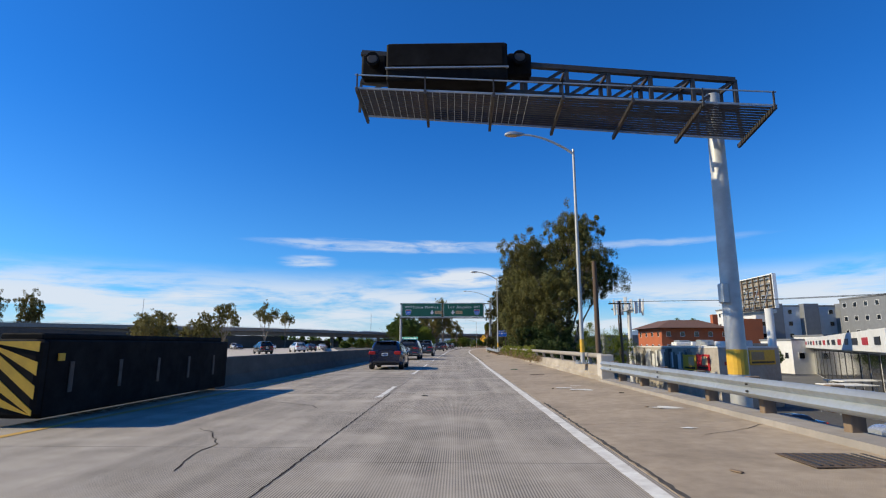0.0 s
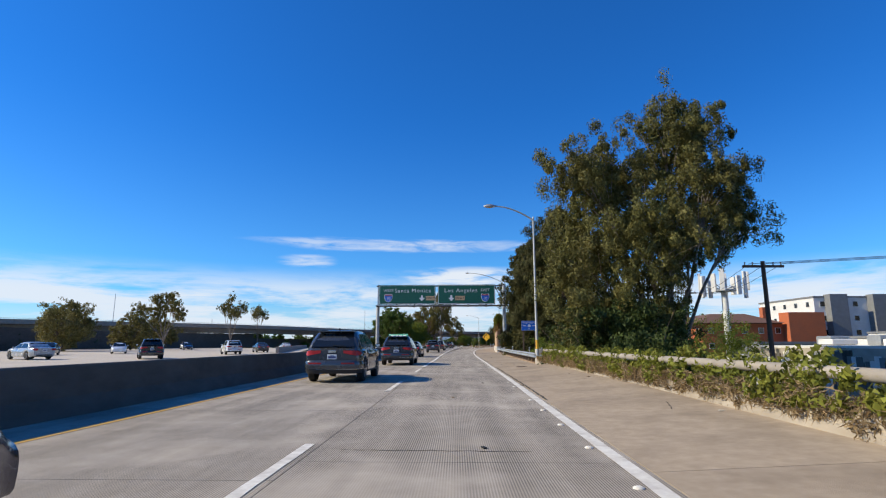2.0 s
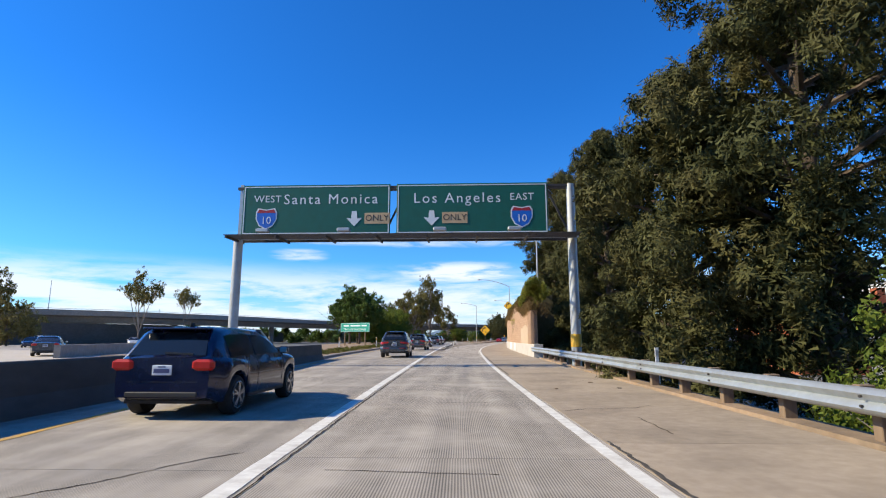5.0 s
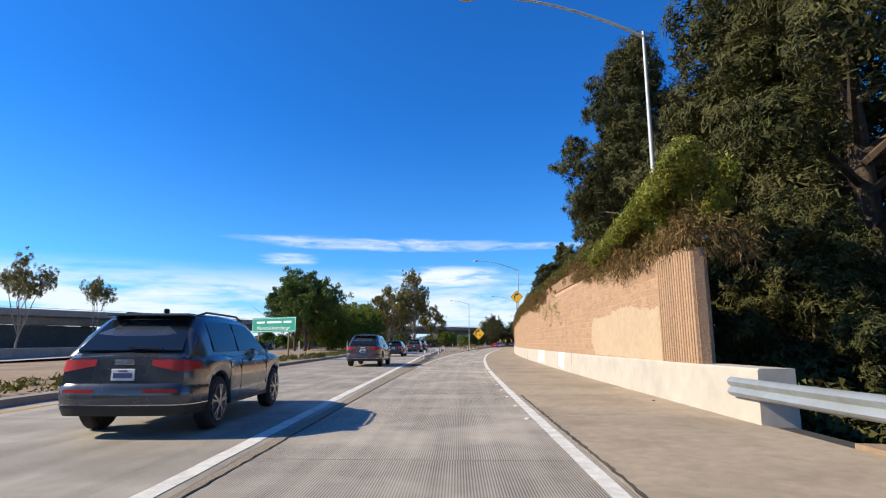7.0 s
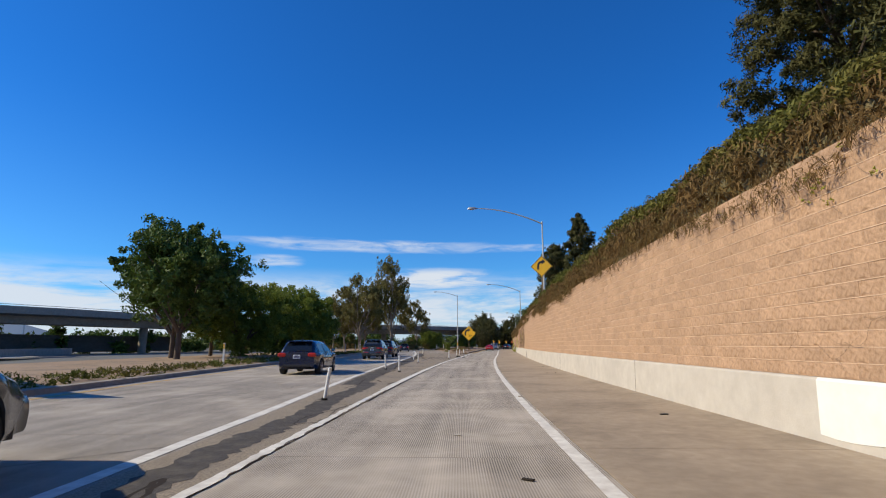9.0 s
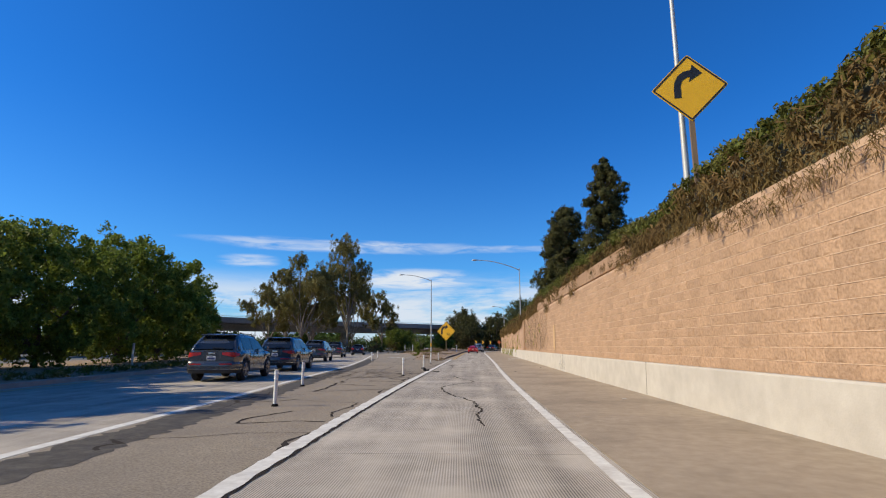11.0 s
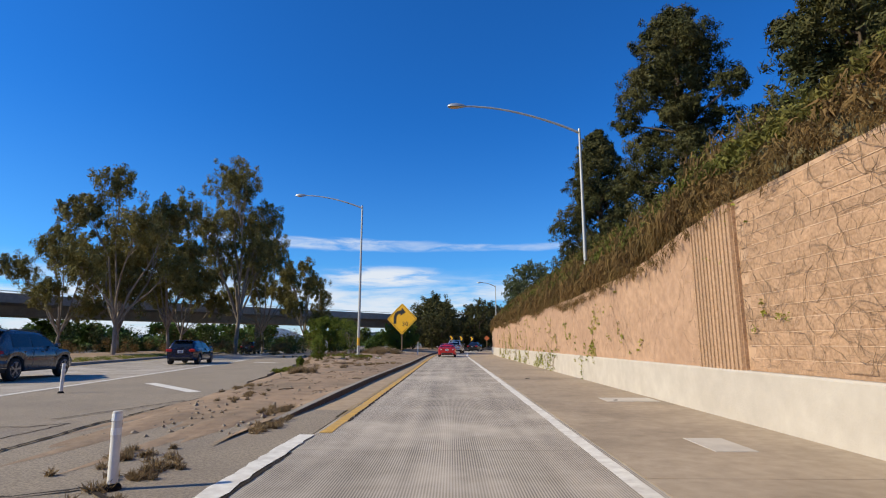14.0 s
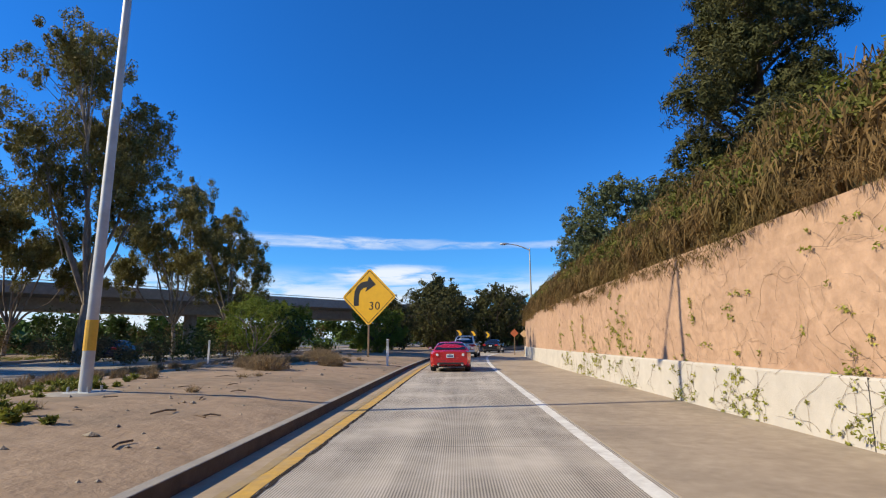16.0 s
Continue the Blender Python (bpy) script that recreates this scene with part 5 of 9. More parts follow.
def branch(g, p, d, length, r, depth, rnd, tips, bend=0.25, up=0.15, kids=3, steps=4):
    """A crooked tapering limb with side limbs; tips gathers where foliage hangs."""
    pts, rad = [p.copy()], [r]
    for k in range(steps):
        d = (d + Vector((rnd.uniform(-1, 1), rnd.uniform(-1, 1), rnd.uniform(-0.6, 0.8) + up)) * bend).normalized()
        p = p + d * length / steps
        pts.append(p.copy())
        rad.append(r * (1 - 0.62 * (k + 1) / steps))
        if depth > 0 and k >= 1:
            for _ in range(kids if k > 1 else max(1, kids - 1)):
                side = Vector((rnd.uniform(-1, 1), rnd.uniform(-1, 1), rnd.uniform(-0.2, 0.7)))
                nd = (d * 0.5 + side.normalized() * 0.8).normalized()
                branch(g, p, nd, length * rnd.uniform(0.45, 0.68), rad[-1] * 0.62, depth - 1, rnd, tips, bend, up, max(1, kids - 1), 3)
        elif depth <= 0:
            tips.append((p.x, p.y, p.z))
    tips.append((p.x, p.y, p.z))
    g.tube(pts, rad, 7 if r > 0.06 else 5, caps=False)


def eucalyptus(seed, height, width, leaves, forks=3, low=0.3, clump=0.04, count=210, leaf=0.3, skirt=0.0):
    rnd, rng = random.Random(seed), np.random.default_rng(seed)
    g, tips = Geo(), []
    fork = height * 0.12
    g.tube([(0, 0, -0.4), (0.05, 0, fork * 0.5), (0.1, 0.05, fork)], [height * 0.016, height * 0.013, height * 0.012], 10)
    for k in range(forks):
        a = 2 * math.pi * (k + rnd.uniform(-0.25, 0.25)) / forks
        lean = rnd.uniform(0.25, 0.6) * width / height * 1.6
        d = Vector((math.cos(a) * lean, math.sin(a) * lean, 1)).normalized()
        branch(g, Vector((0.1, 0.05, fork * rnd.uniform(0.8, 1))), d, height * rnd.uniform(0.5, 0.62), height * 0.0095, 2, rnd, tips, 0.28, 0.22, 3, 5)
    tips = np.array(tips)
    kx = width / 2 / max(1e-6, np.percentile(np.hypot(tips[:, 0], tips[:, 1]), 96)) * 0.86
    kz = height * 0.95 / tips[:, 2].max()
    tips *= np.array((kx, kx, kz))
    g.v = [(x * kx, y * kx, z * kz) if z > fork else (x, y, z) for x, y, z in g.v]
    tips = tips[tips[:, 2] > height * (low + skirt * np.minimum(1, np.hypot(tips[:, 0], tips[:, 1]) / (0.3 * width)))]
    pick = tips[rng.permutation(len(tips))[: min(len(tips), count)]]
    clumps = np.column_stack([pick, height * clump * (1 + 1.1 * rng.random(len(pick)))])
    sub = np.repeat(clumps, 4, axis=0)
    off = rng.normal(size=(len(sub), 3)) * sub[:, 3:4] * 0.62
    sub[:, :3] += off
    sub[:, 3] *= 0.5
    return g, leaf_mesh("crown", sub, max(4, leaves // len(sub)), (0.9, 0.9, 1.3), leaf, "leaf_euc", rng, 0.9, 2.7, 0.35, 0.3, 0.62)


def lobed_tree(seed, height, lobes, leaves, leaf=0.2, per=24, mat="leaf_euc", clump=0.62, dead=0):
    """A tree whose limbs each carry a rounded mass of hanging clumps: lobes of (x, y, z, radius)."""
    rnd, rng = random.Random(seed), np.random.default_rng(seed)
    g = Geo()
    fork = height * 0.16
    top = Vector((0.25, 0.1, fork))
    g.tube([(0, 0, -0.5), (0.1, 0, fork * 0.5), tuple(top)], [height * 0.0125, height * 0.0105, height * 0.0095], 10)
    clumps = []
    for x, y, z, r in lobes:
        e = Vector((x, y, z))
        mid = top.lerp(e, 0.5) + Vector((rnd.uniform(-0.6, 0.6), rnd.uniform(-0.6, 0.6), rnd.uniform(0.0, 0.9) * abs(z - fork) * 0.12))
        q = top.lerp(mid, 0.5) + Vector((rnd.uniform(-0.3, 0.3), rnd.uniform(-0.3, 0.3), 0.2))
        g.tube([top, q, mid, mid.lerp(e, 0.55) + Vector((0, 0, 0.2)), e], [height * 0.0066, height * 0.0055, height * 0.004, height * 0.0026, 0.02], 7, caps=False)
        for k in range(max(4, int(per * (r / 2.5) ** 2))):
            v = Vector((rnd.gauss(0, 1), rnd.gauss(0, 1), rnd.gauss(0, 0.9) + 0.15)).normalized() * r * rnd.uniform(0.3, 1.12)
            c = e + Vector((v.x, v.y, v.z * 0.92))
            if k % 2 == 0:
                b = mid.lerp(e, rnd.uniform(0.2, 0.9))
                g.tube([b, b.lerp(c, 0.55) + Vector((0, 0, 0.25)), c], [0.035, 0.022, 0.01], 5, caps=False)
            clumps.append((*c, clump * rnd.uniform(0.6, 1.35)))
    for k in range(dead):
        x, y, z, r = rnd.choice(lobes)
        d = Vector((x * rnd.uniform(0.6, 1.3), y, z - r * rnd.uniform(0.6, 1.3))) - top
        branch(g, top + d * 0.55, (d.normalized() + Vector((0, 0, 0.15))).normalized(), d.length * 0.5, 0.05, 1, rnd, [], 0.35, 0.05, 2, 4)
    sub = np.repeat(np.array(clumps), 4, axis=0)
    sub[:, :3] += rng.normal(size=(len(sub), 3)) * sub[:, 3:4] * np.array((0.75, 0.75, 0.8))
    sub[:, 3] *= rng.uniform(0.4, 0.75, len(sub))
    return g, leaf_mesh("crown", sub, max(4, leaves // len(sub)), (0.9, 0.9, 1.25), leaf, mat, rng, 1.0, 3.2, 0.3, 0.3, 0.6)


def some_lobes(seed, height, width, n, low=0.45):
    """Uneven masses for a tree: a leading top, the rest staggered below it."""
    rnd = random.Random(seed)
    out = [(rnd.uniform(-0.1, 0.1) * width, rnd.uniform(-0.1, 0.1) * width, height * 0.9, height * 0.085)]
    for k in range(n - 1):
        f = (k + rnd.random()) / n
        a = k * 2.4 + rnd.uniform(-0.5, 0.5)
        reach = width * 0.36 * rnd.uniform(0.55, 1.1)
        out.append((math.cos(a) * reach, math.sin(a) * reach, height * (low + (0.86 - low) * f), height * rnd.uniform(0.085, 0.125)))
    return out


def pine(seed, height, width, leaves, spire=False, low=0.1, lumps=46, needle=0.32, thin=7.0):
    """Boughs end in lumps; each lump is covered with tufts of needles over a dark core."""
    rnd, rng = random.Random(seed), np.random.default_rng(seed)
    g = Geo()
    g.tube([(0, 0, -0.4), (0.1, 0, height * 0.35), (0.0, 0.1, height * 0.7), (0, 0, height * 0.96)], [height * 0.02, height * 0.016, height * 0.01, 0.03], 10)
    blobs = []
    for k in range(lumps):
        f = (k + rnd.uniform(0, 0.8)) / lumps
        z = height * (low + (0.95 - low) * f)
        if spire:
            reach = width / 2 * (1 - f) ** 0.6 + 0.35
            big = (0.075 * width + 0.35) * (1.2 - 0.5 * f)
        else:
            reach = width / 2 * math.sin(math.pi * min(1, 0.3 + 0.66 * f)) ** 0.55
            big = 0.085 * width + 0.35
        a = k * 2.4 + rnd.uniform(-0.5, 0.5)
        L = max(0.05, reach * rnd.uniform(0.6, 1.15) - big * 0.4)
        if k % 4 == 3:
            L *= 0.45
        r = big * rnd.uniform(0.75, 1.3)
        e = Vector((math.cos(a) * L, math.sin(a) * L, z))
        g.tube([(0, 0, max(0.2, z - L * 0.3 - 0.2)), tuple(e * 0.5 + Vector((0, 0, z * 0.5 - L * 0.16))), tuple(e)], [height * 0.006, height * 0.004, 0.02], 5, caps=False)
        blobs.append((e.x, e.y, e.z, r))
    blobs.append((0, 0, height - 0.075 * width * (0.6 if spire else 1), 0.075 * width * (0.7 if spire else 1)))
    b = np.array(blobs)
    n_t = 22
    t = np.repeat(b, n_t, axis=0)
    v = rng.normal(size=(len(t), 3))
    v[:, 2] = v[:, 2] * 0.9 + 0.25
    v /= np.linalg.norm(v, axis=1, keepdims=True)
    t[:, :3] += v * t[:, 3:4] * np.array((1.0, 1.0, 0.85)) * rng.uniform(0.75, 1.08, (len(t), 1))
    t[:, 3] = 0.1 + 0.2 * t[:, 3] * rng.uniform(0.7, 1.3, len(t))
    core = b.copy()
    core[:, 3] *= 0.66
    tuft = leaf_data(t, max(6, leaves // len(t)), (1, 1, 1), needle, rng, -0.3, thin * 0.72, 0.1, 1.6, 0.55, v)
    core[:, 3] *= 1.25
    fill = leaf_data(core, 380, (1, 1, 0.88), 0.22, rng, 0.0, 3.2, 0.55, 0.9, 0.7)
    return g, leaf_faces("crown", np.concatenate([tuft, fill]), "leaf_pine")


def broad(seed, height, width, leaves, mat="leaf_green", trunk=0.25, size=0.26, low=False):
    rnd, rng = random.Random(seed), np.random.default_rng(seed)
    g, tips = Geo(), []
    g.tube([(0, 0, -0.4), (0.05, 0, height * trunk)], [height * 0.022, height * 0.018], 9)
    for k in range(5):
        a = 2 * math.pi * k / 5 + rnd.uniform(-0.3, 0.3)
        branch(g, Vector((0.05, 0, height * trunk * 0.95)), Vector((math.cos(a) * 0.8, math.sin(a) * 0.8, 1)).normalized(), height * 0.5, height * 0.012, 1, rnd, tips, 0.3, 0.15, 2, 4)
    c = []
    for k in range(150 if low else 90):
        v = Vector((rnd.gauss(0, 1), rnd.gauss(0, 1), rnd.gauss(0, 1))).normalized()
        r = rnd.uniform(0.6, 1.0) if low else rnd.uniform(0.45, 1.0)
        z0 = 0.5 if low else 0.6
        zz = height * (z0 + (0.97 - z0) * v.z * r * rnd.uniform(0.8, 1.12)) if v.z > 0 else height * (z0 + (z0 - (0.06 if low else 0.28)) * v.z * r)
        c.append((v.x * r * width / 2, v.y * r * width / 2, zz, height * rnd.uniform(0.05, 0.1)))
    sub = np.repeat(np.array(c), 5, axis=0)
    sub[:, :3] += rng.normal(size=(len(sub), 3)) * sub[:, 3:4] * 0.6
    sub[:, 3] *= 0.6
    return g, leaf_mesh("crown", sub, max(4, leaves // len(sub)), (1, 1, 0.9), size, mat, rng, 0.35, 1.9, 0.3, 0.4, 0.6)


def plant_tree(name, made, bark, place, label, category="tree", group="", z=0.0, turn=0.0, scale=1.0):
    g, crown = made
    t = thing(name, at(place[0], place[1], z, turn), label, category, group)
    part("trunk", g, bark, t, smooth=True)
    part("crown", crown, None, t)
    t.scale = (scale, scale, scale)
    return t


# town side
LOBES = ((2.9, 0.4, 19.7, 2.5), (-3.7, -0.5, 16.9, 2.5), (-0.6, 1.8, 17.6, 2.6), (5.7, 0.6, 14.3, 1.9), (-3.6, 1.2, 11.6, 2.4), (-4.2, -0.6, 8.2, 2.0), (-0.6, -1.8, 12.4, 2.7), (3.2, -1.2, 16.2, 2.4), (0.6, 2.6, 13.4, 2.4), (-1.2, -0.6, 9.2, 2.2), (3.4, 2.6, 14.2, 2.0), (-2.6, 2.8, 14.6, 2.2), (1.0, -0.4, 20.6, 1.8))
plant_tree("eucalyptus_tree", lobed_tree(3, 22.4, [(x * (0.88 if x > 0 else 1.0), y, 6.4 + (z - 6.4) * 0.87, r * 1.05) for x, y, z, r in LOBES], 250000, 0.17, 36, mat="leaf_gum", clump=0.72, dead=9), "bark_grey", (57.8, 11.3), "large spreading eucalyptus with drooping olive-brown foliage", z=-5.2)
plant_tree("pine_tree", pine(5, 21.4, 10.2, 145000, low=0.24, lumps=72, needle=0.24), "bark_dark", (85.5, 11.0), "dense dark green pine with rounded tufts behind the guardrail", z=-5.2)
plant_tree("pine_tree", pine(6, 15.8, 6.6, 110000, lumps=56, needle=0.21), "bark_dark", (86.8, 7.6), "lower dark green pine crowding the guardrail", z=-5.2, turn=70)
plant_tree("broadleaf_tree", broad(21, 9.8, 7.5, 58000, "leaf_dark", 0.1, 0.14, True), "bark_dark", (56.5, 9.0), "dark bushy shrub tree under the eucalyptus", z=-5.2)
plant_tree("broadleaf_tree", broad(22, 10.0, 7.5, 58000, "leaf_dark", 0.1, 0.14, True), "bark_dark", (61.0, 9.2), "dark bushy shrub tree under the eucalyptus", z=-5.2)
for k, (s_, d_, h_, w_) in enumerate(((70.5, 10.6, 8.6, 7.0), (74.5, 11.5, 9.0, 8.0), (77.5, 9.4, 8.0, 6.5), (69, 17, 9.6, 9.0), (79.5, 14.5, 8.6, 7.5), (67, 12.5, 8.8, 6.5))):
    plant_tree("flowering_shrub", broad(23 + k, h_ * 0.96, w_ * 1.1, 44000, "leaf_bright", 0.1, 0.115, True), "bark_grey", (s_, d_), "tall sunlit yellow-green shrub behind the guardrail", "shrub", "sunlit shrubs behind the guardrail", z=-5.2)

# pines above the retaining wall
pA, pB = pine(8, 23.6, 9.4, 190000, low=0.12, lumps=100, needle=0.25, thin=8.0), pine(9, 17.5, 9.0, 84000, lumps=66, needle=0.27, thin=7.0)
plant_tree("pine_tree", pA, "bark_dark", (111.4, 11.4), "tall dense pine behind the end of the wall", group="pines above the wall", z=-5.2)
a2 = plant_tree("pine_tree", pB, "bark_dark", (127.5, 10.4), "broad dark pine on the bank above the wall", group="pines above the wall", z=3.6, scale=0.92)
for s_, d_, z_, tn, sc in ((133.5, 12.0, 3.6, 210, 0.9), (138.5, 11.0, 3.8, 60, 0.72), (121.0, 11.6, -5.2, 20, 1.14), (118.0, 12.4, -5.2, 290, 1.34), (109.5, 8.4, -5.2, 250, 0.62)):
    copy_thing(a2, at(s_, d_, z_, tn) @ Matrix.Scale(sc, 4))
for k, (s_, d_, h_, w_) in enumerate(((106.2, 9.4, 6.2, 4.4), (107.4, 7.0, 6.0, 3.0))):
    plant_tree("dark_shrub", broad(200 + k, h_, w_, 16000, "leaf_pine", 0.1, 0.18, True), "bark_dark", (s_, d_), "dark shaded shrub crowding the wall's end", "shrub", z=-5.2)
sp = plant_tree("pine_tree", pine(12, 17.4, 8.4, 56000, True, 0.05, 66), "bark_dark", (210.6, 15.2), "spire-shaped dark pine on the bank above the wall", group="pines above the wall", z=5.2)
copy_thing(a2, at(218.7, 12.0, 4.6, 130) @ Matrix.Scale(0.9, 4))
copy_thing(a2, at(213.5, 17.5, 4.6, 230) @ Matrix.Scale(0.6, 4))
plant_tree("pine_tree", pine(17, 19.2, 12.0, 84000, True, 0.05, 90), "bark_dark", (246.0, 15.4), "broad cone-shaped grey-green pine on the bank above the wall", group="pines above the wall", z=4.4)
copy_thing(sp, at(258, 14.5, 4.2, 190) @ Matrix.Scale(0.5, 4))
plant_tree("olive_shrub", broad(31, 5.6, 5.4, 16000, "leaf_olive", 0.15, 0.17, True), "bark_grey", (247.2, 8.2), "grey-green feathery shrub on the wall's bank", "shrub", z=4.2)
copy_thing(bpy.data.objects["olive_shrub"], at(252, 8.0, 3.9, 70) @ Matrix.Scale(0.8, 4))

# median side
e1 = plant_tree("eucalyptus_tree", lobed_tree(14, 23.4, some_lobes(14, 23.4, 11.0, 9, 0.42), 60000, 0.255, 30, clump=0.8, dead=2), "bark_grey", (0, 0), "tall open eucalyptus with pale trunks in the median", group="median eucalyptus")
e1.matrix_basis = pose(-2.0, 257.2, 0.0, 0, 0, 30)
e2 = plant_tree("eucalyptus_tree", lobed_tree(19, 16.4, some_lobes(21, 16.4, 13.0, 9, 0.36), 54000, 0.24, 42, clump=0.74, dead=2), "bark_grey", (0, 0), "broad open eucalyptus with pale trunks in the median", group="median eucalyptus")
e2.matrix_basis = pose(-7.9, 240.5, 0.0, 0, 0, 100)
e3 = plant_tree("eucalyptus_tree", lobed_tree(23, 17.5, some_lobes(25, 17.5, 13.0, 8, 0.4), 60000, 0.255, 38, clump=0.76, dead=1), "bark_grey", (0, 0), "open eucalyptus with reddish-brown dying foliage in the median", group="median eucalyptus")
e3.matrix_basis = pose(-2.0, 274.7, 0.0, 0, 0, 200)
for x, y, k_, tn, sc in ((-7.5, 252.0, 2, 150, 0.9), (-14.0, 243.5, 1, 10, 0.74), (-12.5, 252.0, 0, 120, 0.62), (4.5, 268.0, 1, 330, 0.8), (-10.0, 263.0, 2, 33, 0.8)):
    copy_thing((e1, e2, e3)[k_], pose(x, y, 0.0, 0, 0, tn) @ Matrix.Scale(sc, 4))
far_e = plant_tree("eucalyptus_tree", eucalyptus(15, 18.5, 9.5, 12000, 3, 0.25, 0.04, 70, 0.45), "bark_grey", (0, 0), "far-off open eucalyptus beyond the flyover", group="far eucalyptus")
far_e.matrix_basis = pose(-150, 190, 0, 0, 0, 20) @ Matrix.Scale(1.1, 4)
for x, y, sc in ((-178, 205, 1.1), (-190, 192, 0.95), (-215, 215, 1.05)):
    copy_thing(far_e, pose(x, y, 0, 0, 0, x * 7) @ Matrix.Scale(sc, 4))
for sd_, x, y, h_, w_, n_, lb, low_ in ((61, -56.5, 135, 12.4, 11.5, 16000, 7, 0.55), (62, -62.7, 183, 15.8, 10.5, 14000, 6, 0.6), (63, -60.2, 198, 13.4, 9.0, 7000, 4, 0.75)):
    t = plant_tree("eucalyptus_tree", lobed_tree(sd_, h_, some_lobes(sd_, h_, w_, lb, low_), n_, 0.3, 44, clump=0.6), "bark_grey", (0, 0), "thin airy eucalyptus standing by the far sound wall", group="airy eucalyptus")
    t.matrix_basis = pose(x, y, -0.3, 0, 0, sd_ * 40)
for sd_, x, y, h_, w_ in ((64, -66, 120, 9.6, 9.0), (65, -72, 128, 9.0, 8.0), (66, -66, 140, 8.0, 8.0), (67, -70, 158, 8.6, 9.0)):
    t = plant_tree("broadleaf_tree", broad(sd_, h_, w_, 12000, "leaf_euc", 0.15, 0.3, True), "bark_dark", (0, 0), "low brownish tree before the far sound wall", group="trees by the far wall")
    t.matrix_basis = pose(x, y, -0.3, 0, 0, sd_ * 20)
b1 = plant_tree("broadleaf_tree", broad(41, 10.4, 9.5, 24000, "leaf_green", 0.2, 0.27), "bark_dark", (160.5, -21.0), "full dark green broadleaf tree in the median planting", group="median trees", z=0.1)
b2 = plant_tree("broadleaf_tree", broad(42, 7.2, 8.0, 34000, "leaf_bright", 0.1, 0.175, True), "bark_dark", (169, -20.5), "dense sunlit yellow-green shrub tree in the median planting", group="median trees", z=0.1)
for s_, d_, k_, sc, tn in ((164.5, -24, 0, 0.92, 90), (175.5, -20.5, 1, 1.08, 60), (182, -21.0, 1, 1.14, 150), (188, -22.3, 1, 1.02, 240), (193.5, -24.5, 1, 0.85, 20), (172, -25, 0, 0.8, 200), (262, -17, 1, 0.7, 10), (268, -18, 1, 0.75, 100), (264, -7.5, 1, 0.6, 190)):
    copy_thing((b1, b2)[k_], at(s_, d_, 0.1, tn) @ Matrix.Scale(sc, 4))
f1 = plant_tree("broadleaf_tree", broad(43, 11.5, 9.0, 9000, "leaf_pine", 0.2, 0.4, True), "bark_dark", (297, -14), "dark dense tree behind the ramp's curve", group="trees behind the curve", z=0.0)
for s_, d_, sc, tn in ((291, -9, 0.78, 40), (300, -6.5, 0.85, 130), (309, -9.5, 1.0, 220), (318, -12, 0.95, 300), (303, -18, 1.1, 15), (285, -8.5, 0.6, 77), (275, -9.5, 0.55, 160), (326, -8, 0.9, 10), (336, -8, 0.9, 80)):
    copy_thing(f1, at(s_, d_, 0.0, tn) @ Matrix.Scale(sc, 4))

# plants as one mass
def scatter(name, label, mat, pts, n_each, size, spread=(1, 1, 1), droop=0.0, aspect=2.0, seed=1, lay=0.0):
    rng = np.random.default_rng(seed)
    ob = new(name, leaf_mesh(name, np.array(pts), n_each, spread, size, mat, rng, droop, aspect, 0.1, 0.6, lay))
    return tagged(ob, label, "plants", kind="stuff")


def along(s0, s1, step, d_fn, z_fn, r_fn, seed, jd=0.3, jz=0.15):
    rnd = random.Random(seed)
    out, s = [], s0
    while s < s1:
        p = P(s, d_fn(s) + rnd.uniform(-jd, jd), z_fn(s) + rnd.uniform(-jz, jz))
        out.append((p.x, p.y, p.z, r_fn(s) * rnd.uniform(0.6, 1.35)))
        s += step * rnd.uniform(0.5, 1.5)
    return out


lip, under = [], []
rnd_b = random.Random(17)
# where the growth leaves the fluted band bare
BARE = [(P(a, 5).y, P(b, 5).y) for a, b in ((119.5, 127.0), (168.0, 174.5), (176.0, 183.5), (185.5, 190.0))]
for k, (dd, zz) in enumerate(((0.34, 0.2), (0.26, 0.45), (0.32, 0.7), (0.42, 0.95), (0.6, 1.15), (0.85, 1.32), (1.15, 1.45), (1.6, 1.5), (2.3, 1.5))):
    row = along(112.5, 275, 0.26 if k < 7 else 0.6, lambda s: WALL_D + dd, lambda s: WALL_TOP(s) + zz + 0.12 * math.sin(s * 0.9) + 0.1 * math.sin(s * 0.37), lambda s: 0.2, 50 + k, 0.14, 0.12)
    if k < 2:
        row = [q for q in row if not any(a < q[1] < b for a, b in BARE) or rnd_b.random() < 0.22]
    (under if k < 3 else lip).extend(row)
scatter("ground_cover", "fine trailing olive-green ground cover matting the wall's top", "leaf_ivy", lip, 92, 0.1, (1, 1, 0.9), 0.6, 2.6, 5, 0.55)
scatter("ground_cover", "brown dying undergrowth hanging below the green mat", "dry_dark", under, 46, 0.17, (0.9, 1, 1.1), 1.6, 6.0, 4)
hang = along(112.0, 275, 0.22, lambda s: WALL_D + 0.02, lambda s: WALL_TOP(s) - 0.06 + 0.14 * math.sin(s * 0.7) + 0.12 * math.sin(s * 0.23), lambda s: 0.2, 61, 0.08, 0.14)
hang = [q for q in hang if not any(a < q[1] < b for a, b in BARE) or rnd_b.random() < 0.08]
scatter("dry_growth", "dry tangled stalks hanging along the wall's top edge", "dry_dark", hang, 60, 0.13, (0.7, 1, 1.2), 2.0, 12.0, 6)
crest, top_mat = [], []
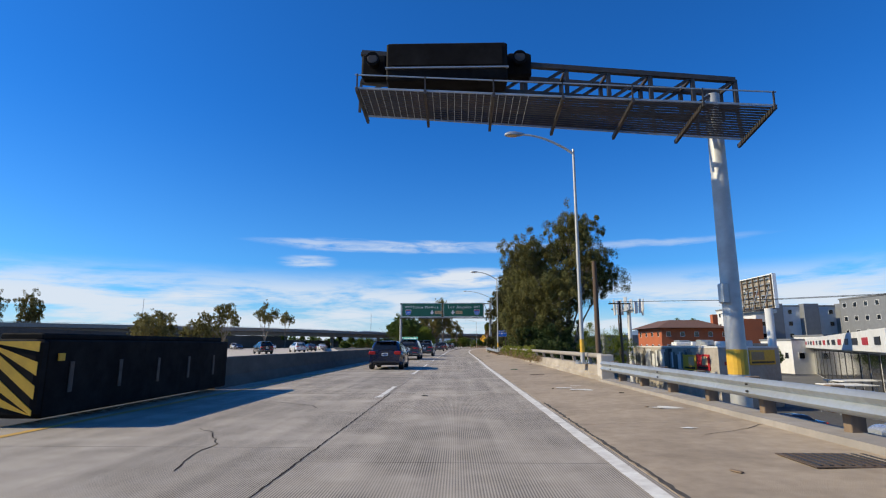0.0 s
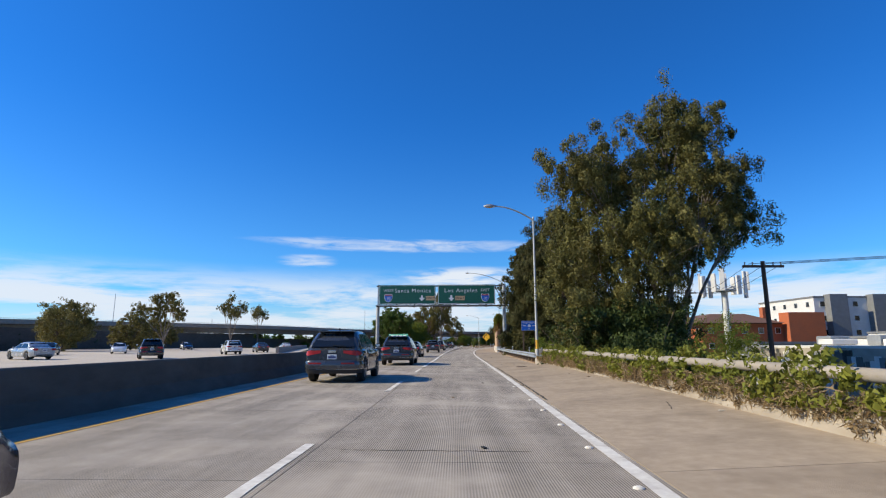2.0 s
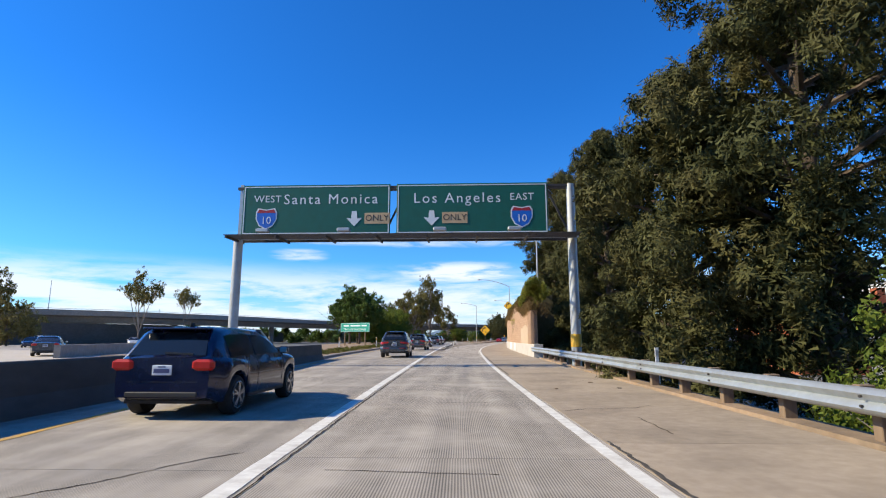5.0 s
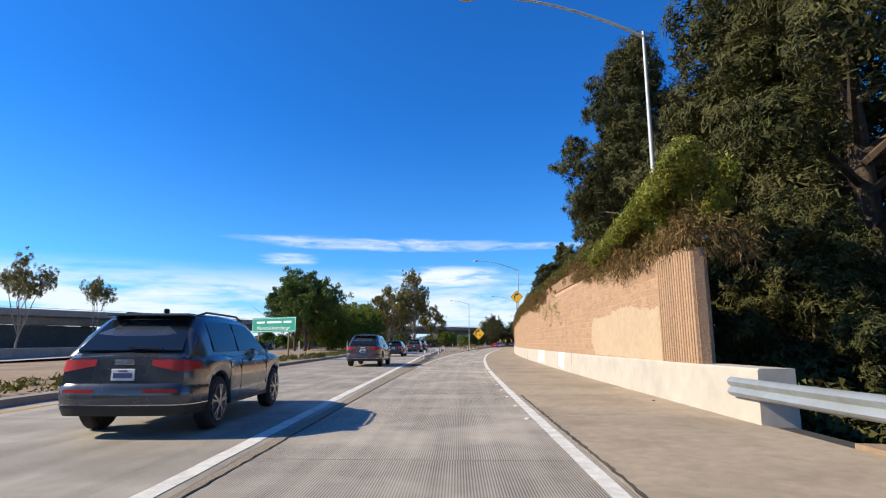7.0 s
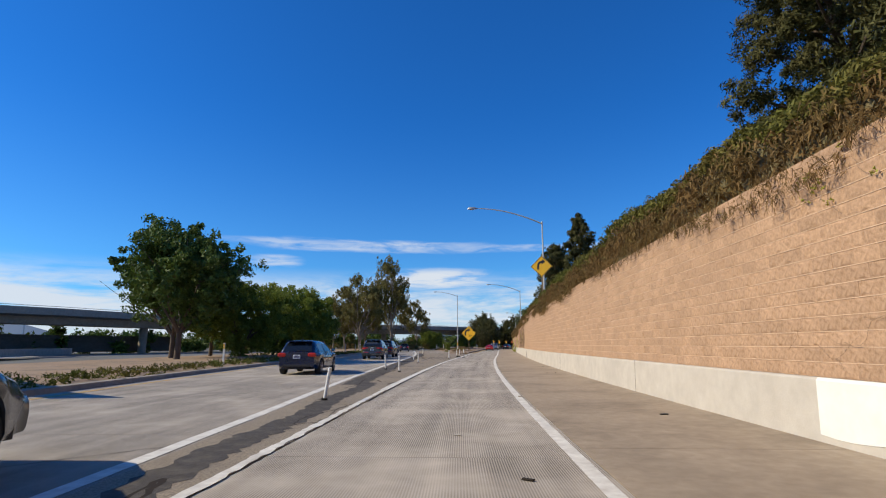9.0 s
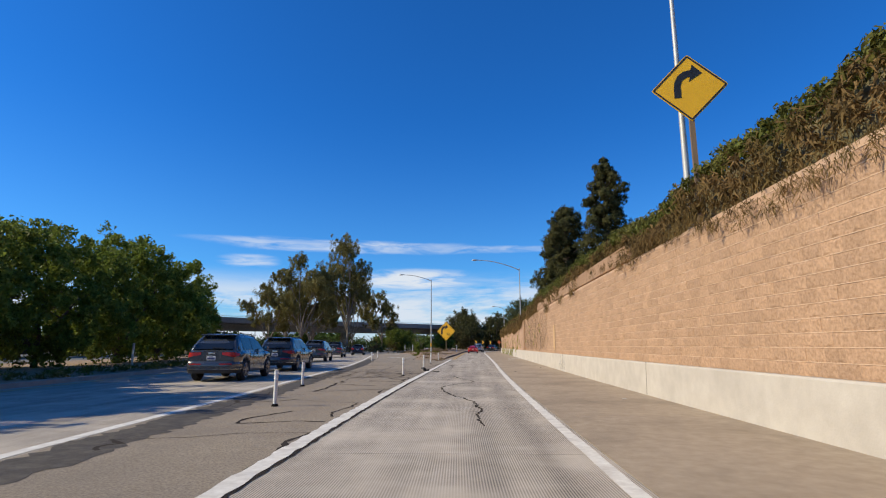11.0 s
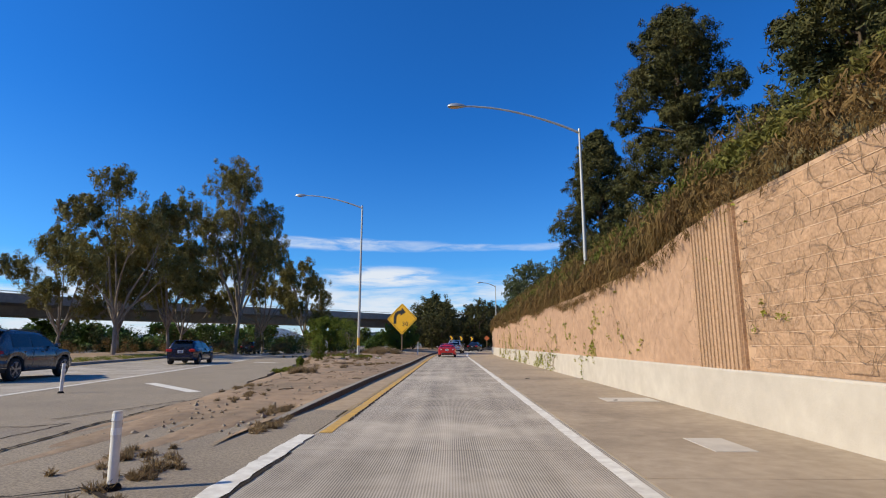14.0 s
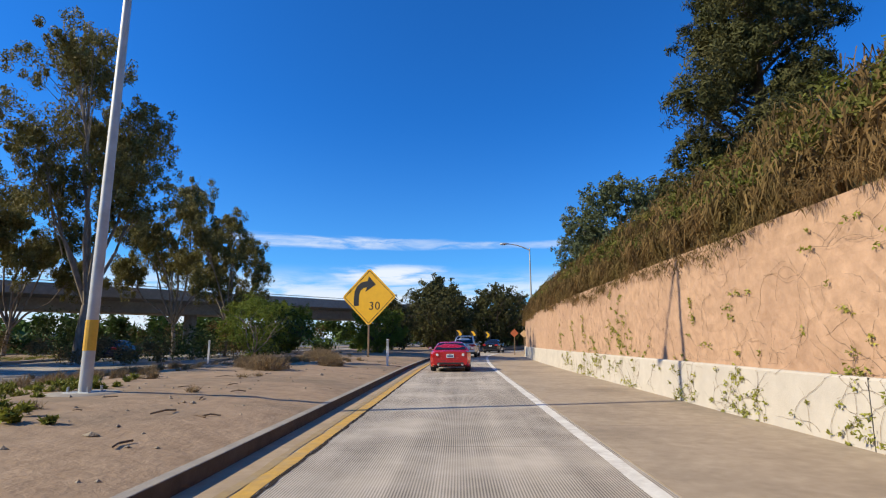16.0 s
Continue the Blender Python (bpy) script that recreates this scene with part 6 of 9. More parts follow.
for k in range(5):
    crest += along(203, 275, 0.28, lambda s: WALL_D + 0.3 + 0.4 * k, lambda s: WALL_TOP(s) + 0.5 + 0.42 * k, lambda s: 0.36, 71 + k, 0.3, 0.2)
for k in range(3):
    top_mat += along(203, 275, 0.34, lambda s: WALL_D + 1.5 + 0.6 * k, lambda s: WALL_TOP(s) + 2.1 + 0.22 * k, lambda s: 0.34, 171 + k, 0.3, 0.15)
scatter("dry_growth", "tall dry brown brush crowding the bank above the wall", "dry_dark", crest, 74, 0.38, (0.9, 1, 1.1), 3.0, 16.0, 7)
scatter("ground_cover", "olive-green growth along the brush's top", "leaf_ivy", top_mat, 90, 0.13, (1, 1, 0.8), 0.3, 3.5, 27)
rnd_m = random.Random(44)
mound = []
for k in range(230):
    f, a = rnd_m.random(), rnd_m.uniform(-1.1, 1.6)
    q = P(107.5 + 8.2 * f, WALL_D + 0.5 + 0.75 * math.sin(a) * (1 - 0.4 * f), WALL_TOP(108) + 0.15 + (2.1 - 1.2 * f) * max(0.05, math.cos(a * 0.8)))
    mound.append((*q, 0.3))
scatter("ivy_mound", "thick yellow-green ivy mound over the wall's end", "leaf_yellow", mound, 150, 0.09, (1, 1, 1), 0.8, 2.2, 8, 0.6)
scatter("ivy_mound", "brown withered ivy hanging below the mound", "dry_dark", [(*P(107.4 + 0.3 * k, WALL_D + 0.0, WALL_TOP(107) + 0.35 - 0.02 * k), 0.34) for k in range(17)] + [(*P(107.35, WALL_D + 0.15 * k, WALL_TOP(107) + 0.4 - 0.05 * k), 0.42) for k in range(10)], 110, 0.17, (0.7, 1, 1.5), 1.5, 8.0, 9)
vin = []
for k, (dd, zz, rr) in enumerate(((4.74, 0.5, 0.17), (4.84, 0.72, 0.2), (4.95, 0.92, 0.2))):
    vin += along(32 + 1.5 * k, 59.0 - k, 0.26, lambda s: dd, lambda s: zz + 0.07 * math.sin(s * 1.3) - (0.12 if s < 32 else 0), lambda s: rr, 81 + 5 * k, 0.12, 0.12)
scatter("parapet_vines", "yellow-green vines sprawling over the bridge parapet", "leaf_yellow", vin, 70, 0.09, (0.8, 1.2, 0.9), 0.5, 1.6, 10, 0.5)
scatter("parapet_vines", "grey-brown withered vines matting the parapet's face", "dry", [q for k in range(2) for q in along(34, 59.5, 0.22, lambda s: 4.68 + 0.05 * k, lambda s: 0.36 + 0.2 * k, lambda s: 0.17, 86 + k, 0.05, 0.08)], 46, 0.13, (0.4, 1.3, 0.9), 0.6, 7.0, 18)
scatter("parapet_vines", "grey-brown dry vine stems over the bridge parapet", "dry", along(30, 59.5, 0.25, lambda s: 4.72, lambda s: 0.46, lambda s: 0.2, 82, 0.1, 0.12), 30, 0.24, (0.5, 1.3, 0.9), 0.6, 14.0, 11)
rnd = random.Random(90)
cl, stems = [], Geo()


def creep(s_, z_, ang, steps, leafy):
    """One creeper: a thin wandering stem with a few leaves along it, sometimes forking."""
    pts = []
    for j in range(steps):
        z_ = min(max(z_, 0.03), WALL_TOP(s_) - 0.05)
        d_ = WALL_D - 0.012 + 0.025 * z_ if z_ < 0.8 else WALL_D + 0.118
        pts.append(P(s_, d_, z_))
        if rnd.random() < leafy:
            cl.append((*P(s_ + rnd.uniform(-0.04, 0.04), d_ - 0.02, z_ + rnd.uniform(-0.04, 0.04)), rnd.uniform(0.035, 0.1)))
        if steps > 6 and rnd.random() < 0.14:
            creep(s_, z_, ang + rnd.choice((-1, 1)) * rnd.uniform(0.5, 1.2), steps // 2, leafy)
        ang += rnd.uniform(-0.55, 0.55)
        s_ += 0.1 * math.cos(ang)
        z_ += 0.085 * math.sin(ang)
    if len(pts) > 1:
        stems.tube(pts, [0.003 - 0.002 * k / len(pts) for k in range(len(pts))], 4, caps=False)


for k in range(46):
    creep(217.3 + 29 * rnd.random() ** 1.5, rnd.choice((0.03, 0.05, 0.4, 0.85)), rnd.uniform(0.7, 2.4), rnd.randint(6, 18), rnd.choice((0.08, 0.18, 0.4)))
for k in range(60):
    creep(217.3 + 29 * rnd.random() ** 1.3, rnd.uniform(0.02, 0.3), rnd.uniform(0.6, 2.5), rnd.randint(8, 22), 0.05)
for k in range(30):
    creep(rnd.uniform(204, 244), rnd.uniform(1.3, 2.9), rnd.uniform(-2.6, -0.5), rnd.randint(6, 20), rnd.choice((0.08, 0.2, 0.45)))
for k in range(26):
    creep(rnd.uniform(123, 131), rnd.uniform(2.7, 3.6), rnd.uniform(-0.9, 0.6), rnd.randint(8, 18), 0.07)
for k in range(10):
    creep(rnd.uniform(188, 203), rnd.uniform(1.6, 3.3), rnd.uniform(0, 6.28), rnd.randint(5, 12), 0.35)
for s0_ in (218.2, 221.4, 222.3, 226.0, 231.5, 235.0):
    for k in range(9):
        cl.append((*P(s0_ + rnd.gauss(0, 0.3), WALL_D - 0.05 - 0.08 * rnd.random(), rnd.uniform(0.04, 0.28)), rnd.uniform(0.06, 0.13)))
tagged(part("creeper_stems", stems, "post_wood"), "thin brown creeper stems climbing the plinth and wall", "plants", kind="stuff")
scatter("wall_vines", "sparse yellow-green creepers clinging to the block wall", "leaf_vine", cl, 10, 0.044, (0.5, 1.2, 1.0), 0.3, 1.5, 12)
# bare creeper stems on the wall
g = Geo()
for k in range(820):
    s_ = (rnd.uniform(186, 250) if k % 3 else rnd.uniform(187, 202)) if k < 780 else rnd.uniform(116, 132)
    p = [s_, rnd.uniform(0.9, 2.9)]
    ang = rnd.uniform(0, 2 * math.pi)
    pts = []
    for j in range(rnd.randint(5, 12)):
        pts.append(P(p[0], WALL_D + 0.132, min(max(p[1], 0.9), WALL_TOP(p[0]) - 0.05)))
        ang += rnd.uniform(-0.7, 0.7)
        p[0] += math.cos(ang) * 0.13
        p[1] += math.sin(ang) * 0.12
    g.tube(pts, 0.002, 3, caps=False)
tagged(part("creeper_stems", g, "post_wood"), "thin bare creeper stems webbed over the wall", "plants", kind="stuff")
ver = []
for k in range(2):
    ver += along(103, 200, 0.35, lambda s: LEFT_EDGE(s) - 0.9 - 1.1 * k, lambda s: 0.25, lambda s: 0.3, 101 + k, 0.5, 0.08)
scatter("verge_weeds", "low green and dry weeds along the median kerb", "leaf_ivy", ver, 40, 0.12, (1, 1, 0.6), -0.5, 2.4, 13)
grs = []
for k in range(120):
    s_ = rnd.uniform(214, 262)
    f = rnd.uniform(0.3, 0.97)
    p = P(s_, ISL_R(s_) + (ISL_L(s_) - ISL_R(s_)) * f, island_f(s_, f) + 0.02)
    grs.append((p.x, p.y, p.z, rnd.uniform(0.06, 0.22)))
scatter("dry_grass", "tufts of dry straw grass on the dirt island", "dry", grs, 110, 0.17, (1, 1, 0.4), -1.4, 18.0, 14)
for s_, d_, r_ in ((237, -6.1, 0.75), (238.2, -7.0, 0.65), (241.0, -5.0, 0.5), (246, -6.5, 0.8), (249, -7.8, 0.9)):
    p = P(s_, d_, island_z(s_, d_) + 0.1)
    scatter("straw_bush", "rounded pale straw bush on the dirt island", "dry", [(p.x, p.y, p.z, r_)], 2600, 0.26, (1, 1, 0.5), -1.2, 22.0, int(s_))
for s_, d_, h_, n_ in ((223.7, -7.75, 1.35, 900), (217.0, -6.9, 0.35, 400), (246, -10.2, 3.4, 3600)):
    plant_tree("oleander_shrub", broad(int(s_), h_ + 0.2, h_ * 0.7, n_, "leaf_bright", 0.1, 0.085, True), "bark_grey", (s_, d_), "small upright leafy shrub on the dirt island", "shrub", z=island_z(s_, d_) - 0.05)

# undergrowth below the median eucalyptus and a green strip by the kerb
und, brown = [], []
rnd = random.Random(131)
for k in range(230):
    x_, y_ = rnd.uniform(-72, 12), rnd.uniform(258, 284)
    (und if k % 2 else brown).append((x_, y_, rnd.uniform(0.3, 3.4) * rnd.random() ** 0.5, rnd.uniform(0.8, 1.7)))
for k in range(60):
    x_ = rnd.uniform(-38, 6)
    brown.append((x_, 253 + rnd.uniform(-2, 4), rnd.uniform(0.3, 1.4), rnd.uniform(0.4, 0.8)))
scatter("undergrowth", "dark shrubs crowding below the median eucalyptus", "leaf_dark", und, 260, 0.22, (1, 1, 1), 0.3, 2.2, 132)
scatter("undergrowth", "brown dead brush below the median eucalyptus", "dry_dark", brown, 130, 0.3, (1, 1, 1), 0.5, 6.0, 133)
strip_ = []
for k in range(3):
    strip_ += along(205, 300, 0.5, lambda s: LEFT_EDGE(s) - 0.8 - 0.9 * k, lambda s: 0.2, lambda s: 0.35, 141 + k, 0.4, 0.06)
scatter("verge_grass", "low green grass along the far kerb", "leaf_yellow", strip_, 60, 0.12, (1, 1, 0.4), -0.8, 5.0, 144)

g = Geo()
rnd = random.Random(161)
for k in range(850):
    p = [rnd.uniform(185, 203), rnd.uniform(1.0, 3.6)]
    ang = rnd.uniform(0, 2 * math.pi)
    pts = []
    for j in range(rnd.randint(4, 9)):
        pts.append(P(p[0], WALL_D + 0.13 + 0.02 * rnd.random(), min(max(p[1], 0.9), WALL_TOP(p[0]) - 0.03)))
        ang += rnd.uniform(-0.8, 0.8)
        p[0] += math.cos(ang) * 0.11
        p[1] += math.sin(ang) * 0.1
    g.tube(pts, rnd.choice((0.0015, 0.002, 0.004)), 3, caps=False)
tagged(part("creeper_stems", g, "post_wood"), "dense web of bare brown creeper on the wall", "plants", kind="stuff")

# leafless bush behind the guardrail
rnd = random.Random(151)
t = thing("bare_bush", at(104.2, 9.6, -5.2), "leafless brown twiggy bush behind the guardrail", "shrub")
for k in range(30):
    a, sp_ = rnd.uniform(0, 6.28), rnd.uniform(0.1, 0.85)
    q0 = Vector((0.15 * math.cos(a), 0.15 * math.sin(a), 0.0))
    q1 = Vector((sp_ * 0.35 * math.cos(a), sp_ * 0.35 * math.sin(a), rnd.uniform(4.4, 5.0)))
    q2 = Vector((sp_ * math.cos(a + 0.2), sp_ * math.sin(a + 0.2), rnd.uniform(5.6, 6.5)))
    part("stem", Geo().tube([q0, q1, q2], [0.02, 0.012, 0.005], 4, caps=False), "post_wood", t)

# weeds on the island: green clumps by the near edge and the lamp, straw-yellow grass further on
rnd = random.Random(171)
green, straw = [], []
for s0_, d0_, w_, n_, lst in ((226.0, -5.4, 0.7, 26, green), (224.6, -5.6, 0.6, 18, green), (229.6, -7.0, 0.8, 14, green), (230.5, -8.2, 1.2, 20, green), (214.6, -7.1, 0.5, 22, green), (216.0, -7.2, 0.5, 14, green), (242.6, -7.6, 1.5, 60, straw), (246.0, -7.0, 1.4, 50, straw), (233.5, -9.5, 1.6, 30, straw), (238.0, -11.0, 2.0, 40, straw), (212.0, -5.6, 0.5, 10, straw)):
    for k in range(n_):
        s_, d_ = s0_ + rnd.gauss(0, w_ * 0.6), d0_ + rnd.gauss(0, w_ * 0.5)
        p = P(s_, d_, island_z(s_, d_))
        lst.append((p.x, p.y, p.z + rnd.uniform(0, 0.1), rnd.uniform(0.06, 0.16)))
scatter("island_weeds", "low green weeds sprouting on the dirt island", "leaf_yellow", green, 90, 0.09, (1, 1, 0.7), -0.6, 3.0, 172)
tufts = []
for s0_, d0_, w_, n_ in ((197.8, -3.0, 0.45, 26), (198.6, -3.6, 0.4, 14), (200.9, -2.75, 0.3, 16), (202.6, -3.2, 0.35, 14), (204.5, -4.6, 0.6, 16), (207.0, -5.6, 0.6, 14), (218.3, -3.9, 0.3, 14), (219.2, -3.6, 0.25, 10), (221.0, -3.2, 0.4, 16), (223.5, -5.2, 0.6, 24)):
    for k in range(n_):
        s_ = s0_ + rnd.gauss(0, w_)
        d_ = d0_ + rnd.gauss(0, w_ * 0.35)
        tufts.append((*P(s_, d_, island_z(s_, d_) + 0.02), rnd.uniform(0.04, 0.1)))
scatter("dry_grass", "small flattened dry weeds in the cracks by the island's end", "dry", tufts, 60, 0.09, (1, 1, 0.5), -1.0, 7.0, 174)
scatter("island_grass", "straw-yellow dry grass on the dirt island", "dry", straw, 120, 0.26, (1, 1, 0.8), -1.8, 20.0, 173)

# ---- the flyover and the distance ----
FLY = [Vector((x, y, 6.5)) for x, y in ((-420, -70), (-200, 85), (-113, 154), (-73, 192), (-58, 216), (-43, 253), (-25, 275), (14, 304), (43, 329), (100, 370), (260, 450))]


def fly_section(profile):
    rings = []
    for k, p in enumerate(FLY):
        t = (FLY[min(k + 1, len(FLY) - 1)] - FLY[max(k - 1, 0)]).normalized()
        nrm = Vector((t.y, -t.x, 0)).normalized()
        rings.append([tuple(p + nrm * a + Vector((0, 0, z))) for a, z in profile])
    return rings


fly = thing("flyover", Matrix(), "long grey concrete flyover on single columns", "bridge")
part("deck", Geo().loft(fly_section(((5.6, -0.15), (5.6, -0.5), (3.6, -0.75), (3.0, -1.9), (-3.0, -1.9), (-3.6, -0.75), (-5.6, -0.5), (-5.6, -0.15)))), "concrete", fly)
for a in (5.45, -5.45):
    part("parapet", Geo().loft(fly_section(((a + 0.15, -0.15), (a + 0.15, 0.65), (a - 0.15, 0.65), (a - 0.15, -0.15)))), "concrete", fly)
part("rail", Geo().loft(fly_section(((5.5, 0.85), (5.5, 0.92), (5.4, 0.92), (5.4, 0.85)))), "galv", fly)
for k in range(len(FLY) - 1):
    n = max(1, int((FLY[k + 1] - FLY[k]).length / 36))
    for j in range(n):
        p = FLY[k].lerp(FLY[k + 1], (j + 0.5) / n)
        if (p - P(290, 0, p.z)).length < 14:
            continue
        part("column", Geo().tube([(p.x, p.y, -0.4), (p.x, p.y, 4.6), (p.x, p.y, 5.6)], [0.75, 0.75, 1.5], 14), "concrete", fly, smooth=True)

# far hills
def hill(name, cx, cy, w, h, seed):
    rnd_ = random.Random(seed)
    prof = [(-1, 0)] + [(-1 + 2 * k / 24, max(0.05, (1 - (2 * k / 24 - 1) ** 2) * (0.6 + 0.4 * math.sin(k * 0.9 + seed)) + rnd_.uniform(-0.05, 0.05))) for k in range(1, 24)] + [(1, 0)]
    a = math.atan2(cx, cy)
    ux, uy = math.cos(a), -math.sin(a)
    rings = []
    for depth, k in ((-160, 0.02), (0, 1.0), (160, 0.02)):
        rings.append([(cx + ux * x * w + math.sin(a) * depth, cy + uy * x * w + math.cos(a) * depth, z * h * k - 0.6) for x, z in prof])
    return structure(name, Geo().loft(rings, close=False, caps=False), "hill", "low hazy blue hills on the horizon", smooth=60, category="backdrop")


hill("backdrop_hill_1", -1100, 1500, 620, 62, 2)
hill("backdrop_hill_2", -200, 2050, 700, 55, 5)
hill("backdrop_hill_3", 800, 1600, 500, 60, 8)
hill("backdrop_hill_4", -1900, 700, 500, 70, 11)

# opposite carriageway beyond the median
structure("road_opposite", Geo().add([(-14, -150, -0.05), (-60, -150, -0.05), (-70, 60, -0.05), (-95, 190, -0.05), (-40, 190, -0.05), (-20, 100, -0.05), (-14, 40, -0.05)], [(0, 1, 2, 3, 4, 5, 6)]), "lane", "wide pale concrete carriageway beyond the median", category="road")
om = Geo()
for a, b in (((-24, 105), (-46, 205)),):
    om.bar((*a, 0.35), (*b, 0.35), 0.4, 0.9)
structure("wall_median", om, "concrete", "low grey concrete divider of the far carriageway", category="barrier")
hg = Geo()
for a, b, h in (((-74, -60), (-80, 60), 4.2), ((-80, 60), (-86, 160), 4.4), ((-86, 160), (-64, 205), 4.4), ((-64, 205), (-50, 245), 3.0)):
    hg.bar((*a, h / 2), (*b, h / 2), 0.6, h)
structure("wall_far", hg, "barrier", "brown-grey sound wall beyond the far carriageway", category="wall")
scatter("far_shrubs", "dark shrubs lining the far sound wall", "leaf_green", [(-76 - 0.2 * k + random.Random(k).uniform(-2, 2), -40 + 3.2 * k, 2.2 + random.Random(k + 9).uniform(-1, 1.2), 1.8) for k in range(70)], 90, 0.5, (1, 1, 0.9), 0.2, 1.8, 15)
scatter("far_shrubs", "low woods below the flyover", "leaf_green", [(-110 + 2.4 * k, 265 + 0.9 * k + random.Random(k).uniform(-8, 8), 1.2 + random.Random(k + 5).uniform(-1, 1.5), 2.0) for k in range(70)], 90, 0.5, (1, 1, 0.9), 0.2, 1.8, 16)
rnd = random.Random(33)
wood = []
for k in range(520):
    a = radians(rnd.uniform(-80, 80))
    r = rnd.uniform(330, 520)
    wood.append((10 + math.sin(a) * r, 100 + math.cos(a) * r, rnd.uniform(-1, 4.5), rnd.uniform(3, 4.6)))
for k in range(130):
    wood.append((rnd.uniform(-150, -5), rnd.uniform(300, 345), rnd.uniform(0, 5.0), rnd.uniform(1.8, 3.0)))
scatter("far_woods", "hazy far-off belt of town trees", "leaf_green", wood, 110, 1.0, (1, 1, 0.8), 0.2, 1.6, 17)
belt = []
for k in range(len(FLY) - 1):
    n = int((FLY[k + 1] - FLY[k]).length / 1.7)
    for j in range(n):
        p = FLY[k].lerp(FLY[k + 1], j / n)
        if p.y > 120 and rnd.random() < 0.92 and (p - P(290, 0, p.z)).length > 16:
            belt.append((p.x + rnd.uniform(-3, 3), p.y + rnd.uniform(8, 16), rnd.uniform(0.2, 4.3), rnd.uniform(1.4, 2.2)))
scatter("far_shrubs", "dark shrubs crowding the ground below the flyover", "leaf_green", belt, 240, 0.7, (1, 1, 0.9), 0.2, 1.8, 28)

# ---- vehicles ----
def smooth(a, b, x):
    t = min(max((x - a) / (b - a), 0.0), 1.0)
    return t * t * (3 - 2 * t)


CARS = {
    # length, width, wheelbase, rear axle from tail, wheel radius, belt, roof, tail shape, roof start/end, hood height
    "suv": dict(L=4.67, W=1.89, WB=2.82, RA=0.93, R=0.38, belt=1.09, roof=1.70, r0=0.66, r1=2.4, tail=0.1, screen=3.38, hood=1.05, nose=0.88, deck=1.10, sill=0.3),
    "hatch": dict(L=4.28, W=1.78, WB=2.58, RA=0.80, R=0.32, belt=0.92, roof=1.44, r0=0.45, r1=2.2, tail=0.08, screen=3.05, hood=0.92, nose=0.76, deck=0.98, sill=0.24),
    "coupe": dict(L=4.05, W=1.73, WB=2.33, RA=0.83, R=0.32, belt=0.84, roof=1.235, r0=1.35, r1=1.95, tail=0.62, screen=2.62, hood=0.84, nose=0.66, deck=0.86, sill=0.2),
    "sedan": dict(L=4.65, W=1.82, WB=2.72, RA=0.98, R=0.33, belt=0.93, roof=1.45, r0=1.35, r1=2.35, tail=0.62, screen=3.25, hood=0.92, nose=0.74, deck=0.98, sill=0.24),
}


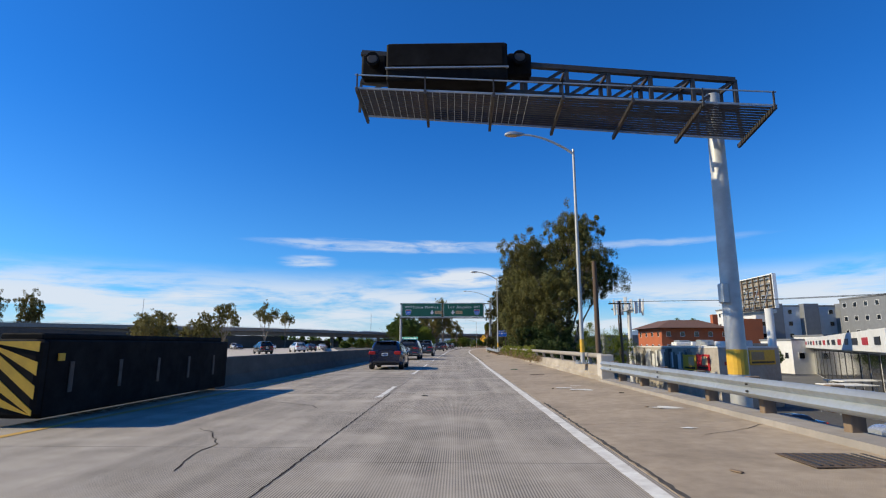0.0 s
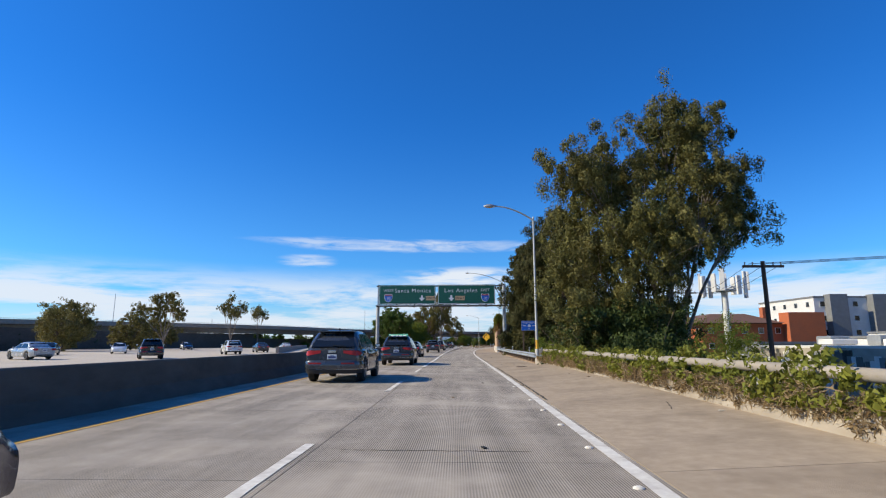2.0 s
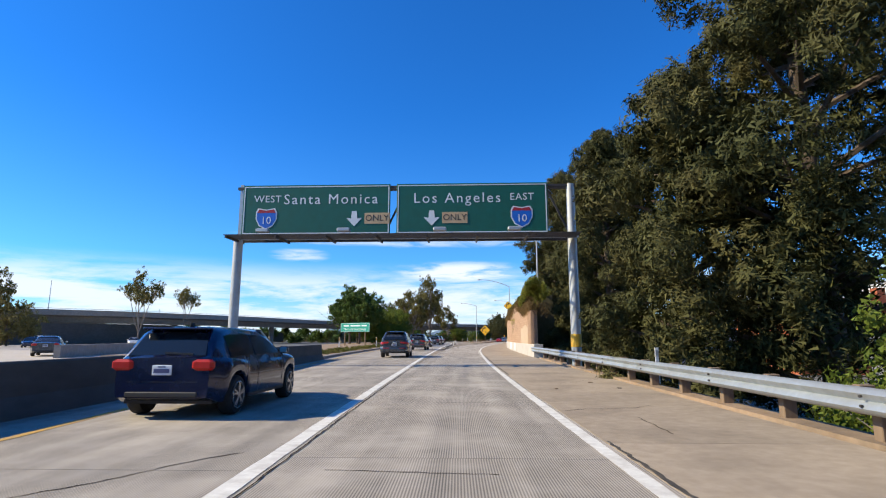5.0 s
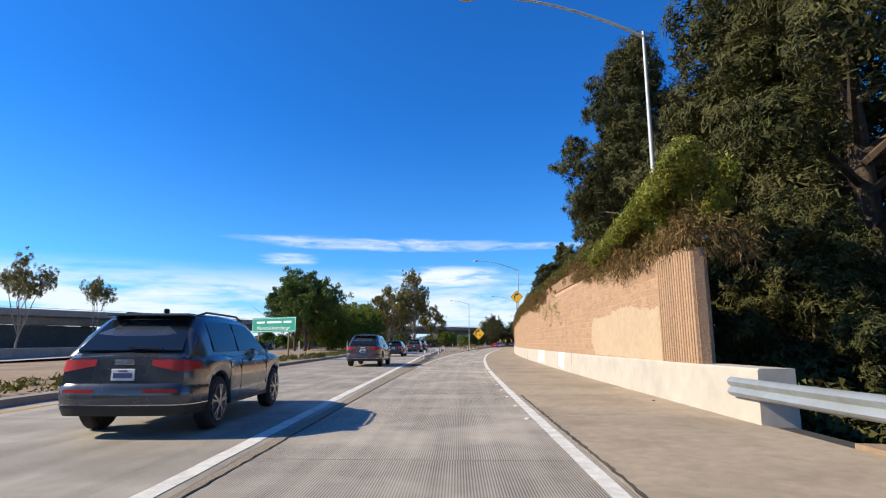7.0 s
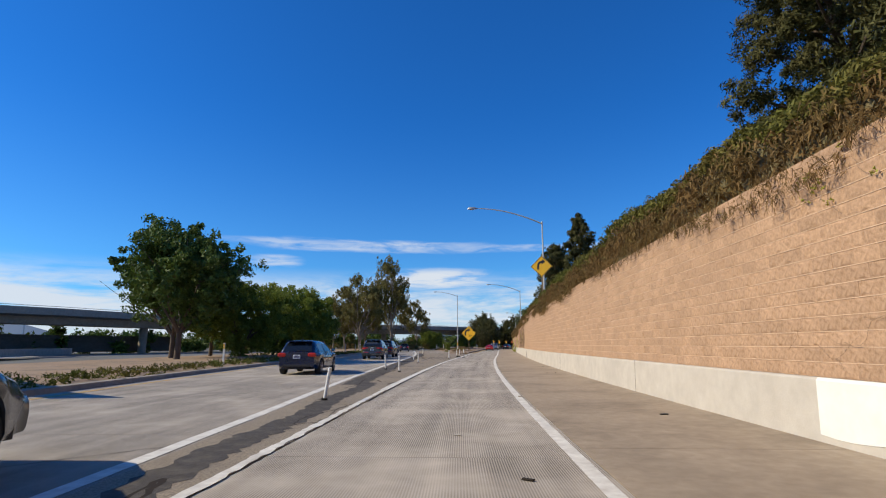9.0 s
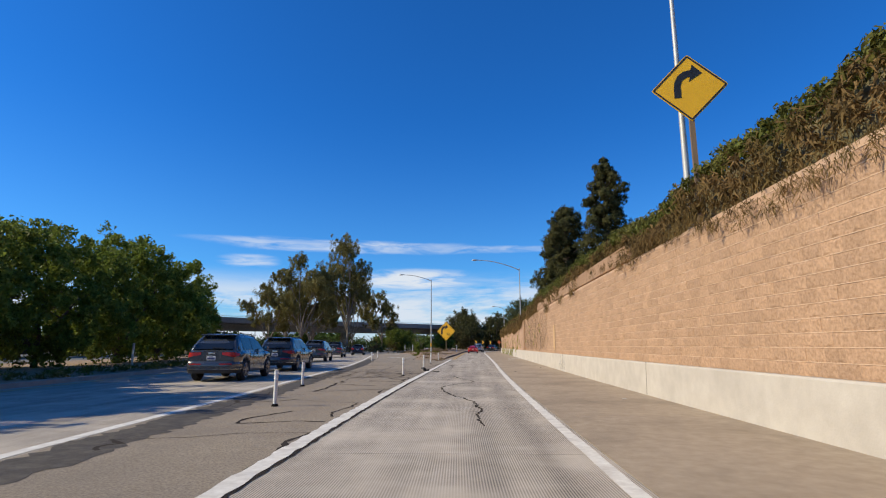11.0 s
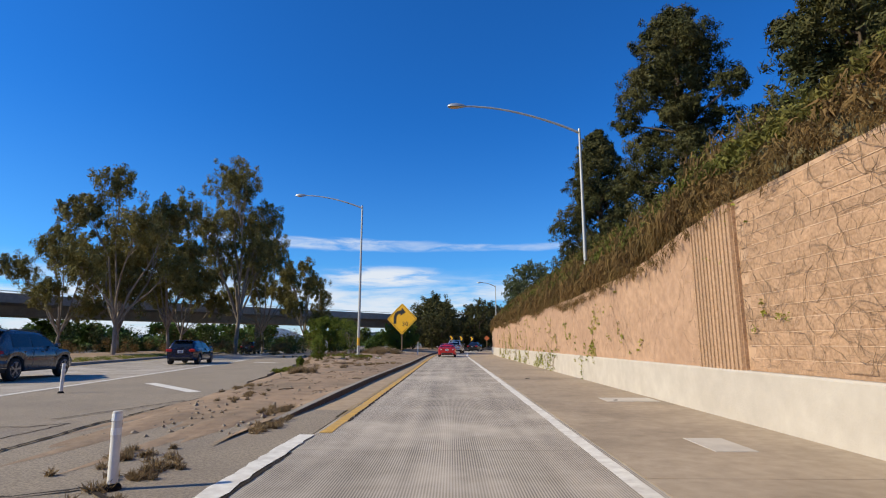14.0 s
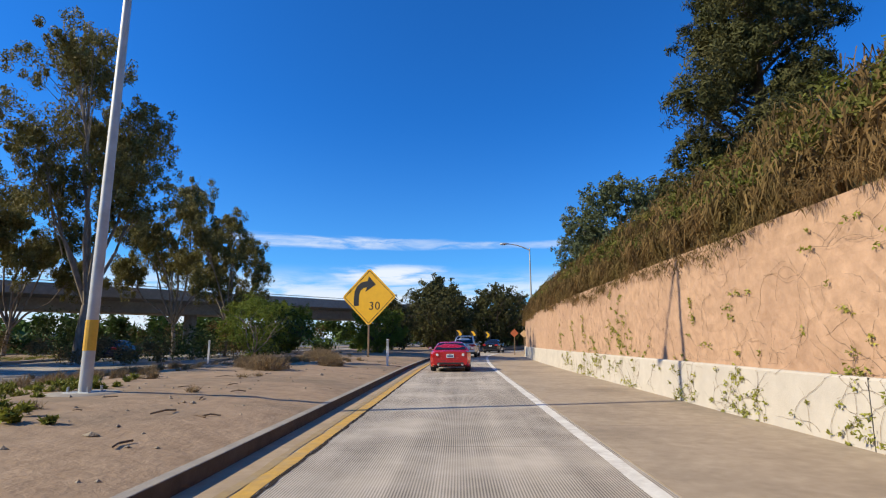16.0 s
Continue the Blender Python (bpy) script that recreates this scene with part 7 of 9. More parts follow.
def car(kind, paint, m, label, category="car", group="", near=True, brake=False):
    c = CARS[kind]
    L, W, R = c["L"], c["W"], c["R"]
    ya, yb = c["RA"], c["RA"] + c["WB"]
    t = thing(kind if kind != "coupe" else "sports_car", m, label, category, group)
    hw = W / 2

    def plan(y):
        if kind == "suv":
            return hw * (1.0 - 0.15 * max(0.0, 1 - y / 0.5) ** 2.4 - 0.25 * smooth(L - 0.75, L, y))
        return hw * (0.82 + 0.18 * smooth(-0.12, 0.5, y) - 0.25 * smooth(L - 0.75, L, y))

    def top(y):
        if y < c["screen"]:
            return c["deck"] + (c["belt"] - c["deck"]) * smooth(0, 1.2, y) - 0.05 * smooth(0.12, 0.0, y)
        return c["hood"] + (c["nose"] - c["hood"]) * smooth(c["screen"] + 0.2, L, y) ** 1.4 - 0.14 * smooth(L - 0.22, L, y)

    def bottom(y):
        b = c["sill"] + 0.1 * smooth(0.35, 0, y) + 0.03 * smooth(L - 0.4, L, y)
        for yc in (ya, yb):
            q = (R + 0.07) ** 2 - (y - yc) ** 2
            if q > 0:
                b = max(b, R + math.sqrt(q) - 0.02)
        return b

    # lower body: stations along the length, a wheel arch where the sill rises
    n = 72 if near else 34
    rings = []
    for k in range(n + 1):
        y = L * k / n
        w, zt, zb = plan(y), top(y), bottom(y)
        zt = max(zt, zb + 0.06)
        span = zt - zb
        bulge = 0.035 if near else 0.0
        half = [(0.0, zb), (w * 0.72, zb), (w * 0.95, zb + 0.005), (w * 0.985, zb + span * 0.12), (w * 1.0, zb + span * 0.45), (w * 0.995, zb + span * 0.66), (w * 0.965 + bulge * 0.2, zb + span * 0.8), (w * 0.93, zb + span * 0.92), (w * 0.86, zt), (w * 0.5, zt + 0.018), (0.0, zt + 0.03)]
        ring = [(x, y, z) for x, z in half] + [(-x, y, z) for x, z in half[-2:0:-1]]
        rings.append(ring)
    body = part("body", Geo().loft(rings), paint, t, "glossy painted body", smooth=38)
    part("underbody", Geo().box((0, L / 2, c["sill"] + 0.06), (W * 0.8, L * 0.9, 0.14)), "trim", t)

    # greenhouse: pillars and roof in paint, panes a little proud
    ty = c["tail"]
    prof = []
    zb = c["belt"] - 0.02
    for y, f in ((ty, 0.0), (ty + (c["r0"] - ty) * 0.5, 0.56), (c["r0"], 0.93), (c["r0"] + 0.3, 0.985), ((c["r0"] + c["r1"]) / 2, 1.0), (c["r1"], 0.965), (c["r1"] + 0.25, 0.84), ((c["r1"] + c["screen"]) / 2 + 0.08, 0.5), (c["screen"], 0.0)):
        prof.append((y, zb + (c["roof"] - zb) * f))
    if kind in ("suv", "hatch"):
        prof[1] = (ty + (c["r0"] - ty) * 0.46, zb + (c["roof"] - zb) * 0.5)
        prof[2] = (c["r0"], zb + (c["roof"] - zb) * 0.9)
    rings = []
    for y, z in prof:
        f = (z - zb) / (c["roof"] - zb)
        wb = min(plan(y) * 0.93, hw * 0.93)
        wt = wb - 0.25 * f
        rings.append([(x, y, q) for x, q in ((wb, zb - 0.03), (wb - (wb - wt) * 0.5, zb + (z - zb) * 0.5), (wt + 0.02, max(zb, z - 0.06)), (wt - 0.07, max(zb, z - 0.008)), (wt * 0.45, z + 0.012 * f), (-wt * 0.45, z + 0.012 * f), (-wt + 0.07, max(zb, z - 0.008)), (-wt - 0.02, max(zb, z - 0.06)), (-wb + (wb - wt) * 0.5, zb + (z - zb) * 0.5), (-wb, zb - 0.03))])
    cab = part("cabin", Geo().loft(rings), paint, t, "painted roof and pillars", smooth=45)

    def roofline(y):
        return float(np.interp(y, [a for a, b in prof], [b for a, b in prof]))

    def side_x(y, z):
        zr = roofline(y)
        f = (zr - zb) / (c["roof"] - zb)
        wb = min(plan(y) * 0.93, hw * 0.93)
        wt = wb - 0.25 * f
        return wb - (wb - wt) * min(max((z - zb) / max(zr - zb, 0.05), 0), 1)

    def pane(y0, y1, name):
        for sgn in (1, -1):
            ring_a, ring_b = [], []
            for k in range(7):
                y = y0 + (y1 - y0) * k / 6
                zt = roofline(y) - 0.12
                zl = c["belt"] + 0.035
                zt = max(zt, zl + 0.015)
                for off, out in ((0.008, ring_a), (-0.02, ring_b)):
                    out.append(((side_x(y, zl) + off) * sgn, y, zl, (side_x(y, zt) + off) * sgn, zt))
            poly = [(a[0], a[1], a[2]) for a in ring_a] + [(a[3], a[1], a[4]) for a in ring_a[::-1]]
            back = [(a[0], a[1], a[2]) for a in ring_b] + [(a[3], a[1], a[4]) for a in ring_b[::-1]]
            part(name, Geo().loft([poly, back]), "glass", cab)

    mid = (c["r0"] + c["r1"]) / 2 + 0.28
    if kind != "coupe":
        pane(c["r0"] + (0.16 if kind in ("suv", "hatch") else -0.3), mid - 0.05, "rear_side_window")
        pane(mid + 0.03, c["screen"] - 0.28, "front_side_window")
    else:
        pane(c["r0"] + 0.0, c["screen"] - 0.2, "side_window")

    def slanted(ya_, za, yb_, zb_, wa, wb_, name):
        d = Vector((0, yb_ - ya_, zb_ - za)).normalized()
        nrm = Vector((0, -d.z, d.y)) if ya_ < L / 2 else Vector((0, d.z, -d.y))
        if nrm.z < 0:
            nrm = -nrm
        a = [(wa, ya_, za), (wb_, yb_, zb_), (wb_ * 0.5, yb_, zb_ + 0.01), (-wb_ * 0.5, yb_, zb_ + 0.01), (-wb_, yb_, zb_), (-wa, ya_, za)]
        o = [tuple(Vector(p) + nrm * 0.035) for p in a]
        i = [tuple(Vector(p) - nrm * 0.02) for p in a]
        return part(name, Geo().loft([o, i]), "glass", cab)

    p1, p2, p3 = prof[0], prof[1], prof[2]
    rw = min(plan(p1[0]) * 0.93, hw * 0.93)
    if kind in ("suv", "hatch"):
        slanted(p1[0] + 0.03, p1[1] + 0.06, p3[0] - 0.05, p3[1] - 0.08, rw * 0.88, rw * 0.72, "rear_window")
        part("spoiler", Geo().box((0, p3[0] - 0.08, p3[1] + 0.02), (rw * 1.5, 0.26, 0.04), bevel=0.015), paint, cab)
        part("wiper", Geo().bar((-0.02, p1[0] - 0.0, p1[1] + 0.12), (0.42, p1[0] + 0.02, p1[1] + 0.1), 0.03), "trim", cab)
    else:
        slanted(p1[0] + 0.12, p1[1] + 0.06, p3[0] - 0.08, p3[1] - 0.06, rw * 0.84, rw * 0.66, "rear_window")
    fw = hw * 0.93
    slanted(c["screen"] - 0.04, zb + 0.05, c["r1"] + 0.12, roofline(c["r1"] + 0.12) - 0.0, fw * 0.88, fw * 0.72, "windscreen")

    # wheels
    for yc in (ya, yb):
        for sgn in (1, -1):
            x1, x0 = sgn * (hw - 0.015), sgn * (hw - 0.24)
            mx = sgn * hw
            wh = part("wheel", Geo().tube([(x0, yc, R), (x0 + sgn * 0.03, yc, R), (x1 - sgn * 0.04, yc, R), (x1, yc, R)], [R * 0.93, R, R, R * 0.9], 28), "tyre", t, smooth=40)
            part("rim", Geo().tube([(x1 - sgn * 0.06, yc, R), (x1 + sgn * 0.003, yc, R)], [R * 0.66, R * 0.69], 24), "trim", wh, smooth=40)
            if near:
                for k in range(5):
                    a = 2 * math.pi * k / 5 + 0.3
                    for e in (-0.16, 0.16):
                        part("spoke", Geo().bar((x1 + sgn * 0.012, yc + R * 0.12 * math.cos(a), R + R * 0.12 * math.sin(a)), (x1 + sgn * 0.006, yc + R * 0.66 * math.cos(a + e), R + R * 0.66 * math.sin(a + e)), 0.034, 0.03), "rim", wh)
                part("hub", Geo().tube([(x1, yc, R), (x1 + sgn * 0.025, yc, R)], R * 0.16, 12), "rim", wh)
            part("rim_edge", Geo().tube([(x1 + sgn * 0.008, yc + R * 0.67 * math.cos(2 * math.pi * k / 24), R + R * 0.67 * math.sin(2 * math.pi * k / 24)) for k in range(25)], 0.012, 6, caps=False), "rim", wh)

    # tail
    zt = c["deck"]
    wy = plan(0.0)
    for sgn in (1, -1):
        if kind == "suv":
            run = []
            for x_, y_, zl, zh in [(wy * f_, -0.016, zt - 0.15 - 0.16 * (f_ - 0.46), zt - 0.07) for f_ in (0.46, 0.75, 0.95)] + [(None, y_, zt - 0.235 + 0.2 * y_, zt - 0.07 - 0.12 * y_) for y_ in (0.03, 0.12, 0.22, 0.3)]:
                if x_ is None:
                    lo_, hi_ = plan(y_) * 0.985 + 0.012, plan(y_) * 0.94 + 0.014
                    run.append([(sgn * lo_, y_ - 0.01, zl), (sgn * hi_, y_ - 0.01, zh), (sgn * (hi_ - 0.06), y_ + 0.03, zh), (sgn * (lo_ - 0.06), y_ + 0.03, zl)])
                else:
                    run.append([(sgn * x_, y_, zl), (sgn * x_, y_ + 0.012, zh), (sgn * x_, y_ + 0.07, zh), (sgn * x_, y_ + 0.06, zl)])
            part("tail_lamp", Geo().loft(run), "lamp_red", t, "red wraparound tail lamp", smooth=50)
            part("bumper_reflector", Geo().loft([[(sgn * x_, y_ - 0.012, 0.6), (sgn * x_, y_ - 0.012, 0.645), (sgn * x_, y_ + 0.02, 0.645), (sgn * x_, y_ + 0.02, 0.6)] for x_, y_ in ((wy * 0.4, -0.088), (wy * 0.7, -0.074), (wy * 0.93, -0.048))]), "lamp_red", t)
            part("roof_rail", Geo().tube([(sgn * (hw * 0.61), c["r0"] + 0.1, c["roof"] - 0.05), (sgn * (hw * 0.63), c["r0"] + 0.4, c["roof"] + 0.016), (sgn * (hw * 0.64), c["r1"] - 0.1, c["roof"] + 0.008), (sgn * (hw * 0.64), c["r1"] + 0.15, c["roof"] - 0.07)], 0.017, 8), "trim", t)
        elif kind == "coupe":
            part("tail_lamp", Geo().tube([(sgn * wy * 0.74, 0.06, zt - 0.16), (sgn * wy * 0.74, -0.018, zt - 0.16)], [0.13, 0.1], 18), "lamp_red", t, "round red tail lamp")
            part("lamp_lens", Geo().tube([(sgn * wy * 0.74, -0.015, zt - 0.16), (sgn * wy * 0.74, -0.026, zt - 0.16)], [0.06, 0.05], 14), "plate", t)
        else:
            part("tail_lamp", Geo().box((sgn * wy * 0.86, 0.02, zt - 0.14), (0.34, 0.14, 0.17), bevel=0.04), "lamp_red", t, "red tail lamp")
        mz = c["belt"] + 0.1
        part("door_mirror", Geo().box((sgn * (hw + 0.09), c["screen"] - 0.42, mz), (0.2, 0.12, 0.14), bevel=0.04), paint, t)
        part("mirror_glass", Geo().box((sgn * (hw + 0.1), c["screen"] - 0.485, mz), (0.15, 0.01, 0.1), bevel=0.004), "chrome", t)
        if near:
            for y0 in ((mid - 0.45, mid + 0.55) if kind != "coupe" else (mid + 0.1,)):
                part("door_handle", Geo().box((sgn * (hw * 0.965 + 0.015), y0, c["belt"] - 0.12), (0.03, 0.17, 0.035), bevel=0.01), paint, t)
            for y0 in ((ya + R + 0.02, mid, c["screen"] - 0.22) if kind != "coupe" else (mid - 0.32, c["screen"] - 0.25)):
                part("door_gap", Geo().box((sgn * (hw * 0.993), y0, (c["sill"] + c["belt"]) / 2 + 0.06), (0.014, 0.01, (c["belt"] - c["sill"]) * 0.62)), "trim", t)
            part("sill_trim", Geo().box((sgn * hw * 0.965, (ya + yb) / 2, c["sill"] + 0.04), (0.05, c["WB"] - 2 * R - 0.2, 0.07), bevel=0.015), "trim", t)
    part("bumper_trim", Geo().box((0, 0.085, c["sill"] + 0.15), (wy * 1.62, 0.2, 0.13), bevel=0.04), "trim", t)
    if kind == "suv":
        arc = [(plan(0.46) + 0.004, 0.46), (plan(0.22) + 0.012, 0.22), (plan(0.08) + 0.014, 0.08), (wy + 0.008, 0.0), (wy * 0.94, -0.045), (wy * 0.7, -0.072), (wy * 0.4, -0.086), (0.0, -0.092)]
        arc += [(-x_, y_) for x_, y_ in arc[-2::-1]]
        for nm_, mt_, sec in (("bumper", paint, ((0.0, 0.44), (0.012, 0.52), (0.012, 0.66), (-0.03, 0.715), (-0.16, 0.72), (-0.16, 0.43))), ("diffuser", "trim", ((-0.05, 0.3), (-0.006, 0.4), (-0.004, 0.438), (-0.2, 0.438), (-0.2, 0.3))), ("trim_strip", "chrome", ((0.0, 0.43), (0.012, 0.438), (0.012, 0.45), (-0.04, 0.45), (-0.04, 0.43)))):
            runs = []
            for x_, y_ in arc:
                w_ = Vector((x_, y_ - 0.7)).normalized()
                runs.append([(x_ + w_.x * o_, y_ + w_.y * o_, z_) for o_, z_ in sec])
            part(nm_, Geo().loft(runs), mt_, t, smooth=40)
        part("badge", Geo().box((0, -0.008, zt - 0.1), (0.26, 0.018, 0.075), bevel=0.007), "chrome", t)
    pz = {"suv": zt - 0.27, "hatch": zt - 0.22, "coupe": zt - 0.2, "sedan": zt - 0.22}[kind]
    pl_ = part("plate", Geo().box((0, -0.014, pz), (0.31, 0.02, 0.155), bevel=0.006), "plate", t)
    part("plate_bar", Geo().box((0, -0.027, pz - 0.01), (0.25, 0.004, 0.065)), "plate_ink", pl_)
    part("plate_bar", Geo().box((0, -0.027, pz + 0.05), (0.12, 0.004, 0.018)), "plate_ink", pl_)
    if near:
        part("tailgate_gap", Geo().box((0, 0.003, zt - 0.4), (wy * 1.5, 0.012, 0.01)), "trim", t)
        part("aerial", Geo().box((0, c["r0"] + 0.35, c["roof"] + 0.04), (0.04, 0.14, 0.07), bevel=0.015), "trim", t)
    if kind == "coupe":
        for x in (-0.5, 0.5):
            part("exhaust", Geo().tube([(x, 0.12, 0.3), (x, -0.03, 0.3)], 0.045, 12), "chrome", t)
    return t


car("suv", "paint_grey", at(125.1, -5.4, 0.0, 0.5), "slate grey suv with black roof rails in the through lane", near=True)
car("suv", "paint_slate", at(58.8, -3.58, 0.0, 0.5), "dark blue-grey suv with red wraparound lamps in the through lane", near=True)
car("suv", "paint_grey", at(45.0, -4.05, 0.0), "slate grey suv passing beside the concrete barrier", near=True)
car("hatch", "paint_blue", at(27.0, -3.6, 0.0), "dark blue hatchback beside the start of the concrete barrier", near=True)
car("hatch", "paint_blue", at(77.4, -4.62, 0.0, -1), "dark blue hatchback with red tail lamps in the through lane", near=True)
car("suv", "paint_grey", at(103.7, -4.5, 0.0, 3), "slate grey suv passing the end of the block wall", near=True)
car("suv", "paint_grey", at(170.0, -9.1, 0.0, 5), "slate grey suv with bright tail lamps in the through lane", near=True)
car("hatch", "paint_blue", at(224.3, -16.1, 0.0, 9), "dark blue hatchback passing the median eucalyptus", near=True)
car("suv", "paint_grey", at(209.4, -15.4, 0.0, 8), "slate grey suv in the middle of the through lanes", near=True)
car("hatch", "paint_blue", at(255.3, -24.6, 0.0, 11), "dark blue hatchback under the median eucalyptus", near=True)
car("hatch", "paint_blue", at(146.3, -7.2, 0.0, 3), "dark blue hatchback further along the through lane", near=True)
car("coupe", "paint_red", at(242.6, -0.4, 0.0), "bright red two-seat sports car on the ramp", near=True)
car("suv", "paint_slate", at(177.6, -9.7, 0.0, 4), "dark grey suv beside the cracked gore", near=True)
car("suv", "paint_grey", at(193.6, -12.75, 0.0, 7), "slate grey suv drawing away beyond the gore", near=True)
car("suv", "paint_white", at(262.0, -0.2, 0.0, -4), "white suv rounding the ramp's curve", near=False)
car("sedan", "paint_black", at(279.0, 0.3, 0.0), "dark sedan rounding the ramp's curve", near=False)
car("sedan", "paint_silver", pose(-32.5, 71.5, -0.04, 0, 0, 62), "silver sedan on the far carriageway", near=False)
for k, (kd, pt, x, y, r, nm) in enumerate((("suv", "paint_white", -62, 68, 200, "white suv"), ("sedan", "paint_white", -57, 78, 205, "white sedan"), ("sedan", "paint_black", -47, 92, 205, "black sedan"), ("sedan", "paint_white", -45, 102, 210, "white sedan"),
                                           ("suv", "paint_black", -24.5, 73, 32, "black suv"), ("suv", "paint_white", -25, 92, 32, "white suv"), ("sedan", "paint_grey", -27, 108, 30, "grey sedan"), ("sedan", "paint_white", -30, 130, 26, "white sedan"), ("sedan", "paint_silver", -66, 52, 200, "silver sedan"), ("suv", "paint_white", -62, 155, 210, "white suv"), ("sedan", "paint_blue", -58, 148, 210, "blue sedan"), ("sedan", "paint_white", -56, 170, 210, "white sedan"))):
    car(kd, pt, pose(x, y, -0.04, 0, 0, r), nm + " in traffic on the far carriageway", group="traffic on the far carriageway", near=False)

# ---- the town beside the bridge ----
def building(name, x0, y0, x1, y1, z1, mat, label, z0=-5.3, rows=0, cols=0, face="x", roof="stucco_grey", win=(1.4, 1.5), parapet=0.4):
    """A block with a parapet roof and framed windows on its road side (face x) and its near end (face y)."""
    t = thing(name, Matrix(), label, "building")
    part("wall", Geo().box(((x0 + x1) / 2, (y0 + y1) / 2, (z0 + z1) / 2), (x1 - x0, y1 - y0, z1 - z0)), mat, t)
    part("roof", Geo().box(((x0 + x1) / 2, (y0 + y1) / 2, z1 + parapet / 2), (x1 - x0 + 0.4, y1 - y0 + 0.4, parapet)), roof, t)
    h = (z1 - z0) / max(rows, 1)
    for r in range(rows):
        z = z0 + h * (r + 0.55)
        for c in range(cols):
            y = y0 + (y1 - y0) * (c + 0.5) / cols
            w = part("window", Geo().box((x0 - 0.03, y, z), (0.1, win[0], win[1])), "stucco_white", t)
            part("pane", Geo().box((x0 - 0.06, y, z), (0.08, win[0] * 0.84, win[1] * 0.84)), "glass", w)
        for c in range(max(1, int((x1 - x0) / 4))):
            x = x0 + (x1 - x0) * (c + 0.5) / max(1, int((x1 - x0) / 4))
            w = part("window", Geo().box((x, y0 - 0.03, z), (win[0], 0.1, win[1])), "stucco_white", t)
            part("pane", Geo().box((x, y0 - 0.06, z), (win[0] * 0.84, 0.08, win[1] * 0.84)), "glass", w)
    return t


ob_ = building("brick_building", 66, 165, 96, 185, 6.2, "brick_orange", "orange brick building with a brown hipped roof", rows=3, cols=4, roof="roof_brown", parapet=0.3)
part("roof_slope", Geo().loft([[(64, 163, 6.4), (86, 163, 6.4), (86, 187, 6.4), (64, 187, 6.4)], [(71, 170, 9.0), (80, 170, 9.0), (80, 180, 9.0), (71, 180, 9.0)]]), "roof_brown", ob_)
part("tower", Geo().box((91, 164, 2.0), (9, 4, 14)), "brick_orange", ob_)
part("chimney", Geo().box((84, 168, 8.6), (1.6, 1.6, 4.0)), "brick_orange", ob_)

# white shop row along the side street with posters at its end
sh = thing("corner_shop", Matrix(), "flat-roofed grey corner shop with a graffitied side wall and faded posters", "shop")
SIDE, CORNER, FRONT = Vector((24.0, 69.4)), Vector((26.6, 53.0)), Vector((36.0, 58.6))
plan = [SIDE, CORNER, FRONT, Vector((34.5, 76.0))]
part("wall", Geo().loft([[(p.x, p.y, z) for p in plan] for z in (-5.3, 0.95)]), "shop_grey", sh)


def on_wall(a, b, u, v, z0, z1, mat, name, parent, proud=0.03, label=""):
    """A flat panel on the wall from a to b, between u and v metres along it."""
    e = (b - a).normalized()
    n = Vector((e.y, -e.x))
    q = [a + e * u, a + e * v]
    lo = [(p.x - n.x * 0.01, p.y - n.y * 0.01) for p in q]
    hi = [(p.x + n.x * proud, p.y + n.y * proud) for p in reversed(q)]
    return part(name, Geo().loft([[(x, y, z) for x, y in lo + hi] for z in (z0, z1)]), mat, parent, label)


rnd = random.Random(77)
for k in range(40):
    u = 0.2 + k * 0.3
    on_wall(CORNER, SIDE, 16.6 - u - rnd.uniform(0.2, 0.9), 16.6 - u, -1.6 + rnd.uniform(-0.6, 0.5), rnd.uniform(0.1, 0.85), ("stucco_white", "ground", "stucco_grey", "stucco_white", "tarmac")[rnd.randrange(5)], "mural_patch", sh, -0.02 - 0.0015 * k)
for a, b, u, v, z0, z1, mt in ((CORNER, SIDE, 1.3, 3.4, -1.3, 0.28, "sign_red"), (CORNER, SIDE, 3.5, 5.8, -1.4, 0.2, "yellow_band"), (CORNER, FRONT, 5.2, 9.9, -0.8, 0.72, "yellow_band")):
    flip = -1 if b is SIDE else 1
    po = on_wall(a, b, u, v, z0, z1, mt, "poster", sh, 0.1 * flip, "weathered poster")
    on_wall(a, b, u + 0.3, u + (v - u) * 0.55, z0 + 0.5, z1 - 0.2, "sign_tan" if flip < 0 else "yellow_faded", "poster_shape", po, 0.13 * flip)
    on_wall(a, b, u + 0.25, v - 0.25, z0 + 0.15, z0 + 0.35, "sign_black", "text_bar", po, 0.13 * flip)
on_wall(CORNER, FRONT, 0.9, 4.0, -0.75, -0.4, "sign_red", "text_bar", sh, 0.08)
on_wall(CORNER, FRONT, 1.9, 2.9, -0.3, 0.55, "brick_orange", "emblem", sh, 0.08)
on_wall(CORNER, FRONT, 4.5, 5.0, -5.2, 0.95, "stucco_white", "downpipe_casing", sh, 0.06)
part("coping", Geo().loft([[(p.x * 1.006 - 0.18, p.y * 1.001 - 0.06, z) for p in plan] for z in (0.95, 1.1)]), "stucco_white", sh)
for k in range(9):
    part("roof_unit", Geo().box((28.5 + rnd.uniform(-1, 5), 59.5 + k * 1.6, 1.25 + rnd.uniform(0, 0.3)), (rnd.uniform(0.8, 2.2), rnd.uniform(0.8, 1.8), rnd.uniform(0.4, 0.8)), bevel=0.05), ("sign_back", "stucco_white")[k % 2], sh)

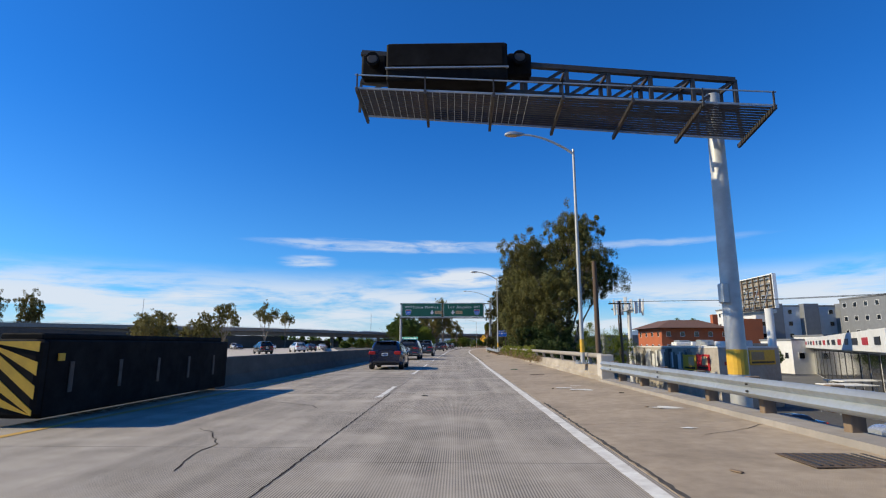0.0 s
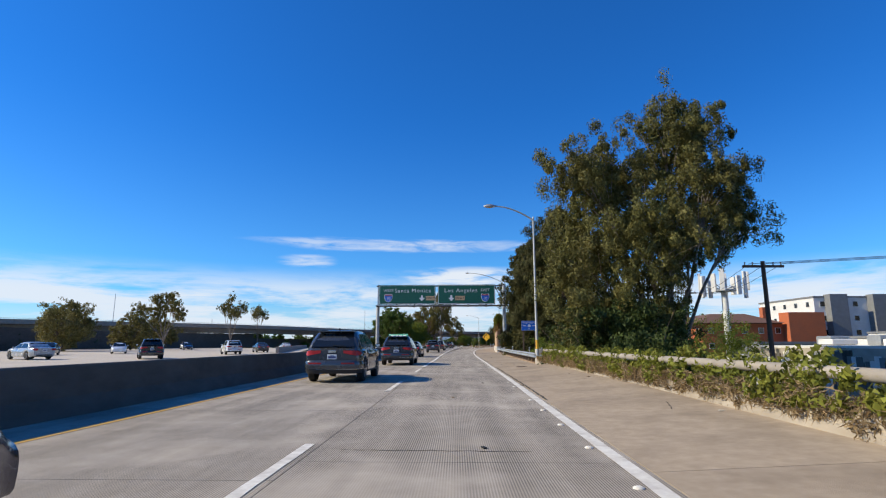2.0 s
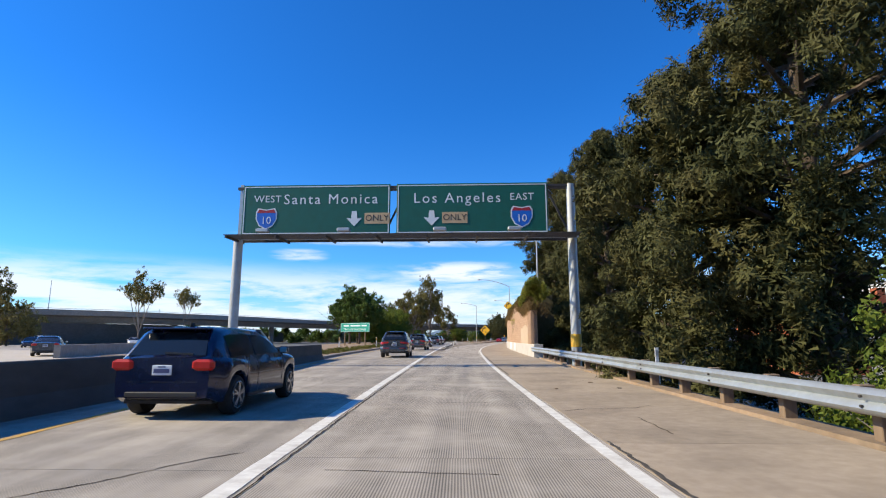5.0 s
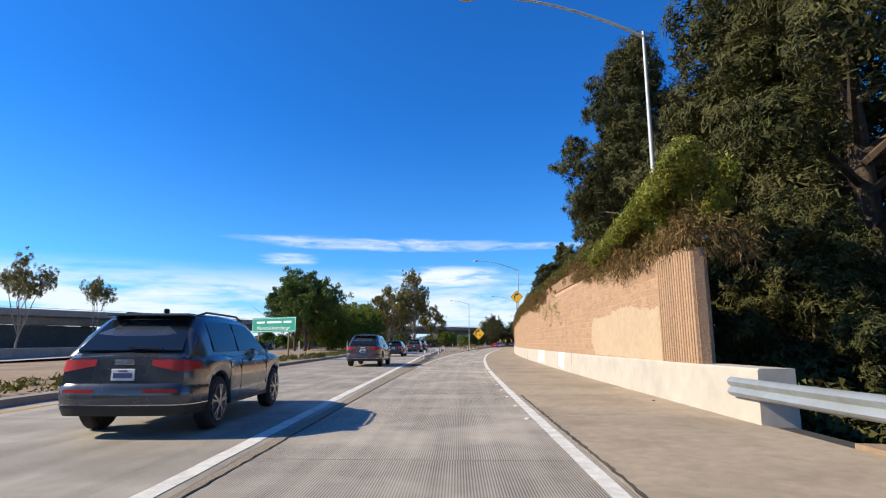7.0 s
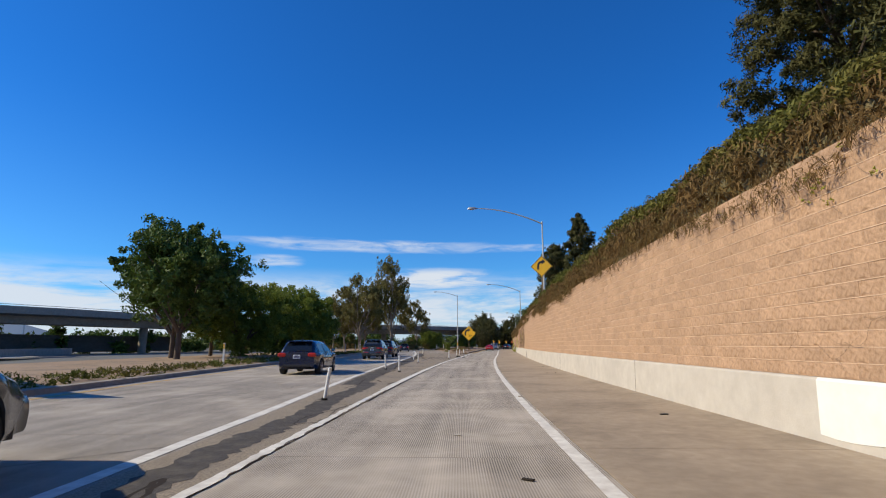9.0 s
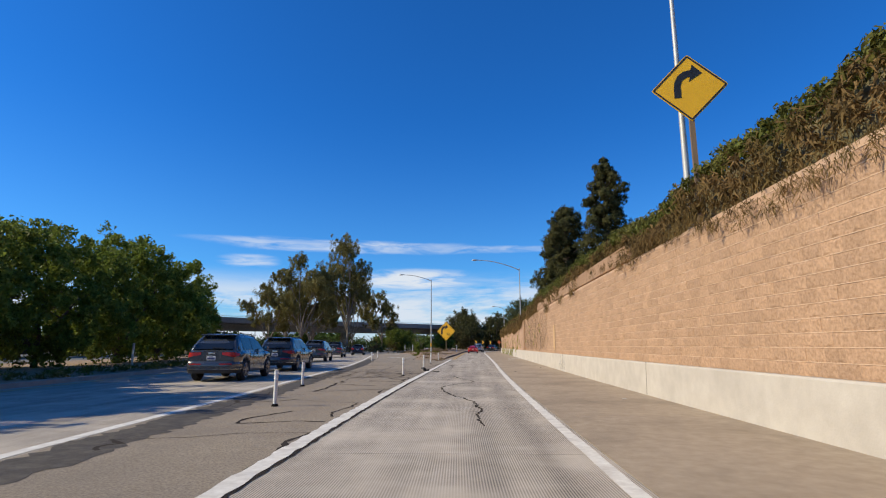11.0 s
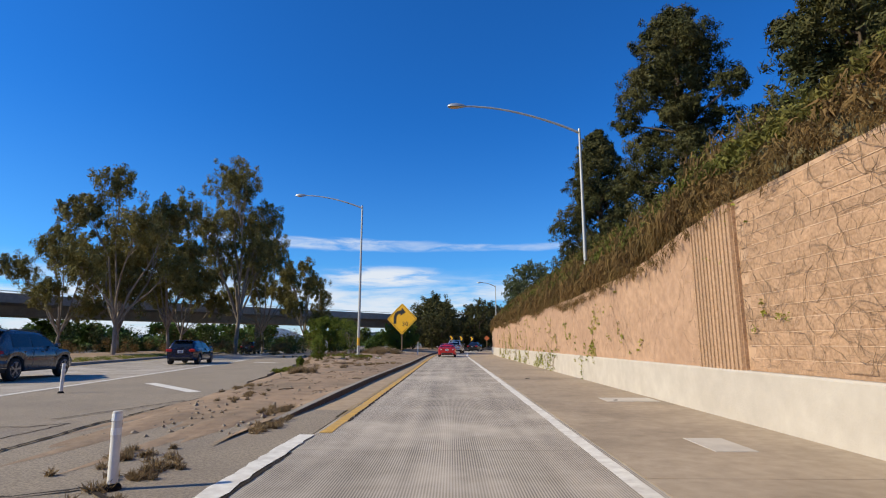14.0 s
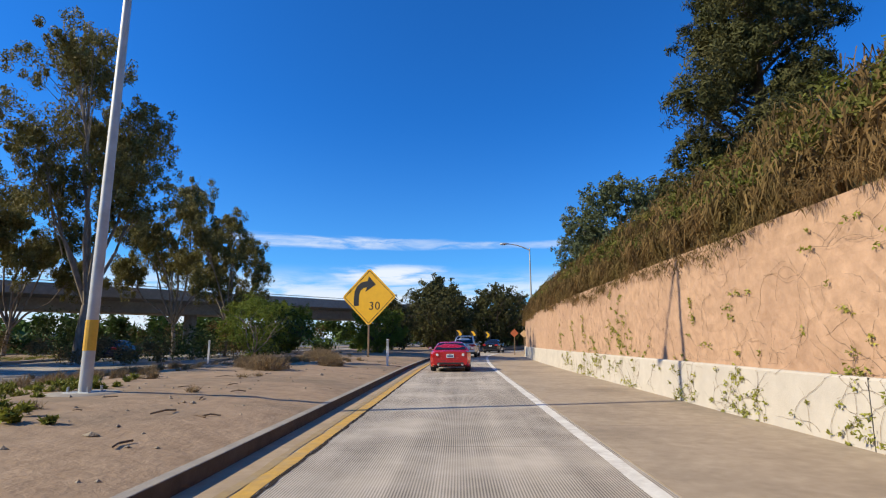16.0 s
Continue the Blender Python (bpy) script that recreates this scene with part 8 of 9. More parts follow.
# white shop row running away along the parking lot
mall = thing("shop_row", pose(36.0, 43.0, -5.2, 0, 0, math.degrees(math.atan2(79, 46))), "low white shop row with a long fascia above dark shopfronts", "shop")
part("wall", Geo().box((46, -7.2, 3.7), (92, 13, 7.4)), "stucco_white", mall)
part("fascia", Geo().box((46, 0.0, 6.8), (92, 1.6, 2.0), bevel=0.03), "stucco_white", mall)
for k in range(14):
    w = part("shop_window", Geo().box((3.4 + k * 6.5, -0.72, 2.8), (5.6, 0.16, 5.4)), "dark_steel", mall)
    part("pane", Geo().box((3.4 + k * 6.5, -0.68, 2.8), (5.3, 0.18, 5.1)), "glass", w)
    part("sign_bar", Geo().box((3.4 + k * 6.5, 0.82, 6.8), (2.6 + (k % 3) * 0.6, 0.08, 0.7)), ("sign_black", "sign_red", "sign_black")[k % 3], mall)
for k in range(10):
    part("roof_unit", Geo().box((5 + k * 8.5 + rnd.uniform(-2, 2), -5 - rnd.uniform(0, 4), 7.8), (rnd.uniform(1.5, 3), 1.8, rnd.uniform(0.8, 1.4)), bevel=0.05), "sign_back", mall)
apt = building("apartment_block", 96, 166, 130, 190, 13.0, "stucco_white", "modern white apartment block with dark grey bays", rows=5, cols=5)
for k in range(3):
    part("bay", Geo().box((101 + k * 11, 165.0, 6.0), (4.5, 2.4, 15.5)), "stucco_grey", apt)
building("apartment_block", 118, 128, 170, 160, 14.5, "stucco_grey", "grey modern apartment block with white-framed windows", rows=5, cols=8)
building("apartment_block", 120, 96, 190, 118, 10.5, "stucco_white", "long pale apartment block beyond the shops", rows=4, cols=6)
for k, (x, y, w, h) in enumerate(((60, 130, 18, 1.2), (78, 122, 16, 2.2), (98, 140, 14, 3.5), (60, 205, 24, 4.5), (110, 215, 30, 6.0))):
    building("low_building", x, y, x + w, y + 12, h, ("stucco_grey", "stucco_white", "stucco_white")[k % 3], "low flat-roofed commercial building among the town blocks", rows=1, cols=3)
structure("road_street", Geo().box((30, 20, -5.15), (44, 74, 0.06)), "asphalt", "dark asphalt parking lot below the bridge", category="road")
for k, (x, y, r, pt) in enumerate(((14, 22, 5, "paint_black"), (17, 34, 8, "paint_red"), (22, 26, 95, "paint_blue"), (27, 40, 92, "paint_black"), (34, 38, 88, "paint_silver"), (40, 44, 90, "paint_black"), (46, 50, 92, "paint_blue"), (52, 54, 90, "paint_white"), (24, 48, 4, "paint_black"))):
    car("sedan", pt, pose(x, y, -5.1, 0, 0, r), pt[6:] + " sedan parked in the lot below the bridge", group="cars parked below the bridge", near=False)
for x, y, w in ((38, 52, 4), (44, 58, 6)):
    t = thing("awning", pose(x, y, -5.1), "pale flat awning above the parking lot", "awning")
    part("canopy", Geo().box((0, 0, 2.6), (w, 3, 0.12), bevel=0.03), "stucco_white", t)
    for i, j in ((-1, -1), (1, -1), (1, 1), (-1, 1)):
        part("leg", Geo().tube([(i * w * 0.45, j * 1.3, 0), (i * w * 0.45, j * 1.3, 2.6)], 0.05, 8), "galv", t)

# billboard seen from behind
bb = thing("billboard", pose(36.5, 64.2, -5.2, 0, 0, -91), "weathered billboard seen from behind on a white column", "billboard")
part("column", Geo().tube([(5.4, -0.9, 0), (5.4, -0.9, 10.4)], 0.42, 16), "stucco_white", bb, smooth=True)
part("face", Geo().box((0, 0.3, 12.4), (10.2, 0.08, 3.7)), "concrete", bb, "bare back of the face panels")
for k in range(6):
    part("batten", Geo().box((0, 0.14, 10.8 + k * 0.62), (10.2, 0.16, 0.09)), "galv", bb)
for k in range(9):
    part("stud", Geo().box((-4.9 + k * 1.22, 0.0, 12.4), (0.12, 0.16, 3.7)), "post_wood", bb)
rnd = random.Random(58)
for k in range(26):
    part("torn_panel", Geo().box((rnd.uniform(-4.7, 4.7), 0.24, 10.9 + rnd.choice((0.31, 0.93, 1.55, 2.17, 2.79))), (rnd.uniform(0.3, 1.0), 0.03, rnd.uniform(0.2, 0.5))), rnd.choice(("stucco_white", "tarmac", "sign_back", "roof_brown")), bb)
for k in range(5):
    part("strut", Geo().bar((-4.4 + k * 2.2, -0.9, 10.5), (-4.4 + k * 2.2, 0.0, 13.0), 0.08), "galv", bb)
part("catwalk", Geo().box((0, -0.6, 10.4), (10.8, 0.9, 0.08)), "dark_steel", bb)
for zz in (11.0, 11.5):
    part("catwalk_rail", Geo().tube([(-5.4, -1.0, zz), (5.4, -1.0, zz)], 0.025, 6), "galv", bb)
part("ladder", Geo().box((-5.5, -0.4, 11.4), (0.5, 0.06, 2.6)), "galv", bb)
part("torsion_beam", Geo().box((0, -0.2, 10.1), (10.6, 0.5, 0.4), bevel=0.04), "galv", bb)
part("edge", Geo().box((5.16, 0.2, 12.4), (0.12, 0.4, 3.9)), "sign_white", bb)
part("edge", Geo().box((0, 0.2, 14.3), (10.4, 0.4, 0.12)), "sign_white", bb)


def utility_pole(x, y, top, label, arms=1, r=0.16):
    t = thing("utility_pole", pose(x, y, -5.2), label, "utility pole")
    h = top + 5.2
    part("shaft", Geo().tube([(0, 0, 0), (0, 0, h)], [r, r * 0.7], 10), "pole_wood", t, smooth=True)
    for k in range(arms):
        part("crossarm", Geo().box((0, 0, h - 0.3 - k * 0.9), (2.4, 0.12, 0.14)), "pole_wood", t)
        for e in (-1.05, -0.6, 0.6, 1.05):
            part("insulator", Geo().tube([(e, 0, h - 0.24 - k * 0.9), (e, 0, h - 0.06 - k * 0.9)], [0.03, 0.05], 8), "sign_back", t)
    return t


utility_pole(19.0, 58.4, 6.0, "dark timber utility pole with a crossarm", 1)
utility_pole(8.35, 29.7, 5.9, "brown timber utility pole close beside the bridge", 0, 0.18)
utility_pole(29.6, 92.0, 7.6, "dark timber utility pole behind the shrubs", 1)
mono = thing("cell_mast", pose(26.2, 76.7, -5.2), "white cell mast with a ring of antenna panels", "mast")
part("mast", Geo().tube([(0, 0, 0), (0, 0, 12.4)], [0.34, 0.26], 14), "stucco_white", mono, smooth=True)
part("platform", Geo().tube([(0, 0, 11.2), (0, 0, 11.3)], 1.1, 14), "galv", mono)
for k in range(12):
    a = 2 * math.pi * (k + 0.3 * (k % 2)) / 12
    z_ = 11.6 + 0.25 * (k % 3)
    part("antenna_panel", Geo().box((0, 0, 0), (0.2, 0.42, 2.0 - 0.3 * (k % 2)), pose(2.0 * math.cos(a), 2.0 * math.sin(a), z_, 0, 0, math.degrees(a)), bevel=0.03), "stucco_white", mono)
    part("arm", Geo().bar((0, 0, 11.3), (1.95 * math.cos(a), 1.95 * math.sin(a), z_), 0.07), "galv", mono)


def palm(x, y, z, h, seed):
    rnd_ = random.Random(seed)
    t = thing("palm_tree", pose(x, y, z), "tall thin palm tree far off in the town", "tree", "far palms")
    part("trunk", Geo().tube([(0, 0, 0), (0.1, 0, h * 0.5), (0, 0, h)], [0.22, 0.17, 0.15], 8), "bark_grey", t)
    gg = Geo()
    for k in range(22):
        a, e = rnd_.uniform(0, 6.28), rnd_.uniform(-0.4, 0.9)
        pts = [Vector((0, 0, h)) + Vector((math.cos(a) * q, math.sin(a) * q, e * q - 0.5 * q * q)) for q in (0, 0.6, 1.2, 1.8)]
        for i in range(3):
            w = 0.22 * (1 - i / 3.2)
            n = Vector((-math.sin(a), math.cos(a), 0))
            gg.add([pts[i] - n * w, pts[i] + n * w, pts[i + 1] + n * w * 0.7, pts[i + 1] - n * w * 0.7], [(0, 1, 2, 3)])
    part("crown", gg, "leaf_green", t)


for k, (x, y, h) in enumerate(((104, 180, 18), (92, 200, 16), (140, 230, 22), (112, 260, 19))):
    palm(x, y, -5.2, h, k)
far_b = plant_tree("broadleaf_tree", broad(48, 10.5, 9.5, 6000, "leaf_green", 0.2, 0.55), "bark_dark", (0, 0), "full green broadleaf tree among the town buildings", group="town trees")
far_b.matrix_world = pose(70, 118, -5.2, 0, 0, 12) @ Matrix.Scale(0.6, 4)
for k, (x, y, sc) in enumerate(((86, 196, 0.9), (76, 140, 0.55), (112, 150, 0.8), (58, 180, 0.6), (130, 200, 1.0), (100, 118, 0.5), (148, 210, 1.1))):
    copy_thing(far_b, pose(x, y, -5.2, 0, 0, 40 * k) @ Matrix.Scale(sc, 4))
for x, y, h in ((-190, 330, 30), (-120, 300, 14), (-60, 420, 26)):
    t = thing("steel_mast", pose(x, y, -0.4), "thin far-off steel mast above the skyline", "mast")
    part("mast", Geo().tube([(0, 0, 0), (0, 0, h)], [0.25, 0.12], 6), "galv", t)
for k, (x, y, w, h) in enumerate(((-70, 560, 26, 5), (10, 600, 40, 9), (90, 640, 40, 7), (-190, 540, 30, 5))):
    building("far_building", x, y, x + w, y + 30, h, "stucco_grey", "pale far-off town building below the hills", z0=-0.5, rows=2, cols=3, win=(3, 2))

# ---- small things on the road ----
def ribbon(pts, width, mat, name, parent, z=0.009, seed=0, wander=0.0):
    """A thin flat strip through (s, d) points with uneven edges."""
    rnd_ = random.Random(seed)
    fine = []
    for (s0, d0), (s1, d1) in zip(pts, pts[1:]):
        n = max(2, int(math.hypot(s1 - s0, d1 - d0) / 0.12))
        for k in range(n):
            f = k / n
            fine.append((s0 + (s1 - s0) * f + rnd_.uniform(-1, 1) * wander, d0 + (d1 - d0) * f + rnd_.uniform(-1, 1) * wander))
    fine.append(pts[-1])
    L_, R_ = [], []
    for k, (s, d) in enumerate(fine):
        a, b = fine[max(k - 1, 0)], fine[min(k + 1, len(fine) - 1)]
        t = Vector((b[1] - a[1], b[0] - a[0], 0))
        t = t.normalized() if t.length > 0 else Vector((0, 1, 0))
        n = Vector((t.y, -t.x))
        w = width / 2 * rnd_.uniform(0.55, 1.35)
        L_.append(tuple(P(s - n.y * w, d - n.x * w, z + lift(s, d - n.x * w))))
        R_.append(tuple(P(s + n.y * w, d + n.x * w, z + lift(s, d + n.x * w))))
    m_ = len(fine)
    return part(name, Geo().add(L_ + R_, [(k, k + m_, k + m_ + 1, k + 1) for k in range(m_ - 1)]), mat, parent)


def wander_path(s, d, heading, length, rnd_, turn=0.5, step=0.5):
    out = [(s, d)]
    while length > 0:
        heading += rnd_.uniform(-turn, turn)
        s += math.cos(heading) * step
        d += math.sin(heading) * step
        out.append((s, d))
        length -= step
    return out


rnd = random.Random(5)
lane_cracks = thing("road_cracks", Matrix(), "dark cracks and open joints in the concrete lanes", "crack", kind="structure")
ribbon([(162.6, 0.22), (163.1, 0.27), (163.4, 0.2), (163.8, 0.18), (164.1, 0.04), (164.65, -0.05), (164.9, -0.23), (165.5, -0.41), (166.45, -0.61), (167.85, -0.77), (168.6, -0.6), (169.45, -0.25), (170.2, 0.2), (170.8, 0.24), (171.65, -0.15), (172.65, -0.4), (173.25, -0.46), (174.25, -0.67)], 0.05, "tar", "crack", lane_cracks, 0.004, 1, 0.03)
ribbon([(172.7, -0.38), (172.75, -0.8), (172.9, -1.2)], 0.028, "tar", "crack", lane_cracks, 0.004, 7, 0.02)
ribbon([(169.7, -0.2), (169.75, 0.1), (169.85, 0.46)], 0.03, "tar", "crack", lane_cracks, 0.004, 8, 0.02)
ribbon([(164.4, -0.34), (164.5, 0.5), (164.6, 1.23)], 0.02, "tar", "crack", lane_cracks, 0.004, 2, 0.02)
ribbon([(163.0, 0.2), (162.2, 0.34), (161.2, 0.2), (160.0, 0.3)], 0.04, "tar", "crack", lane_cracks, 0.004, 3, 0.03)
ribbon([(-30, -1.70), (0, -1.71), (14, -1.72)], 0.02, "tar", "lane_joint", lane_cracks, 0.004, 4, 0.008)
for k in range(26):
    s_ = rnd.uniform(0, 235)
    ribbon([(s_, rnd.uniform(-1.5, -0.4)), (s_ + rnd.uniform(-0.15, 0.15), rnd.uniform(0.2, 1.3))], 0.016, "tar", "crack", lane_cracks, 0.004, 10 + k, 0.02)
for k in range(18):
    s_ = rnd.uniform(0, 200)
    d_ = LEFT_LINE(s_) - rnd.uniform(0.6, 2.8)
    ribbon(wander_path(s_, d_, rnd.uniform(-0.4, 0.4), rnd.uniform(1, 4), rnd), 0.018, "tar", "crack", lane_cracks, 0.004, 60 + k, 0.02)
for s_ in (1.2, 14.0, 20.8, 31, 55.9):
    ribbon([(s_, -5.8), (s_ + 0.05, -1.8), (s_, 1.7)], 0.03 if s_ < 50 else 0.07, "tar", "expansion_joint", lane_cracks, 0.004, int(s_), 0.01)
for k in range(14):
    s_ = rnd.uniform(2, 100)
    ribbon(wander_path(s_, rnd.uniform(2.2, 4.3), rnd.uniform(-3, 3), rnd.uniform(0.6, 2.5), rnd), 0.015, "tar", "crack", lane_cracks, 0.004, 90 + k, 0.02)
# dark crumbling edge outside the right line
for a, b in ((0, 14), (40, 58), (62, 78), (88, 112)):
    ribbon([(q, RIGHT_LINE(q) + 0.2) for q in np.arange(a, b, 2.0)], 0.05, "tarmac", "crumbled_edge", lane_cracks, 0.004, a + 7, 0.015)

ribbon([(q, LANE_L(q) + 0.0) for q in np.arange(58, 136, 2.0)], 0.018, "tar", "lane_joint", lane_cracks, 0.009, 41, 0.012)
ribbon([(q, -1.73) for q in np.arange(201.5, 262, 1.5)], 0.05, "tar", "crumbled_edge", lane_cracks, 0.005, 43, 0.016)
gore_cracks = thing("sealed_cracks", Matrix(), "black tar-sealed cracks webbed over the asphalt gore", "crack", kind="structure")
rnd = random.Random(8)


def crack_web(s0, s1, ds, dd, keep, wide, seed):
    """Cracks along the borders of uneven cells."""
    rnd_ = random.Random(seed)
    rows_ = []
    s = s0
    while s < s1:
        lo_, hi_ = JOINT_L(s) + 0.5, GORE_R(s) - 0.12
        n = max(2, int((hi_ - lo_) / dd) + 1)
        rows_.append([(s + rnd_.uniform(-0.42, 0.42) * ds, min(hi_, max(lo_, lo_ + (hi_ - lo_) * k / (n - 1) + rnd_.uniform(-0.4, 0.4) * dd))) for k in range(n)])
        s += ds
    k_ = 0
    for i, r in enumerate(rows_):
        for j, q in enumerate(r):
            ends = []
            if j + 1 < len(r):
                ends.append(r[j + 1])
            if i + 1 < len(rows_):
                ends.append(min(rows_[i + 1], key=lambda e: abs(e[1] - q[1])))
            for e in ends:
                if rnd_.random() < keep:
                    m1 = ((q[0] * 2 + e[0]) / 3 + rnd_.uniform(-0.2, 0.2), (q[1] * 2 + e[1]) / 3 + rnd_.uniform(-0.2, 0.2))
                    m2 = ((q[0] + e[0] * 2) / 3 + rnd_.uniform(-0.2, 0.2), (q[1] + e[1] * 2) / 3 + rnd_.uniform(-0.2, 0.2))
                    ribbon([q, m1, m2, e], wide * rnd_.choice((0.35, 0.5, 0.7, 1.0, 1.5)), "tar", "sealed_crack", gore_cracks, 0.0095 + 0.00004 * k_, seed + k_, 0.03)
                    k_ += 1


crack_web(126, 160, 2.4, 1.3, 0.5, 0.055, 200)
crack_web(160, 172, 1.7, 1.1, 0.5, 0.06, 500)
crack_web(172, 177.9, 0.62, 0.75, 0.75, 0.085, 700)
crack_web(177.9, 179.6, 0.9, 0.9, 0.7, 0.07, 850)
crack_web(181, 201, 3.2, 1.8, 0.4, 0.06, 1000)
strip(124.3, 142, lambda s: (JOINT_L(s) + GORE_R(s)) / 2 + 0.06 * math.sin(s), 0.5, "tarmac", 0.0085, "patched_edge", 0.07, gore_cracks, 31)
strip(141, 202, lambda s: JOINT_L(s) + 0.5, 0.82, "tarmac", 0.0087, "patched_edge", 0.11, gore_cracks, 33)
ribbon([(q, GORE_R(q) - 0.2 + 0.30) for q in np.arange(136, 200, 1.5)], 0.045, "tar", "broken_edge", gore_cracks, 0.0085, 32, 0.015)
for q0, q1, d0, d1 in ((179.5, 179.8, -5.8, -2.3), (186.0, 186.4, -7.4, -2.4), (192.0, 192.6, -8.2, -2.4), (196.5, 196.7, -9.0, -2.4)):
    ribbon([(q0, d0), ((q0 + q1) / 2 + 0.15, (d0 + d1) / 2), (q1, d1)], 0.08, "tar", "sealed_crack", gore_cracks, 0.0205, int(q0), 0.03)

# the seam between asphalt and dirt, a dusty ridge beside it, two slanted white bars
ribbon([(198.0, -5.2), (199.0, -5.33), (201.2, -5.6), (203.5, -5.74), (205.5, -5.8), (207.6, -6.0)], 0.06, "tar", "sealed_crack", gore_cracks, 0.0215, 51, 0.03)
ribbon([(201.5, -6.6), (203.2, -6.2), (204.5, -5.9)], 0.04, "tar", "sealed_crack", gore_cracks, 0.0217, 52, 0.04)
ribbon([(196.8, -2.5), (197.4, -3.2), (196.9, -4.1)], 0.05, "tar", "sealed_crack", gore_cracks, 0.0219, 53, 0.04)


def inner_z(s, d):
    """Height of the sloping asphalt beside the island."""
    f = (d - JOINT_L(s)) / (ISL_L(s) - JOINT_L(s))
    return 0.006 + 0.13 * min(1, max(0, (s - 205) / 9)) * f


for s0, d0, s1, d1 in ((206.4, -6.6, 209.3, -9.4), (224.6, -10.4, 227.2, -12.8)):
    q = [(s0 - 0.1, d0 - 0.1), (s0 + 0.12, d0 + 0.12), (s1 + 0.12, d1 + 0.12), (s1 - 0.1, d1 - 0.1)]
    part("stripe", Geo().add([tuple(P(s, d, inner_z(s, d) + 0.008)) for s, d in q], [(0, 1, 2, 3)]), "white_line", marks)


# raised pavement markers along the edge line
rnd = random.Random(12)
s_ = -4.0
while s_ < 124:
    if rnd.random() < 0.85 and (22 < s_ < 66 or s_ > 104):
        t = thing("pavement_marker", at(s_, RIGHT_LINE(s_) - 0.17, 0.0), "chipped white ceramic raised pavement marker", "pavement marker", "raised markers along the edge line")
        part("dome", Geo().loft([[(0.055 * r_ * math.cos(a), 0.055 * r_ * math.sin(a), z_) for a in (2 * math.pi * k / 10 for k in range(10))] for r_, z_ in ((1.0, 0.0), (0.92, 0.01), (0.5, 0.02))]), "white_line", t)
    s_ += 1.83
for s_, d_ in ((28.3, -1.85), (42.0, -1.9), (13.0, -1.9), (57.0, -1.85)):
    t = thing("pavement_marker", at(s_, d_, 0.0), "square reflective raised pavement marker on the lane line", "pavement marker", "raised markers on the lane line")
    part("marker", Geo().box((0, 0, 0.01), (0.1, 0.1, 0.022), bevel=0.008), "white_line", t)

# drain grate, manhole covers, paint splashes, litter
t = thing("drain_grate", at(5.95, 4.05, lift(5.95, 4.05)), "rusty square drain grate set in the shoulder", "drain")
part("frame", Geo().box((0, 0, 0.003), (1.0, 0.7, 0.008)), "rust", t)
for k in range(9):
    part("grate_bar", Geo().box((-0.42 + k * 0.105, 0, 0.009), (0.04, 0.6, 0.012)), "dark_steel", t)
for s_, d_ in ((55.0, 3.3), (22.1, 3.34)):
    t = thing("manhole_cover", at(s_, d_, lift(s_, d_)), "round rusted manhole cover in the shoulder", "manhole cover")
    part("frame", Geo().tube([(0, 0, -0.02), (0, 0, 0.004)], 0.34, 28), "rust", t)
    part("lid", Geo().tube([(0, 0, 0.0), (0, 0, 0.009)], [0.29, 0.28], 28), "rust", t)
rnd = random.Random(3)
for s_, d_, r_ in ((14.8, 3.4, 0.32), (15.5, 3.1, 0.24), (10.6, 4.0, 0.3), (8.2, 3.4, 0.12), (16.1, 3.5, 0.16), (204.9, 3.7, 0.0)):
    if r_:
        t = thing("paint_splash", at(s_, d_, lift(s_, d_) + 0.004), "pale dried paint splash on the shoulder", "paint splash", "paint splashes")
        n = 18
        part("splash", Geo().add([(r_ * rnd.uniform(0.35, 1.1) * math.cos(2 * math.pi * k / n) * 1.4, r_ * rnd.uniform(0.35, 1.1) * math.sin(2 * math.pi * k / n) * 0.8, 0.005) for k in range(n)] + [(0, 0, 0.005)], [(k, (k + 1) % n, n) for k in range(n)]), "white_line", t)
t = thing("concrete_patch", at(205.0, 3.95, 0.0), "pale new concrete patch by the wall's foot", "patch")
part("patch", Geo().box((0, 0, 0.002), (1.15, 0.8, 0.012)), "plinth", t)
t = thing("concrete_patch", at(199.6, 3.3, 0.0), "small pale concrete patch in the shoulder", "patch")
part("patch", Geo().box((0, 0, 0.002), (0.5, 0.9, 0.012)), "plinth", t)
t = thing("tyre_debris", at(178.2, -2.3, 0.012, 30), "curled black scrap of tyre on the gore", "debris")
tread = Geo()
rings = []
for k in range(15):
    a_ = -0.9 + k * 0.26
    half = 0.13 + 0.025 * math.sin(k * 2.3)
    rings.append([(r_ * math.cos(a_) + 0.01 * math.sin(k * 1.7), w_, 0.085 + r_ * math.sin(a_)) for r_, w_ in ((0.095, -half), (0.09, half), (0.06, half - 0.01), (0.064, -half + 0.01))])
tread.loft(rings)
part("tread", tread, "tyre", t)
part("torn_flap", Geo().loft([[(0.1 + 0.05 * k, y_, z_) for y_, z_ in ((-0.12 + 0.02 * k, 0.0), (0.13 - 0.01 * k, 0.0), (0.12, 0.05 + 0.035 * math.sin(k * 1.9) ** 2), (-0.1, 0.035 + 0.02 * k))] for k in range(5)]), "tyre", t)
